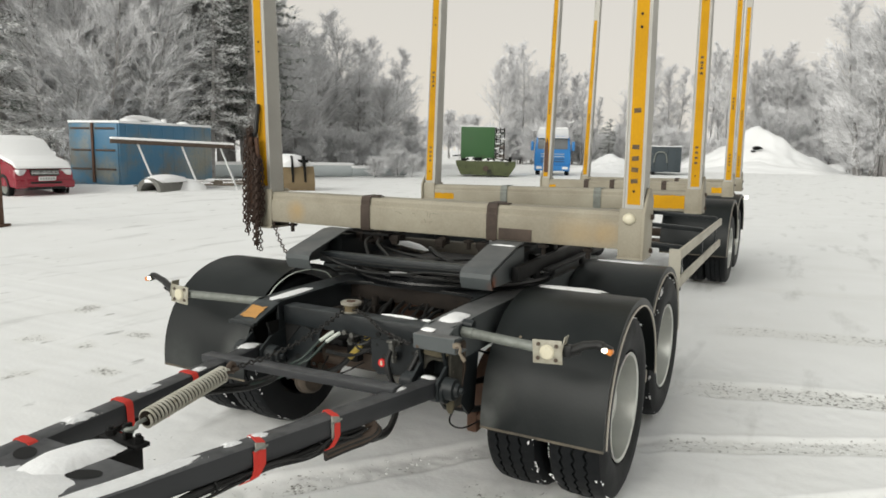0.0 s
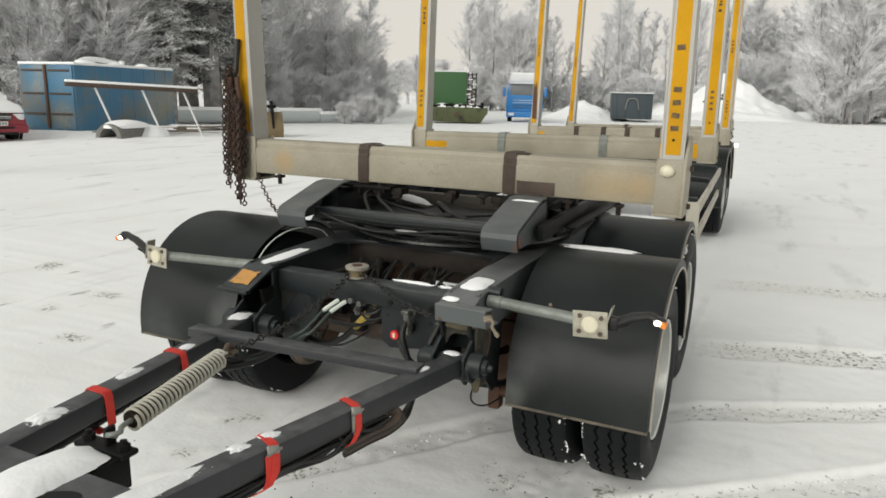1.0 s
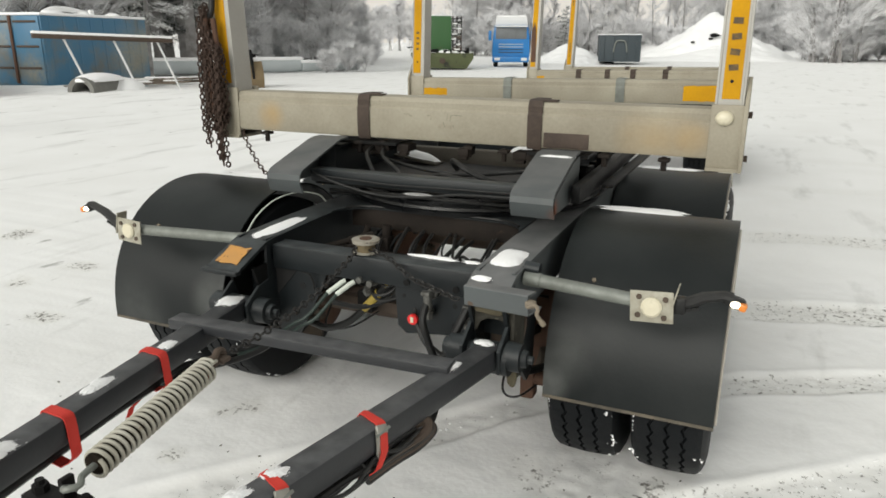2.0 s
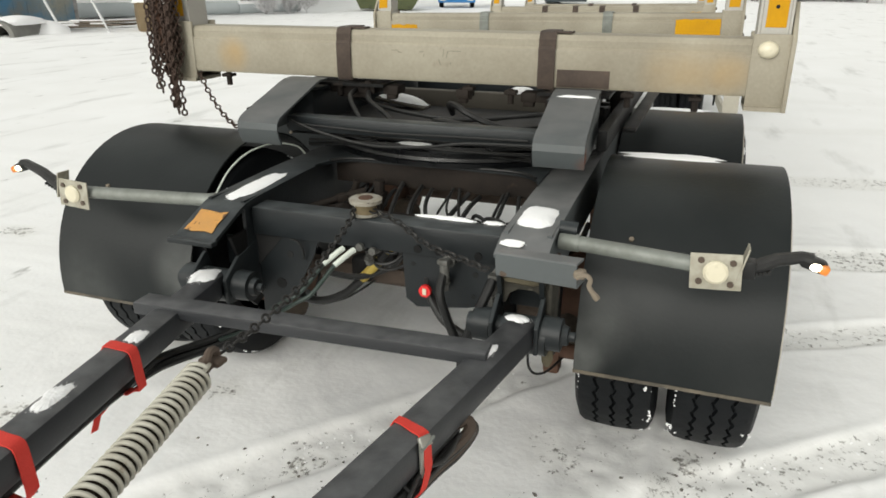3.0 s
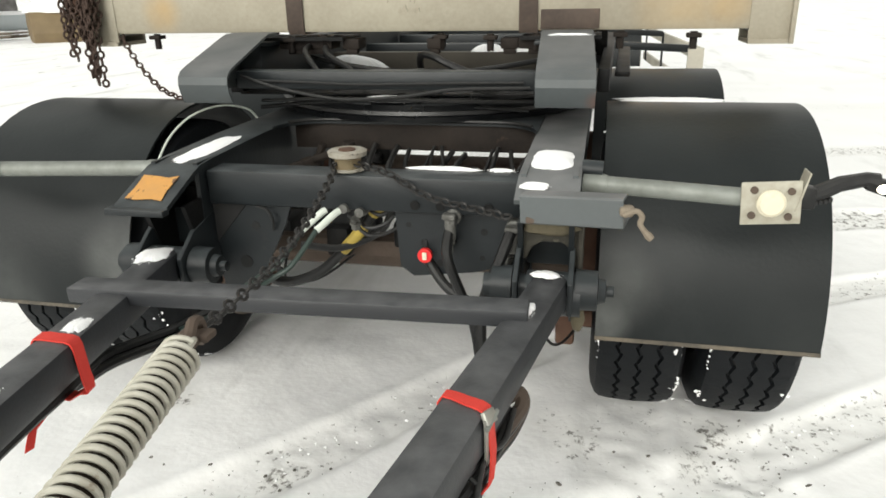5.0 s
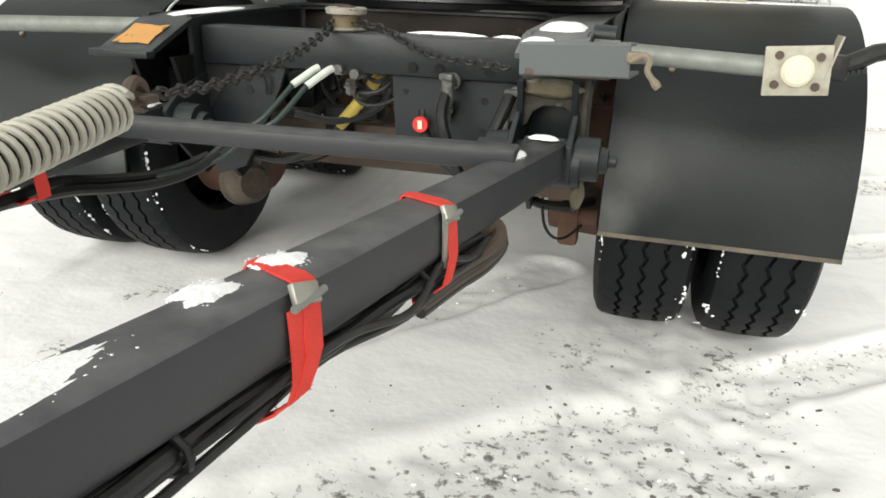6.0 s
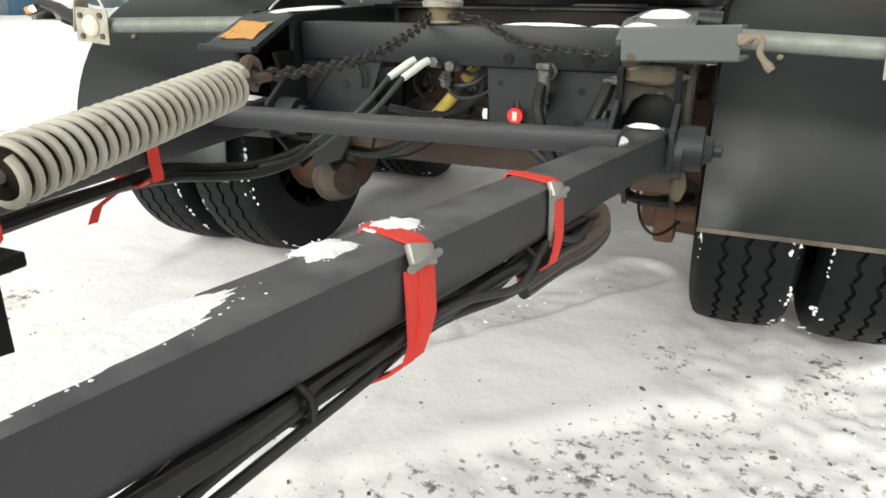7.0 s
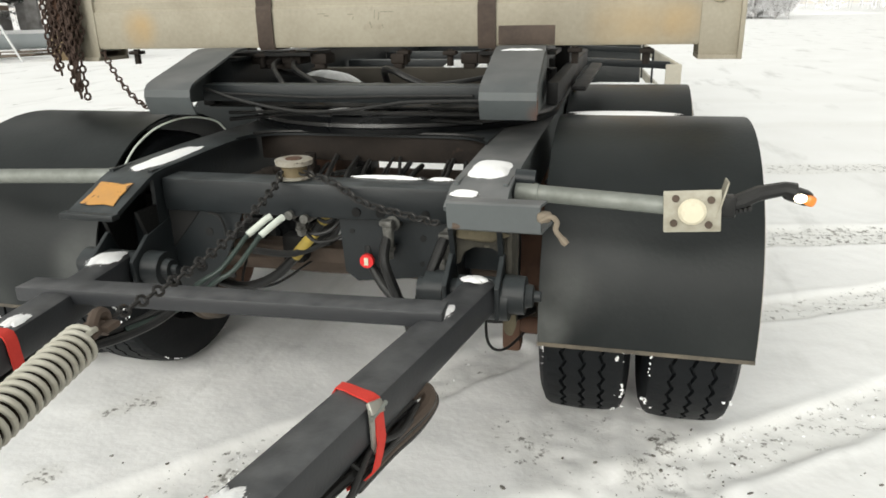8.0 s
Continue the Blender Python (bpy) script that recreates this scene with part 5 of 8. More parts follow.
M_CHAINRUST = material("chain_rust", (0.05, 0.028, 0.019), 0.85, second=(0.02, 0.013, 0.01), scale=18, bump=0.3)
M_FAINT = material("faint_marks", (0.16, 0.145, 0.11), 0.7, second=(0.28, 0.26, 0.2), amount=1.0, scale=90, bump=0)
# ---- bunks with their stakes ----
def bunk(xc, yc, ztop, half, seeds, pads, first=False):
    tilt_ = 0.0 if first else radians(-0.8)
    c_ = Matrix.Translation((xc, yc, ztop))
    bk = thing("log_bunk", "cream painted steel log bunk with tall yellow striped stakes", "log bunk", "bunks of the log trailer", Matrix.Translation((0, 0, LIFT)) @ c_ @ Matrix.Rotation(tilt_, 4, "Y") @ c_.inverted())
    h, dpt = (0.19 if first else 0.16), 0.15
    foot = 0.235 if first else 0.172
    bm = B()
    y0, z0 = yc - dpt / 2, ztop - h
    prof = [(y0 + 0.006, z0), (y0, z0 + 0.012), (y0, z0 + h - 0.055), (y0 + 0.008, z0 + h - 0.047), (y0 + 0.006, z0 + h - 0.022), (y0 + 0.018, z0 + h - 0.004), (y0 + 0.035, ztop),
            (yc + dpt / 2 - 0.03, ztop), (yc + dpt / 2 - 0.01, ztop - 0.012), (yc + dpt / 2, ztop - 0.03), (yc + dpt / 2, z0 + 0.01), (yc + dpt / 2 - 0.008, z0)]
    plate(bm, prof, Matrix(((0, 0, 1, xc - half + 0.125), (1, 0, 0, 0), (0, 1, 0, 0), (0, 0, 0, 1))), 2 * half - 0.25)
    beam = part("beam", bm, M_BUNKFRONT if first else M_BUNK, bk, "cream painted cross beam with faded yellow patches", sharp=0.5)
    # worn yellow paint towards both ends
    for s, w, lo_, hi_ in (() if first else ((-1, 0.2, 0.03, 0.085), (1, 0.27, 0.02, 0.125)) if yc < 5 else ((-1, 0.09, 0.03, 0.09), (1, 0.12, 0.03, 0.1))):
        bm = B()
        rr = random.Random(seeds + s)
        e0, e1 = sorted((xc + s * (half - 0.132), xc + s * (half - 0.132 - w)))
        n = 12
        edge = [(e0 + (e1 - e0) * k / n, z0 + lo_ + rr.uniform(-0.002, 0.003)) for k in range(n + 1)] + [(e0 + (e1 - e0) * k / n, z0 + hi_ + rr.uniform(-0.005, 0.002)) for k in range(n, -1, -1)]
        plate(bm, edge, Matrix(((1, 0, 0, 0), (0, 0, -1, y0 + 0.0005), (0, 1, 0, 0), (0, 0, 0, 1))), 0.0016)
        part("paint_patch", bm, M_YELLOW, beam, "worn yellow paint")
    if first:
        rr = random.Random(33)
        for k, (dx, dz, w, l_, tilt) in enumerate(((-0.17, 0.115, 0.03, 0.003, 0), (-0.15, 0.108, 0.016, 0.004, 0.1), (-0.06, 0.112, 0.02, 0.003, 0), (-0.05, 0.1, 0.003, 0.012, 0.2), (0.015, 0.075, 0.004, 0.022, -0.3),
                                                   (0.03, 0.11, 0.003, 0.03, 0.1), (0.045, 0.104, 0.003, 0.026, 0.2), (0.075, 0.118, 0.05, 0.0025, 0), (0.06, 0.07, 0.003, 0.014, -0.2))):
            bm = B()
            box(bm, (xc + dx, y0 - 0.0004, z0 + dz), (w, 0.0012, l_), Matrix.Rotation(tilt, 4, "Y"))
            part("faded_mark", bm, M_FAINT, beam, "faded dark mark")
        bm = B()
        box(bm, (xc + 0.565, y0 - 0.001, z0 + 0.035), (0.19, 0.004, 0.062), bev=0.0015)
        part("rust_plate", bm, M_BAND, beam, "brown rusted plate")
    for px in pads:
        bm = B()
        q = 0.004
        strip(bm, [(0, yc + 0.05, z0 - q), (0, y0 + 0.003, z0 - q), (0, y0 - q, z0 + 0.012), (0, y0 - q, z0 + h - 0.053), (0, y0 + 0.003, z0 + h - 0.044), (0, y0 + 0.001, z0 + h - 0.02), (0, y0 + 0.014, z0 + h), (0, y0 + 0.034, ztop + q), (0, yc + 0.06, ztop + q)],
              (1, 0, 0), xc + px - 0.031, xc + px + 0.031, 0.004)
        if first:
            box(bm, (xc + px + 0.05, yc - 0.03, ztop + 0.004), (0.07, 0.05, 0.006))
        part("wear_band", bm, M_BAND if first or yc > 5 else M_GALV, beam, "brown worn steel band" if first or yc > 5 else "grey clamp")
    for s in (-1, 1):
        ex = xc + s * (half - 0.065)
        bm = B()
        # pocket: front plate, sloped side cheek, floor
        box(bm, (ex, y0 + 0.003, ztop + 0.0075 - foot / 2), (0.13, 0.014, foot + 0.015), bev=0.003)
        box(bm, (ex, yc + dpt / 2 + 0.01, ztop + 0.0075 - foot / 2), (0.13, 0.014, foot + 0.015), bev=0.003)
        plate(bm, [(yc - 0.1, ztop - foot), (yc + 0.09, ztop - foot), (yc + 0.09, ztop + 0.06), (yc + 0.03, ztop + 0.115), (yc - 0.01, ztop + 0.115), (yc - 0.1, ztop - 0.0)],
              Matrix(((0, 0, 1, xc + s * half - (0.014 if s > 0 else 0)), (1, 0, 0, 0), (0, 1, 0, 0), (0, 0, 0, 1))), 0.014, 0.002)
        box(bm, (ex, yc, ztop - foot + 0.007), (0.13, 0.18, 0.014))
        pk = part("stake_pocket", bm, M_BUNK, bk, "cream stake pocket")
        bm = B()
        for bz in (-0.03, -foot + 0.035):
            rod(bm, (xc + s * half, yc + 0.05, ztop + bz), (xc + s * (half + 0.014), yc + 0.05, ztop + bz), 0.014, 6)
        part("bolt", bm, M_RUSTY, pk)
        if s > 0 and first:
            bm = B()
            bmesh.ops.create_uvsphere(bm, u_segments=16, v_segments=10, radius=0.033, matrix=Matrix.Translation((ex - 0.015, y0 - 0.006, ztop - 0.035)) @ Matrix.Diagonal((1, 0.7, 0.85, 1)))
            part("plug", bm, M_REFLECT, pk, "round white plug")
        # stake
        top = Vector((ex - 0.02 if s > 0 else ex + (-0.1 if first else 0.09), yc, ztop + 3.1))
        top.x -= 3.1 * math.sin(tilt_)
        base = Vector((ex - 0.003 * s, yc, ztop - foot + 0.035))
        bm = B()
        wd0, wd1, dp = 0.104, 0.084, 0.125
        ax = along(base, top, (0, -1, 0))
        verts = []
        L = (top - base).length
        for t, w in ((0, wd0), (1, wd1)):
            for x, y in ((-1, -1), (-0.86, -1), (-0.8, -0.93), (0.8, -0.93), (0.86, -1), (1, -1), (1, 1), (-1, 1)):
                p = base.lerp(top, t) + Vector((x * w / 2, y * dp / 2 * (1 - 0.15 * t), 0))
                verts.append(bm.verts.new(p))
        n = 8
        for k in range(n):
            bm.faces.new((verts[k], verts[(k + 1) % n], verts[n + (k + 1) % n], verts[n + k]))
        bm.faces.new(verts[:n][::-1])
        bm.faces.new(verts[n:])
        stake = part("stake", bm, M_STAKE, bk, "grey aluminium stake with a yellow front")
        bm = B()
        vs = []
        t0, t1 = ((foot - 0.0) / L, 1.0 if first else 0.82)
        for t in (t0, t1):
            w = wd0 + (wd1 - wd0) * t
            for x in (-0.62, 0.62):
                for yy in (-0.93, -0.955):
                    vs.append(bm.verts.new(base.lerp(top, t) + Vector((x * w / 2 - (0.1 * w if s < 0 else -0.02 * w), yy * dp / 2 * (1 - 0.15 * t), 0))))
        for q in ((1, 3, 7, 5), (0, 1, 5, 4), (2, 3, 7, 6), (0, 2, 3, 1), (4, 5, 7, 6)):
            bm.faces.new([vs[i] for i in q])
        bmesh.ops.recalc_face_normals(bm, faces=bm.faces[:])
        part("yellow_stripe", bm, M_YELLOW, stake, "yellow painted front face")
        # worn lettering as plain bars, bolt holes and grime
        rr = random.Random(seeds * 7 + s)
        face = lambda z: base.lerp(top, (z + foot - 0.035) / L) + Vector((-0.008 if s < 0 else 0, -0.957 * dp / 2 * (1 - 0.15 * (z + foot - 0.035) / L), 0))
        if not (first and s < 0):
            for z in ((0.15, 0.205, 0.26, 0.315, 0.49) if first else (0.22, 0.26, 0.3, 0.34, 0.9, 0.94, 0.98, 1.02)):
                k = 1.0 if first else 0.68
                bm = B()
                mm = Matrix.Rotation(rr.uniform(-0.12, 0.12), 4, "Y")
                box(bm, face(z), (0.034 * k, 0.003, (0.022 if first else 0.026) * k), mm)
                part("worn_lettering", bm, M_INK, stake, "dark worn mark")
        for z in (0.08, 0.86, 0.92, 1.4, 1.46, 2.05, 2.11):
            bm = B()
            p = face(z + 0.02 * seeds)
            rod(bm, p + Vector((0, 0.002, 0)), p + Vector((0, -0.002, 0)), 0.0065, 10)
            part("bolt_hole", bm, M_HOLE, stake)
        if s < 0 and seeds == 3:
            bm = B()
            p = base.lerp(top, 0.33 / L) + Vector((-0.01, -0.963 * dp / 2, 0))
            plate(bm, [(-0.03, -0.1), (0.03, -0.1), (0.032, 0.1), (0.026, 0.28), (0.012, 0.38), (-0.004, 0.3), (-0.018, 0.36), (-0.028, 0.2)], Matrix.Translation(p) @ Matrix(((1, 0, 0, 0), (0, 0, -1, 0), (0, 1, 0, 0), (0, 0, 0, 1))), 0.002)
            part("rust_streak", bm, M_RUST, stake, "dark rust stain at the stake's foot")
    return bk


bunk(-0.008, 0.905, 1.318, 1.245, 1, (-0.392, 0.43), True)
bunk(-0.07, 3.2, 1.298, 1.25, 2, (-0.42, 0.42))
bunk(-0.20, 6.75, 1.24, 1.25, 3, (-0.6, -0.25, 0.05, 0.42))
bunk(-0.30, 8.95, 1.21, 1.25, 4, (-0.3, 0.3))

# pale plate and dark hook on the front stakes
st = thing("chain_hook", "black steel hook hung on the front stake", "hook")
bm = B()
tube(bm, spline([(-1.225, 0.83, 1.87), (-1.228, 0.822, 1.78), (-1.232, 0.815, 1.70), (-1.25, 0.81, 1.66), (-1.27, 0.81, 1.62), (-1.265, 0.81, 1.52)], 5), [0.014] * 26, 10)
part("shank", bm, M_HOSE, st)
rnd = random.Random(21)
bundle = thing("hanging_chains", "bunch of rusty brown chains hung from the front stake", "chain")
for k in range(19):
    x, y = -1.29 + 0.0066 * k + rnd.uniform(-0.007, 0.007), 0.80 - 0.02 * (k % 3) + rnd.uniform(-0.01, 0.01)
    z1 = 0.98 + rnd.uniform(-0.05, 0.2) - (0.06 if k == 12 else 0)
    ztop_ = 1.72 - 0.016 * abs(k - 6)
    chain("strand", [(x + (-1.265 - x) * 0.6, y + 0.01, ztop_), (x, y, 1.5), (x + rnd.uniform(-0.012, 0.012), y, 1.3), (x + rnd.uniform(-0.015, 0.015), y, z1)], 0.036, 0.0044, M_CHAINRUST, "", bundle, twist=rnd.uniform(0, 60))
bm = B()
for x, y in ((-1.282, 0.80), (-1.25, 0.78), (-1.215, 0.80)):
    tube(bm, spline([(x, y, 1.66), (x + 0.01, y, 1.5), (x, y, 1.35), (x + 0.015, y, 1.2)], 4), 0.014, 7)
part("chain_core", bm, M_RUST, bundle)
chain("loose_chain", [(-1.12, 0.84, 1.12), (-1.02, 0.78, 1.02), (-0.9, 0.72, 0.94), (-0.76, 0.66, 0.905)], 0.034, 0.0036, M_CHAINRUST, "rusty chain hanging from the bunk to the slide plate")
snow_patch("snow lying on the turntable ring", (0.06, 0.03), Matrix.Translation((0.02, 0.535, 0.9455)), 63, 0.006)
snow_patch("thin snow on the slide plate", (0.07, 0.018), Matrix.Translation((0.565, 0.665, 1.1225)), 64, 0.005)
snow_patch("thin snow on the slide plate", (0.07, 0.018), Matrix.Translation((-0.53, 0.69, 1.1225)), 65, 0.005)
snow_patch("crusted snow on a chassis ledge", (0.11, 0.04), Matrix.Translation((-0.31, 1.22, 0.985)) @ Matrix.Rotation(0.15, 4, "Y"), 67, 0.028)
for x, sd in ((0.2, 68), (0.34, 69)):
    snow_patch("crusted snow on a chassis ledge", (0.06, 0.028), Matrix.Translation((x, 1.4, 1.0155)), sd, 0.03)


# ---- snow-covered yard: one sheet to the horizon ----
def steps(lo, hi, fine_lo, fine_hi, fine):
    a = list(np.arange(fine_lo, fine_hi + 1e-6, fine))
    s, x, up = fine, a[-1], []
    while x < hi:
        s *= 1.16
        x += s
        up.append(x)
    s, x, dn = fine, a[0], []
    while x > lo:
        s *= 1.16
        x -= s
        dn.append(x)
    return np.array(dn[::-1] + a + up)


# tyre tracks: from, to, width, depth, grit
TRACKS = [((-0.6, -0.53), (0.5, 0.87), 0.2, 0.02, 0.6), ((-0.35, -1.15), (1.1, 0.03), 0.44, 0.02, 0.9), ((1.15, 0.27), (3.6, 2.15), 0.2, 0.02, 0.75), ((1.2, 1.33), (9.0, 5.4), 0.2, 0.018, 0.8),
          ((1.25, 2.49), (9.0, 4.45), 0.34, 0.018, 0.95), ((1.2, 4.38), (9.0, 5.9), 0.36, 0.018, 0.8), ((1.1, -3.5), (1.1, 0.6), 0.26, 0.012, 0.7), ((0.8, -3.5), (0.8, 0.6), 0.26, 0.01, 0.6), ((0.97, 1.0), (0.72, 9.5), 0.62, 0.016, 0.0), ((-1.0, 1.0), (-1.25, 9.5), 0.62, 0.016, 0.0),
          ((-3.1, -3.0), (-3.15, 9.0), 0.22, 0.014, 0.1), ((-4.6, -3.0), (-4.55, 9.0), 0.3, 0.014, 0.12), ((-7.0, -3.0), (-7.3, 12.0), 0.3, 0.014, 0.0),
          ((-2.3, 2.0), (-2.5, 12.0), 0.25, 0.012, 0.3), ((-9.5, -2.0), (-10.5, 14.0), 0.4, 0.02, 0.0), ((1.9, 9.0), (12.0, 11.0), 0.4, 0.02, 0.2), ((1.4, 6.8), (12.0, 8.6), 0.35, 0.018, 0.4)]


def near_line(x, y, a, b):
    ax, ay, bx, by = *a, *b
    dx, dy = bx - ax, by - ay
    t = np.clip(((x - ax) * dx + (y - ay) * dy) / (dx * dx + dy * dy), 0, 1)
    return np.hypot(x - ax - t * dx, y - ay - t * dy)


def lumps(x, y, seed, size):
    """Smooth value noise on a plane, -1 to 1."""
    rng = np.random.RandomState(seed)
    tab = rng.uniform(-1, 1, (64, 64))
    u, v = x / size, y / size
    i, j = np.floor(u).astype(int), np.floor(v).astype(int)
    f, g = u - i, v - j
    f, g = f * f * (3 - 2 * f), g * g * (3 - 2 * g)
    return (tab[i % 64, j % 64] * (1 - f) * (1 - g) + tab[(i + 1) % 64, j % 64] * f * (1 - g) + tab[i % 64, (j + 1) % 64] * (1 - f) * g + tab[(i + 1) % 64, (j + 1) % 64] * f * g)


gx, gy = steps(-700, 700, -1.6, 2.6, 0.018), steps(-600, 900, -0.9, 3.2, 0.018)
X, Y = np.meshgrid(gx, gy)
near = np.exp(-((np.maximum(np.abs(X) - 10, 0)) ** 2 + (np.maximum(np.abs(Y - 2) - 12, 0)) ** 2) / 200)
Z = 0.014 * lumps(X, Y, 1, 2.3) + 0.009 * lumps(X, Y, 2, 0.7) * near + 0.005 * lumps(X, Y, 3, 0.22) * near + 0.0022 * lumps(X, Y, 4, 0.07) * near - 0.008
for a, b, w, dep, grit in TRACKS:
    dd = near_line(X + 0.014 * lumps(X, Y, 7, 0.6) + 0.01 * lumps(X, Y, 17, 0.12), Y + 0.014 * lumps(X, Y, 8, 0.6) + 0.01 * lumps(X, Y, 18, 0.12), a, b)
    q = np.exp(-(dd / (w * 0.52)) ** 8)
    rim = np.exp(-((dd - w * 0.6) / (w * 0.13)) ** 2)
    Z += -dep * q + dep * 0.35 * rim * (0.7 + 0.5 * lumps(X, Y, 9, 0.3)) + q * grit * (0.004 * lumps(X, Y, 5, 0.075) + 0.006 * lumps(X, Y, 6, 0.04))
# drifts by the scrap on the left and a far gentle rise
Z += 0.22 * np.exp(-(((X + 19.5) / 5.5) ** 2 + ((Y - 14.5) / 4.5) ** 2)) * (0.8 + 0.3 * lumps(X, Y, 11, 1.6))
Z += 0.12 * np.clip((np.hypot(X, Y) - 18) / 60, 0, 1) * lumps(X, Y, 12, 9)
ny, nx = X.shape
idx = np.arange(nx * ny).reshape(ny, nx)
quads = np.stack([idx[:-1, :-1], idx[:-1, 1:], idx[1:, 1:], idx[1:, :-1]], -1).reshape(-1, 4)
me = bpy.data.meshes.new("ground")
me.vertices.add(nx * ny)
me.vertices.foreach_set("co", np.stack([X, Y, Z], -1).reshape(-1).astype(np.float32))
me.loops.add(quads.size)
me.loops.foreach_set("vertex_index", quads.reshape(-1).astype(np.int32))
me.polygons.add(len(quads))
me.polygons.foreach_set("loop_start", np.arange(0, quads.size, 4, dtype=np.int32))
me.polygons.foreach_set("use_smooth", np.ones(len(quads), dtype=bool))
me.update(calc_edges=True)
me.validate()


# trodden spots where the gravel shows: x, y, radius, amount
SPOTS = [(-0.2, -0.07, 0.13, 1.35), (-0.12, 0.0, 0.1, 1.1), (1.12, 0.36, 0.14, 1.2), (1.03, 0.2, 0.16, 1.15), (-1.36, -0.16, 0.16, 1.1), (-0.7, -0.2, 0.1, 1.1), (-0.72, 0.22, 0.14, 1.0), (0.55, -0.35, 0.16, 1.1),
         (-3.02, 0.25, 0.22, 1.1), (-4.47, 1.8, 0.26, 1.2), (-3.24, 0.98, 0.14, 1.1), (-3.19, 1.44, 0.2, 1.15), (-2.5, 0.6, 0.15, 1.1), (-3.8, 0.9, 0.2, 1.0), (0.62, 0.3, 0.25, 0.9)]


def ground_material():
    m = material("yard_snow", (0.92, 0.922, 0.92), 0.85, second=(0.85, 0.85, 0.84), amount=0.9, scale=1.1, bump=0.45, grain=40, spec=0.2)
    n, l = m.node_tree.nodes, m.node_tree.links
    b = n["Principled BSDF"]
    co = n.new("ShaderNodeTexCoord")
    base = b.inputs["Base Color"].links[0].from_socket
    total = None
    # trodden and driven lines where the gravel shows
    for a, c, w, dep, grit in [k for k in TRACKS if k[4] > 0.05]:
        ax, ay, cx, cy = *a, *c
        ln = math.hypot(cx - ax, cy - ay)
        mp = n.new("ShaderNodeMapping")
        mp.vector_type = "TEXTURE"
        mp.inputs["Location"].default_value = (ax, ay, 0)
        mp.inputs["Rotation"].default_value = (0, 0, math.atan2(cy - ay, cx - ax))
        l.new(co.outputs["Object"], mp.inputs["Vector"])
        sx = n.new("ShaderNodeSeparateXYZ")
        l.new(mp.outputs[0], sx.inputs[0])
        ab = n.new("ShaderNodeMath")
        ab.operation = "ABSOLUTE"
        l.new(sx.outputs[1], ab.inputs[0])
        rg = n.new("ShaderNodeMapRange")
        rg.inputs[1].default_value, rg.inputs[2].default_value, rg.inputs[3].default_value, rg.inputs[4].default_value = w * 0.4, w * 0.66, grit, 0
        l.new(ab.outputs[0], rg.inputs[0])
        r2 = n.new("ShaderNodeMapRange")
        r2.inputs[1].default_value, r2.inputs[2].default_value, r2.inputs[3].default_value, r2.inputs[4].default_value = ln - 0.2, ln + 0.2, 1, 0
        l.new(sx.outputs[0], r2.inputs[0])
        r3 = n.new("ShaderNodeMapRange")
        r3.inputs[1].default_value, r3.inputs[2].default_value = -0.2, 0.2
        l.new(sx.outputs[0], r3.inputs[0])
        m1 = n.new("ShaderNodeMath")
        m1.operation = "MULTIPLY"
        l.new(rg.outputs[0], m1.inputs[0])
        l.new(r2.outputs[0], m1.inputs[1])
        m2 = n.new("ShaderNodeMath")
        m2.operation = "MULTIPLY"
        l.new(m1.outputs[0], m2.inputs[0])
        l.new(r3.outputs[0], m2.inputs[1])
        if total is None:
            total = m2.outputs[0]
        else:
            mx = n.new("ShaderNodeMath")
            mx.operation = "MAXIMUM"
            l.new(total, mx.inputs[0])
            l.new(m2.outputs[0], mx.inputs[1])
            total = mx.outputs[0]
    wn, wm, wv = n.new("ShaderNodeTexNoise"), n.new("ShaderNodeVectorMath"), n.new("ShaderNodeVectorMath")
    wn.inputs["Scale"].default_value, wn.inputs["Detail"].default_value = 3.2, 4
    l.new(co.outputs["Object"], wn.inputs["Vector"])
    wm.operation, wv.operation = "MULTIPLY_ADD", "ADD"
    wm.inputs[1].default_value, wm.inputs[2].default_value = (0.5, 0.32, 0), (-0.25, -0.16, 0)
    l.new(wn.outputs["Color"], wm.inputs[0])
    l.new(wm.outputs[0], wv.inputs[0])
    l.new(co.outputs["Object"], wv.inputs[1])
    for sx_, sy_, sr_, amount in SPOTS:
        ds, rg, mx = n.new("ShaderNodeVectorMath"), n.new("ShaderNodeMapRange"), n.new("ShaderNodeMath")
        ds.operation = "DISTANCE"
        ds.inputs[1].default_value = (sx_, sy_, 0)
        l.new(wv.outputs[0], ds.inputs[0])
        rg.interpolation_type = "SMOOTHSTEP"
        rg.inputs[1].default_value, rg.inputs[2].default_value, rg.inputs[3].default_value, rg.inputs[4].default_value = sr_ * 0.2, sr_, amount, 0
        l.new(ds.outputs["Value"], rg.inputs[0])
        mx.operation = "MAXIMUM"
        l.new(total, mx.inputs[0])
        l.new(rg.outputs[0], mx.inputs[1])
        total = mx.outputs[0]
    patch, speck = n.new("ShaderNodeTexNoise"), n.new("ShaderNodeTexNoise")
    patch.inputs["Scale"].default_value, patch.inputs["Detail"].default_value = 2.6, 3
    speck.inputs["Scale"].default_value, speck.inputs["Detail"].default_value, speck.inputs["Roughness"].default_value = 33, 6, 0.68
    l.new(co.outputs["Object"], patch.inputs["Vector"])
    l.new(co.outputs["Object"], speck.inputs["Vector"])
    # edge of the dark specks falls where the track mask and the patches are strong
    th = n.new("ShaderNodeMath")
    th.operation = "MULTIPLY_ADD"
    l.new(total, th.inputs[0])
    th.inputs[1].default_value = 0.2
    l.new(speck.outputs[0], th.inputs[2])
    th2 = n.new("ShaderNodeMath")
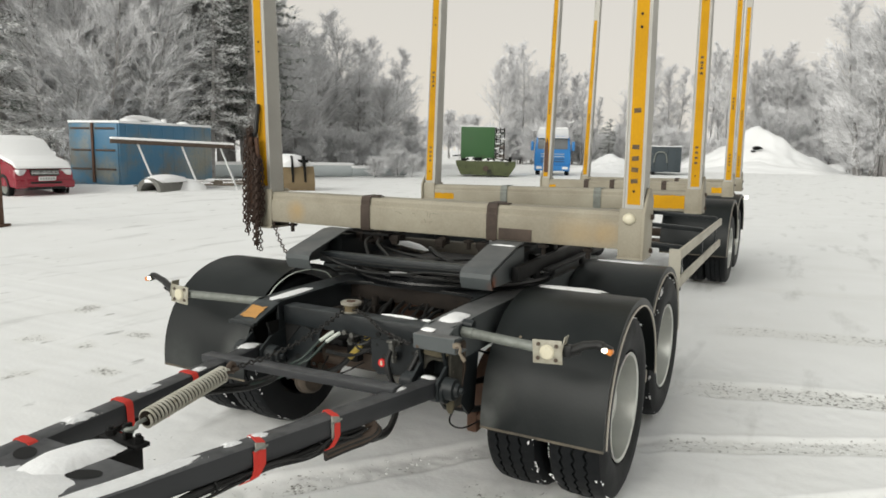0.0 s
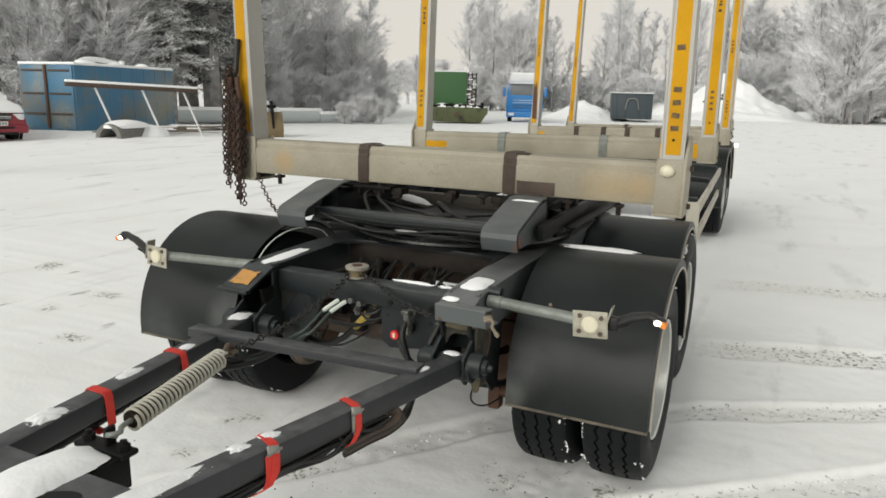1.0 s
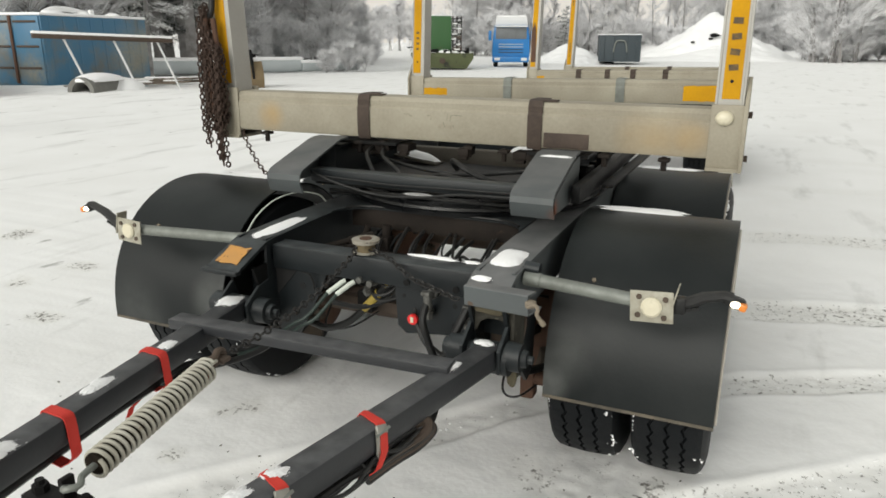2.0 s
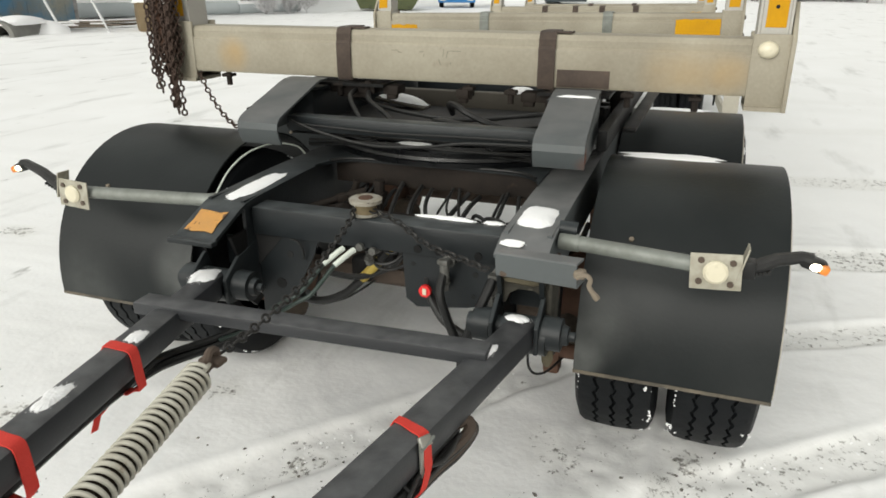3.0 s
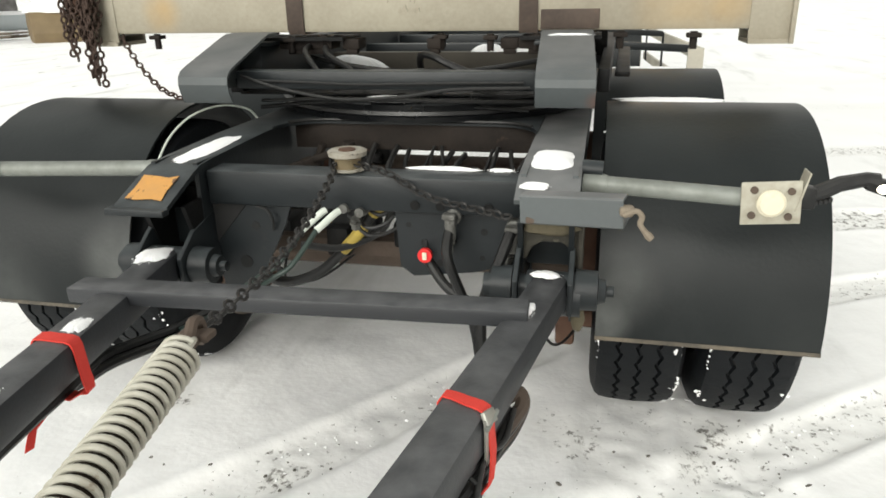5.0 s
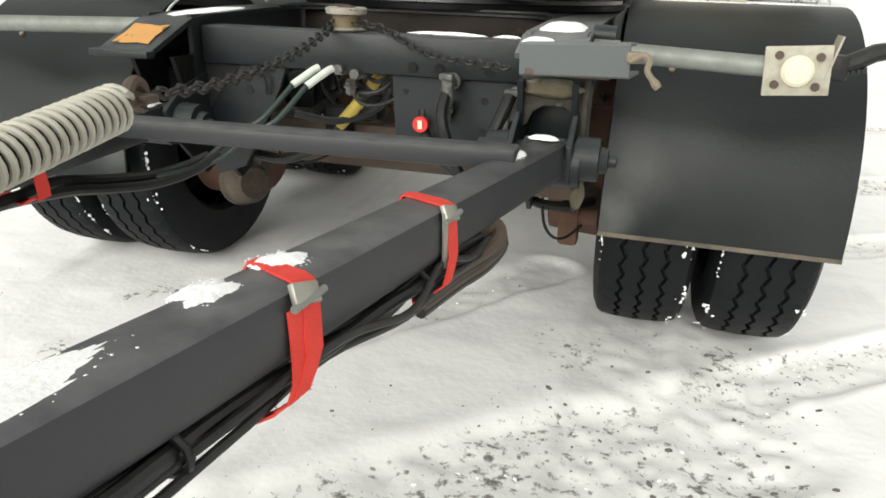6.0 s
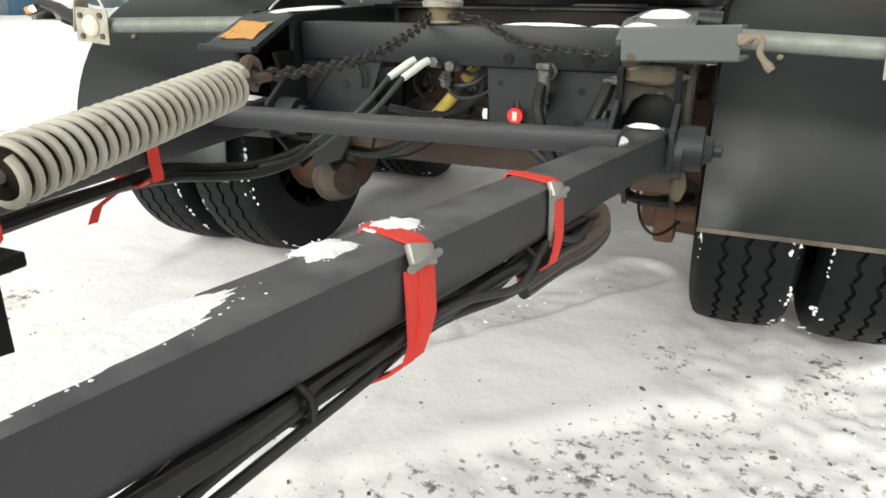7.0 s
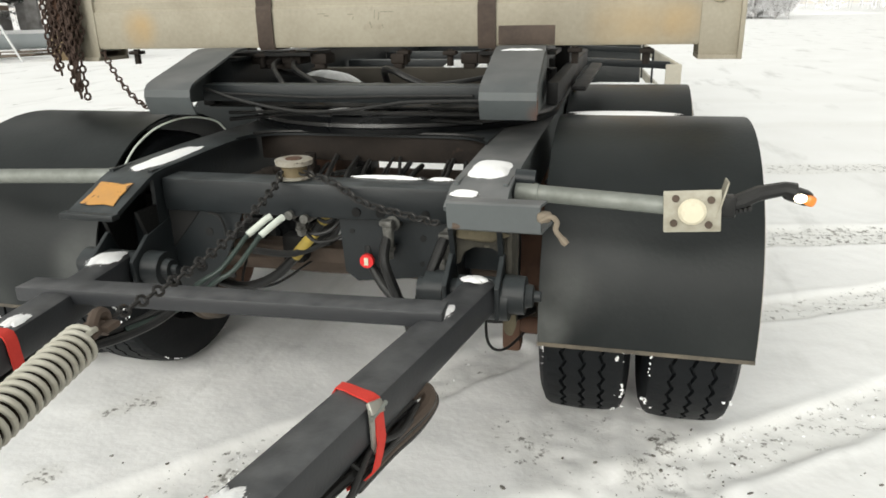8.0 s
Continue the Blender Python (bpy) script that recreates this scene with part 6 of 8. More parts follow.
    th2.operation = "MULTIPLY_ADD"
    l.new(patch.outputs[0], th2.inputs[0])
    th2.inputs[1].default_value = 0.2
    l.new(th.outputs[0], th2.inputs[2])
    rr = n.new("ShaderNodeMapRange")
    rr.inputs[1].default_value, rr.inputs[2].default_value, rr.inputs[4].default_value = 0.825, 0.94, 0.9
    l.new(th2.outputs[0], rr.inputs[0])
    dirt = n.new("ShaderNodeMix")
    dirt.data_type = "RGBA"
    l.new(rr.outputs[0], dirt.inputs[0])
    l.new(base, dirt.inputs[6])
    dirt.inputs[7].default_value = (0.15, 0.14, 0.125, 1)
    # trodden snow is a little greyer
    tr = n.new("ShaderNodeMix")
    tr.data_type = "RGBA"
    half = n.new("ShaderNodeMath")
    half.operation = "MULTIPLY"
    l.new(total, half.inputs[0])
    half.inputs[1].default_value = 0.5
    l.new(half.outputs[0], tr.inputs[0])
    l.new(dirt.outputs[2], tr.inputs[6])
    tr.inputs[7].default_value = (0.76, 0.755, 0.725, 1)
    fin = n.new("ShaderNodeMix")
    fin.data_type = "RGBA"
    l.new(rr.outputs[0], fin.inputs[0])
    l.new(tr.outputs[2], fin.inputs[6])
    fin.inputs[7].default_value = (0.15, 0.14, 0.125, 1)
    # long pale-grey smears where sledges and wheels have pressed the snow
    sm = n.new("ShaderNodeMapping")
    sm.inputs["Scale"].default_value = (1.5, 0.32, 1)
    sm.inputs["Rotation"].default_value = (0, 0, radians(4))
    l.new(co.outputs["Object"], sm.inputs["Vector"])
    sn = n.new("ShaderNodeTexNoise")
    sn.inputs["Scale"].default_value, sn.inputs["Detail"].default_value, sn.inputs["Roughness"].default_value = 1.4, 5, 0.6
    l.new(sm.outputs[0], sn.inputs["Vector"])
    sr = n.new("ShaderNodeMapRange")
    sr.inputs[1].default_value, sr.inputs[2].default_value, sr.inputs[4].default_value = 0.57, 0.7, 0.55
    l.new(sn.outputs[0], sr.inputs[0])
    smx = n.new("ShaderNodeMix")
    smx.data_type = "RGBA"
    l.new(sr.outputs[0], smx.inputs[0])
    l.new(fin.outputs[2], smx.inputs[6])
    smx.inputs[7].default_value = (0.56, 0.56, 0.545, 1)
    # small dark wet prints, drawn out along the yard
    pm = n.new("ShaderNodeMapping")
    pm.inputs["Scale"].default_value = (2.4, 1.1, 1)
    l.new(co.outputs["Object"], pm.inputs["Vector"])
    pn = n.new("ShaderNodeTexNoise")
    pn.inputs["Scale"].default_value, pn.inputs["Detail"].default_value, pn.inputs["Roughness"].default_value = 1.7, 4, 0.55
    l.new(pm.outputs[0], pn.inputs["Vector"])
    pr = n.new("ShaderNodeMapRange")
    pr.inputs[1].default_value, pr.inputs[2].default_value, pr.inputs[4].default_value = 0.665, 0.71, 0.75
    l.new(pn.outputs[0], pr.inputs[0])
    px, pl, pu = n.new("ShaderNodeSeparateXYZ"), n.new("ShaderNodeMapRange"), n.new("ShaderNodeMath")
    l.new(co.outputs["Object"], px.inputs[0])
    l.new(px.outputs[0], pl.inputs[0])
    pl.inputs[1].default_value, pl.inputs[2].default_value, pl.inputs[3].default_value, pl.inputs[4].default_value = -2.2, -1.2, 1, 0
    pu.operation = "MULTIPLY"
    l.new(pr.outputs[0], pu.inputs[0])
    l.new(pl.outputs[0], pu.inputs[1])
    pmx = n.new("ShaderNodeMix")
    pmx.data_type = "RGBA"
    l.new(pu.outputs[0], pmx.inputs[0])
    l.new(smx.outputs[2], pmx.inputs[6])
    pmx.inputs[7].default_value = (0.4, 0.4, 0.385, 1)
    l.new(pmx.outputs[2], b.inputs["Base Color"])
    return m


me.materials.append(ground_material())
tagged(new("ground", me), "snow-covered yard with tyre tracks and gravel showing", "ground", kind="structure")

# loose crumbs of frozen earth
M_CRUMB = material("frozen_earth", (0.09, 0.083, 0.072), 0.9, second=(0.2, 0.19, 0.17), amount=1.0, scale=30, bump=0.3, spec=0.2)
cr = random.Random(404)
def ground_z(x, y):
    """Height of the ground sheet at a point of the yard."""
    i_, j_ = int(np.searchsorted(gx, x)), int(np.searchsorted(gy, y))
    return float(Z[j_ - 1:j_ + 1, i_ - 1:i_ + 1].mean())


bm = B()
for cx_, cy_, sp, count in ((1.12, 0.2, 0.13, 60), (0.98, -0.12, 0.2, 60), (1.15, -0.3, 0.2, 40), (-0.2, -0.1, 0.16, 60), (-0.05, -0.5, 0.25, 45), (0.1, -0.9, 0.3, 40), (0.62, -0.1, 0.12, 40), (-1.2, -0.3, 0.25, 40), (-0.85, -0.8, 0.25, 40), (1.5, -0.2, 0.35, 40)):
    for k in range(count):
        x, y = cr.gauss(cx_, sp), cr.gauss(cy_, sp)
        r_ = 0.0014 + 0.0056 * cr.random() ** 4
        bmesh.ops.create_icosphere(bm, subdivisions=1, radius=r_, matrix=pose(x, y, ground_z(x, y) + r_ * 0.15, cr.uniform(-20, 20), cr.uniform(-20, 20), cr.uniform(0, 360)) @ Matrix.Diagonal((cr.uniform(0.8, 2.2), 1, 0.55, 1)))
crumbs = part("earth_crumbs", bm, M_CRUMB, None, "dark crumbs of frozen earth on the trodden snow", sharp=0.1)
tagged(crumbs, category="earth", kind="stuff")

# crumbs of snow and gravel thrown up in the tracks
rng = random.Random(44)
bm = B()
for a, b, w, dep, grit in TRACKS[:6]:
    ln = math.hypot(b[0] - a[0], b[1] - a[1])
    for k in range(int(min(ln, 4.5) * 40 * grit)):
        t = rng.uniform(0, min(1, 4.5 / ln))
        x = a[0] + (b[0] - a[0]) * t + rng.uniform(-0.48, 0.48) * w
        y = a[1] + (b[1] - a[1]) * t + rng.uniform(-0.48, 0.48) * w
        s = rng.uniform(0.002, 0.0048)
        vs = bmesh.ops.create_icosphere(bm, subdivisions=1, radius=s, matrix=Matrix.Translation((x, y, -dep - 0.006)) @ Matrix.Rotation(rng.uniform(0, 6), 4, "Z") @ Matrix.Diagonal((1.5, 1, 0.7, 1)))["verts"]
        for v in vs:
            v.co += Vector((rng.uniform(-1, 1), rng.uniform(-1, 1), rng.uniform(-1, 1))) * s * 0.4
crumbs = part("snow_crumbs", bm, M_SNOW, None, "loose crumbs of snow in the tyre tracks", sharp=1.0)
tagged(crumbs, category="snow", kind="stuff")


# ---- far things on the yard: scrap, vehicles, heaps ----
M_BLUE = material("container_blue", (0.03, 0.14, 0.26), 0.5, second=(0.07, 0.17, 0.24), amount=0.9, scale=0.7, bump=0.1, third=(0.14, 0.14, 0.125), third_scale=0.7, third_edge=0.48, sharp=0.2)
spray(M_BLUE, (((4.3, 0.0, 1.0), 1.5, 0.75), ((5.2, 0.0, 1.4), 0.9, 0.8), ((-0.05, 0.5, 0.6), 0.75, 0.7), ((-0.05, 1.6, 1.6), 0.5, 0.5), ((-0.05, 1.4, 2.3), 0.6, 0.5)), (0.24, 0.24, 0.2))
M_CARRED = material("car_red", (0.24, 0.012, 0.028), 0.25, second=(0.22, 0.012, 0.02), scale=2, bump=0.02, spec=0.6)
M_GLASS = material("dark_glass", (0.02, 0.024, 0.028), 0.08, bump=0, spec=0.8)
M_FROSTLAMP = material("frosted_lamp", (0.5, 0.51, 0.52), 0.3, second=(0.75, 0.76, 0.77), amount=1.0, scale=6, bump=0.05)
M_FROSTGLASS = material("frosted_glass", (0.13, 0.14, 0.145), 0.35, second=(0.22, 0.23, 0.24), scale=2, bump=0)
M_LORRY = material("lorry_blue", (0.02, 0.19, 0.5), 0.35, second=(0.03, 0.15, 0.38), scale=1.2, bump=0.02)
M_WHITE = material("white_paint", (0.7, 0.71, 0.72), 0.5, second=(0.6, 0.6, 0.6), scale=2)
M_GREEN = material("army_green", (0.03, 0.1, 0.03), 0.6, second=(0.045, 0.12, 0.04), scale=1.2, bump=0.1, third=(0.07, 0.06, 0.035), third_scale=1.6, third_edge=0.62, sharp=0.1)
M_HULL = material("hull_green", (0.085, 0.1, 0.04), 0.7, second=(0.05, 0.06, 0.028), scale=2, bump=0.1, third=(0.02, 0.02, 0.016), third_scale=2.5, third_edge=0.56, sharp=0.1)
M_SKIP = material("skip_slate", (0.035, 0.05, 0.06), 0.6, second=(0.05, 0.06, 0.065), scale=2)
M_CONC = material("concrete", (0.19, 0.19, 0.175), 0.9, second=(0.12, 0.115, 0.105), scale=5, bump=0.3)
M_PIPE = material("pipe_grey", (0.42, 0.46, 0.47), 0.6, second=(0.5, 0.53, 0.54), scale=2)
M_TAN = material("bucket_tan", (0.2, 0.145, 0.075), 0.7, second=(0.12, 0.09, 0.055), scale=3, bump=0.2)
M_WOOD = material("weathered_wood", (0.17, 0.14, 0.11), 0.9, second=(0.1, 0.085, 0.07), scale=5)
M_HOUSE = material("house_yellow", (0.55, 0.42, 0.2), 0.8, second=(0.5, 0.37, 0.17), scale=1)


def place(name, label, category, x, y, turn, group=""):
    return thing(name, label, category, group, pose(x, y, 0, 0, 0, turn))


# blue steel container; its doors look along -Y of its own, its length runs along +X
c = place("container", "weathered blue steel container with rusty bars and a snowy roof", "container", -20.69, 14.74, 99)
bm = B()
box(bm, (2.65, 1.2, 1.25), (5.3, 2.4, 2.3), bev=0.04)
part("body", bm, M_BLUE, c, "faded blue steel body")
for k in range(8):
    bm = B()
    box(bm, (0.35 + 0.64 * k, -0.002, 1.3), (0.07, 0.012, 2.15), bev=0.004)
    part("rib", bm, M_BLUE, c)
for k in (0, 1):
    bm = B()
    box(bm, (-0.02, 0.62 + 1.16 * k, 1.28), (0.05, 1.12, 2.2), bev=0.015)
    d_ = part("door", bm, M_BLUE, c, "blue container door")
    for z in (0.7, 1.4, 2.2):
        bm = B()
        box(bm, (-0.06, 0.62 + 1.16 * k, z), (0.04, 0.9, 0.07), bev=0.01)
        part("hinge_bar", bm, M_RUSTY, d_, "rusty hinge bar")
bm = B()
box(bm, (-0.07, 1.2, 1.3), (0.06, 0.1, 2.2), bev=0.01)
part("locking_bar", bm, M_RUST, c, "rusty locking bar")
bm = B()
box(bm, (2.65, 1.2, 2.44), (5.35, 2.45, 0.1), bev=0.045)
for k, (x, s) in enumerate(((1.2, 0.5), (2.6, 0.3), (4.2, 0.25))):
    blob(bm, (x, 0.6, 2.45), (s, 0.3, 0.16), 70 + k)
part("roof_snow", bm, M_SNOW, c, "snow cover")
bm = B()
tube(bm, spline([(0.9, 0.7, 2.5), (1.4, 0.7, 2.65), (2.2, 0.72, 2.65), (3.0, 0.75, 2.55)], 5), 0.09, 10)
rod(bm, (3.3, 0.8, 2.4), (3.3, 0.8, 2.68), 0.1, 12)
part("roof_pipe", bm, M_SNOW, c)

# long beam on slanting legs
tr = thing("steel_trestle", "long snow-topped steel beam on thin slanting legs", "trestle", "", Matrix())
a_, b_ = Vector((-18.35, 12.6, 1.73)), Vector((-16.65, 16.3, 1.6))
bm = B()
bar(bm, a_, b_, 0.22, 0.14, 0.01)
part("beam", bm, M_RUSTY, tr)
bm = B()
bar(bm, a_ + Vector((0, 0, 0.1)), b_ + Vector((0, 0, 0.1)), 0.26, 0.08, 0.03)
part("snow_cover", bm, M_SNOW, tr)
for t in (0.2, 0.55, 0.88):
    p = a_.lerp(b_, t)
    bm = B()
    rod(bm, p, (p.x + 0.35, p.y + 0.5, 0.0), 0.035, 8)
    part("leg", bm, M_WHITE, tr, "white painted leg")
# concrete culvert with snow
cv = place("culvert_pipe", "grey concrete culvert ring half buried in snow", "pipe", -17.34, 13.85, -75)
bm = B()
lathe(bm, [(-0.9, 0.3), (-0.9, 0.44), (0.9, 0.44), (0.9, 0.3), (-0.9, 0.3)], Matrix.Translation((0, 0, 0.12)), 28)
part("ring", bm, M_CONC, cv)
bm = B()
blob(bm, (0.0, 0, 0.42), (0.95, 0.5, 0.24), 81)
blob(bm, (-0.9, 0, 0.0), (0.9, 0.9, 0.5), 82)
part("snow_cover", bm, M_SNOW, cv)
# pipes
for k, (p, q, r) in enumerate((((-25.2, 21.8, 0.45), (-21.4, 30.3, 0.4), 0.36), ((-25.5, 22.6, 0.4), (-24.0, 25.8, 0.4), 0.32), ((-21.3, 30.0, 0.32), (-19.9, 33.6, 0.32), 0.26))):
    t_ = thing("steel_pipe", "large pale grey pipe lying in the snow", "pipe", "pipes on the yard", Matrix())
    p, q = Vector(p), Vector(q)
    bm = B()
    m_ = Matrix.Translation((p + q) / 2) @ along(p, q) @ Matrix.Rotation(radians(90), 4, "Z")
    ln = (q - p).length / 2
    lathe(bm, [(-ln, r * 0.88), (-ln, r), (ln, r), (ln, r * 0.88), (-ln, r * 0.88)], m_, 24)
    part("shell", bm, M_PIPE, t_)
    bm = B()
    bar(bm, p + Vector((0, 0, r * 0.86)), q + Vector((0, 0, r * 0.86)), r * 1.5, 0.2, 0.08)
    part("snow_cover", bm, M_SNOW, t_)
# planks and scrap
rng = random.Random(3)
for k in range(12):
    t_ = thing("scrap_plank", "weathered plank in a snowy scrap heap", "plank", "scrap planks", pose(-18.4 + rng.uniform(-1.4, 1.0), 16.5 + rng.uniform(-1.2, 1.8), 0.14 + 0.05 * (k % 4), rng.uniform(-5, 5), 0, rng.uniform(20, 80)))
    bm = B()
    box(bm, (0, 0, 0), (rng.uniform(1.2, 2.6), 0.2, 0.05), bev=0.008)
    part("board", bm, M_WOOD, t_)
    bm = B()
    box(bm, (0, 0, 0.045), (rng.uniform(0.9, 1.2), 0.19, 0.04), bev=0.015)
    part("snow_cover", bm, M_SNOW, t_)
# excavator bucket
bk = place("excavator_bucket", "tan digger bucket with snow on top, standing on the yard", "bucket", -15.75, 17.75, 48)
bm = B()
prof = [(-0.55, 0.0), (-0.1, -0.02), (0.35, 0.06), (0.56, 0.3), (0.6, 0.62), (0.42, 0.88), (-0.3, 0.9), (-0.5, 0.6), (-0.62, 0.3)]
plate(bm, prof, Matrix(((0, 0, 1, -0.65), (1, 0, 0, 0), (0, 1, 0, 0.03), (0, 0, 0, 1))), 1.85, 0.03)
part("shell", bm, M_TAN, bk, "tan welded shell")
for x in (0.35, 0.8):
    bm = B()
    plate(bm, [(-0.62, 0.35), (-0.2, 0.5), (0.1, 0.9), (0.05, 1.3), (-0.28, 1.32), (-0.5, 1.0)], Matrix(((0, 0, 1, x), (1, 0, 0, 0), (0, 1, 0, 0), (0, 0, 0, 1))), 0.08, 0.01)
    part("ear", bm, M_DARK, bk, "black mounting ear")
bm = B()
rod(bm, (0.15, -0.25, 1.12), (1.0, -0.25, 1.12), 0.06, 12)
part("pin", bm, M_DARK, bk)
bm = B()
blob(bm, (0.25, 0.1, 0.92), (0.95, 0.52, 0.45), 84)
part("snow_cover", bm, M_SNOW, bk)
# rusty post
po = place("steel_post", "rusty brown steel post standing in the snow", "post", -12.15, 5.35, 20)
bm = B()
box(bm, (0, 0, 1.15), (0.18, 0.18, 2.4), bev=0.01)
box(bm, (0, 0, 0.02), (0.34, 0.34, 0.06), bev=0.01)
part("shaft", bm, M_RUST, po)
# boulder block behind the car
t_ = place("stone_block", "grey stone block under snow", "stone", -22.9, 12.2, 15)
bm = B()
blob(bm, (0, 0, 0), (0.7, 0.6, 1.75), 90, 0.12)
part("stone", bm, M_CONC, t_)
bm = B()
blob(bm, (0, 0, 1.55), (0.5, 0.45, 0.3), 91)
part("snow_cover", bm, M_SNOW, t_)

# ---- red minivan under snow; front towards +X of its own ----
car = place("minivan", "dark red minivan thickly covered in snow, parked", "car", -20.59, 10.71, -8)
bm = B()
side = [(-2.2, 0.35), (-2.25, 0.9), (-2.15, 1.25), (-1.9, 1.62), (-0.2, 1.7), (0.45, 1.6), (1.15, 1.12), (1.95, 0.95), (2.15, 0.8), (2.2, 0.45), (2.1, 0.3)]
plate(bm, side, Matrix(((1, 0, 0, 0), (0, 0, 1, -0.85), (0, 1, 0, 0), (0, 0, 0, 1))), 1.7, 0.09)
body = part("body", bm, M_CARRED, car, "dark red body")
bm = B()
box(bm, (2.14, 0, 0.42), (0.2, 1.72, 0.26), bev=0.07)
part("bumper", bm, M_CARRED, car, "red bumper")
bm = B()
box(bm, (2.235, 0, 0.46), (0.03, 0.9, 0.06), bev=0.01)
part("air_intake", bm, M_HOLE, car)
bm = B()
box(bm, (2.13, 0, 0.75), (0.1, 0.84, 0.2), bev=0.03)
gr_ = part("grille", bm, M_DARK, car, "black grille")
for k in range(4):
    bm = B()
    box(bm, (2.185, 0, 0.685 + 0.043 * k), (0.02, 0.8, 0.015), bev=0.004)
    part("grille_slat", bm, M_SNOW if k in (1, 2) else M_GALV, gr_)
bm = B()
box(bm, (2.2, 0, 0.31), (0.06, 1.1, 0.1), bev=0.02)
part("lower_intake", bm, M_HOLE, car)
bm = B()
box(bm, (0.86, 0, 1.4), (0.02, 1.3, 0.1), Matrix.Rotation(radians(40), 4, "Y"), 0.01)
part("wiper", bm, M_DARK, car, "black wiper in the snow")
for s in (-1, 1):
    bm = B()
    lathe(bm, [(-0.02, 0.3), (-0.02, 0.39), (0.03, 0.39), (0.03, 0.3)], pose(1.4, 0.85 * s, 0.31, 0, 0, 90), 24)
    part("wheel_arch", bm, M_HOLE, car)
bm = B()
box(bm, (2.255, 0.02, 0.58), (0.02, 0.5, 0.12), bev=0.006)
np_ = part("number_plate", bm, M_WHITE, car, "white plate")
bm = B()
for k in range(6):
    box(bm, (2.268, -0.17 + 0.075 * k, 0.58), (0.004, 0.04, 0.07))
part("plate_bars", bm, M_GALV, np_)
for s in (-1, 1):
    bm = B()
    box(bm, (2.06, 0.63 * s, 0.76), (0.22, 0.36, 0.18), Matrix.Rotation(radians(-25 * s), 4, "Z"), 0.05)
    part("headlight", bm, M_FROSTLAMP, car, "snow-dusted headlight")
    bm = B()
    box(bm, (1.0, 0.98 * s, 1.1), (0.1, 0.2, 0.16), bev=0.04)
    part("mirror", bm, M_CARRED, car)
    for x in (-1.45, 1.4):
        w = new("wheel")
        w.parent = car
        w.matrix_local = pose(x, 0.74 * s, 0.31, 0, 0, 90 * s)
        bm = B()
        lathe(bm, [(-0.09, 0.2), (-0.1, 0.27), (-0.07, 0.31), (0.07, 0.31), (0.1, 0.27), (0.09, 0.2)], Matrix(), 24)
        part("tyre", bm, M_RUBBER, w)
        bm = B()
        lathe(bm, [(0.085, 0.2), (0.06, 0.17), (0.05, 0.06), (0.07, 0.0)], Matrix(), 20)
        part("rim", bm, M_GALV, w)
    bm = B()
    box(bm, (-0.6, 0.856 * s, 1.36), (2.0, 0.012, 0.36), bev=0.004)
    part("side_window", bm, M_GLASS, car)
bm = B()
snow_side = [(-2.22, 1.3), (-1.98, 1.66), (-1.8, 1.8), (-0.2, 1.86), (0.5, 1.74), (1.2, 1.24), (1.9, 1.1), (2.14, 0.94), (2.13, 0.86), (1.9, 0.97), (1.14, 1.14), (0.45, 1.62), (-0.2, 1.72), (-1.9, 1.64)]
plate(bm, snow_side, Matrix(((1, 0, 0, 0), (0, 0, 1, -0.8), (0, 1, 0, 0), (0, 0, 0, 1))), 1.6, 0.035)
part("snow_cover", bm, M_SNOW, car, "thick snow")

# ---- green box on a tracked hull ----
gv = place("tracked_carrier", "old green tracked carrier with a green box on deck", "vehicle", -16.83, 38.62, 22)
bm = B()
plate(bm, [(-1.85, 0.72), (-1.55, 0.1), (1.45, 0.05), (1.85, 0.65), (1.85, 0.95), (-1.9, 0.98)], Matrix(((1, 0, 0, 0), (0, 0, 1, -1.1), (0, 1, 0, 0), (0, 0, 0, 1))), 2.2, 0.03)
part("hull", bm, M_HULL, gv, "olive boat-shaped hull")
bm = B()
box(bm, (-0.55, 0.1, 2.05), (2.1, 1.9, 2.05), bev=0.03)
part("cargo_box", bm, M_GREEN, gv, "green steel box")
bm = B()
box(bm, (-0.55, 0.1, 3.1), (2.05, 1.85, 0.06), bev=0.02)
part("snow_cover", bm, M_SNOW, gv)
for x, sx, hh, sd in ((-0.9, 0.7, 0.24, 95), (0.2, 0.5, 0.2, 97), (1.2, 0.5, 0.14, 96)):
    bm = B()
    blob(bm, (x, -0.8, 0.97), (sx, 0.3, hh), sd)
    part("deck_snow", bm, M_SNOW, gv)
for x, z, w, h_ in ((-1.3, 1.05, 0.5, 0.16), (-0.55, 1.08, 0.6, 0.2), (0.3, 1.06, 0.5, 0.18), (1.25, 1.04, 0.7, 0.14), (1.5, 1.1, 0.2, 0.3), (-1.85, 1.28, 0.5, 0.07)):
    bm = B()
    box(bm, (x, -0.98, z), (w, 0.2, h_), Matrix.Rotation(0.06 * x, 4, "Y"), 0.03)
    part("deck_gear", bm, M_DARK, gv, "dark gear on the deck")
for x in (-1.3, -0.6, 0.4, 1.0, 1.5):
    bm = B()
    box(bm, (x, -1.115, 0.62), (0.06, 0.03, 0.5), bev=0.008)
    part("rib", bm, M_HULL, gv)
rk = random.Random(12)
for k in range(12):
    bm = B()
    z = 1.1 + rk.uniform(0, 1.8)
    bar(bm, (0.55, -0.62, z), (1.15, -0.62, z + rk.uniform(-0.35, 0.35)), 0.05, rk.uniform(0.04, 0.09), 0.004)
    part("rack_brace", bm, rk.choice((M_DARK, M_RUSTY, M_GALV)), gv)
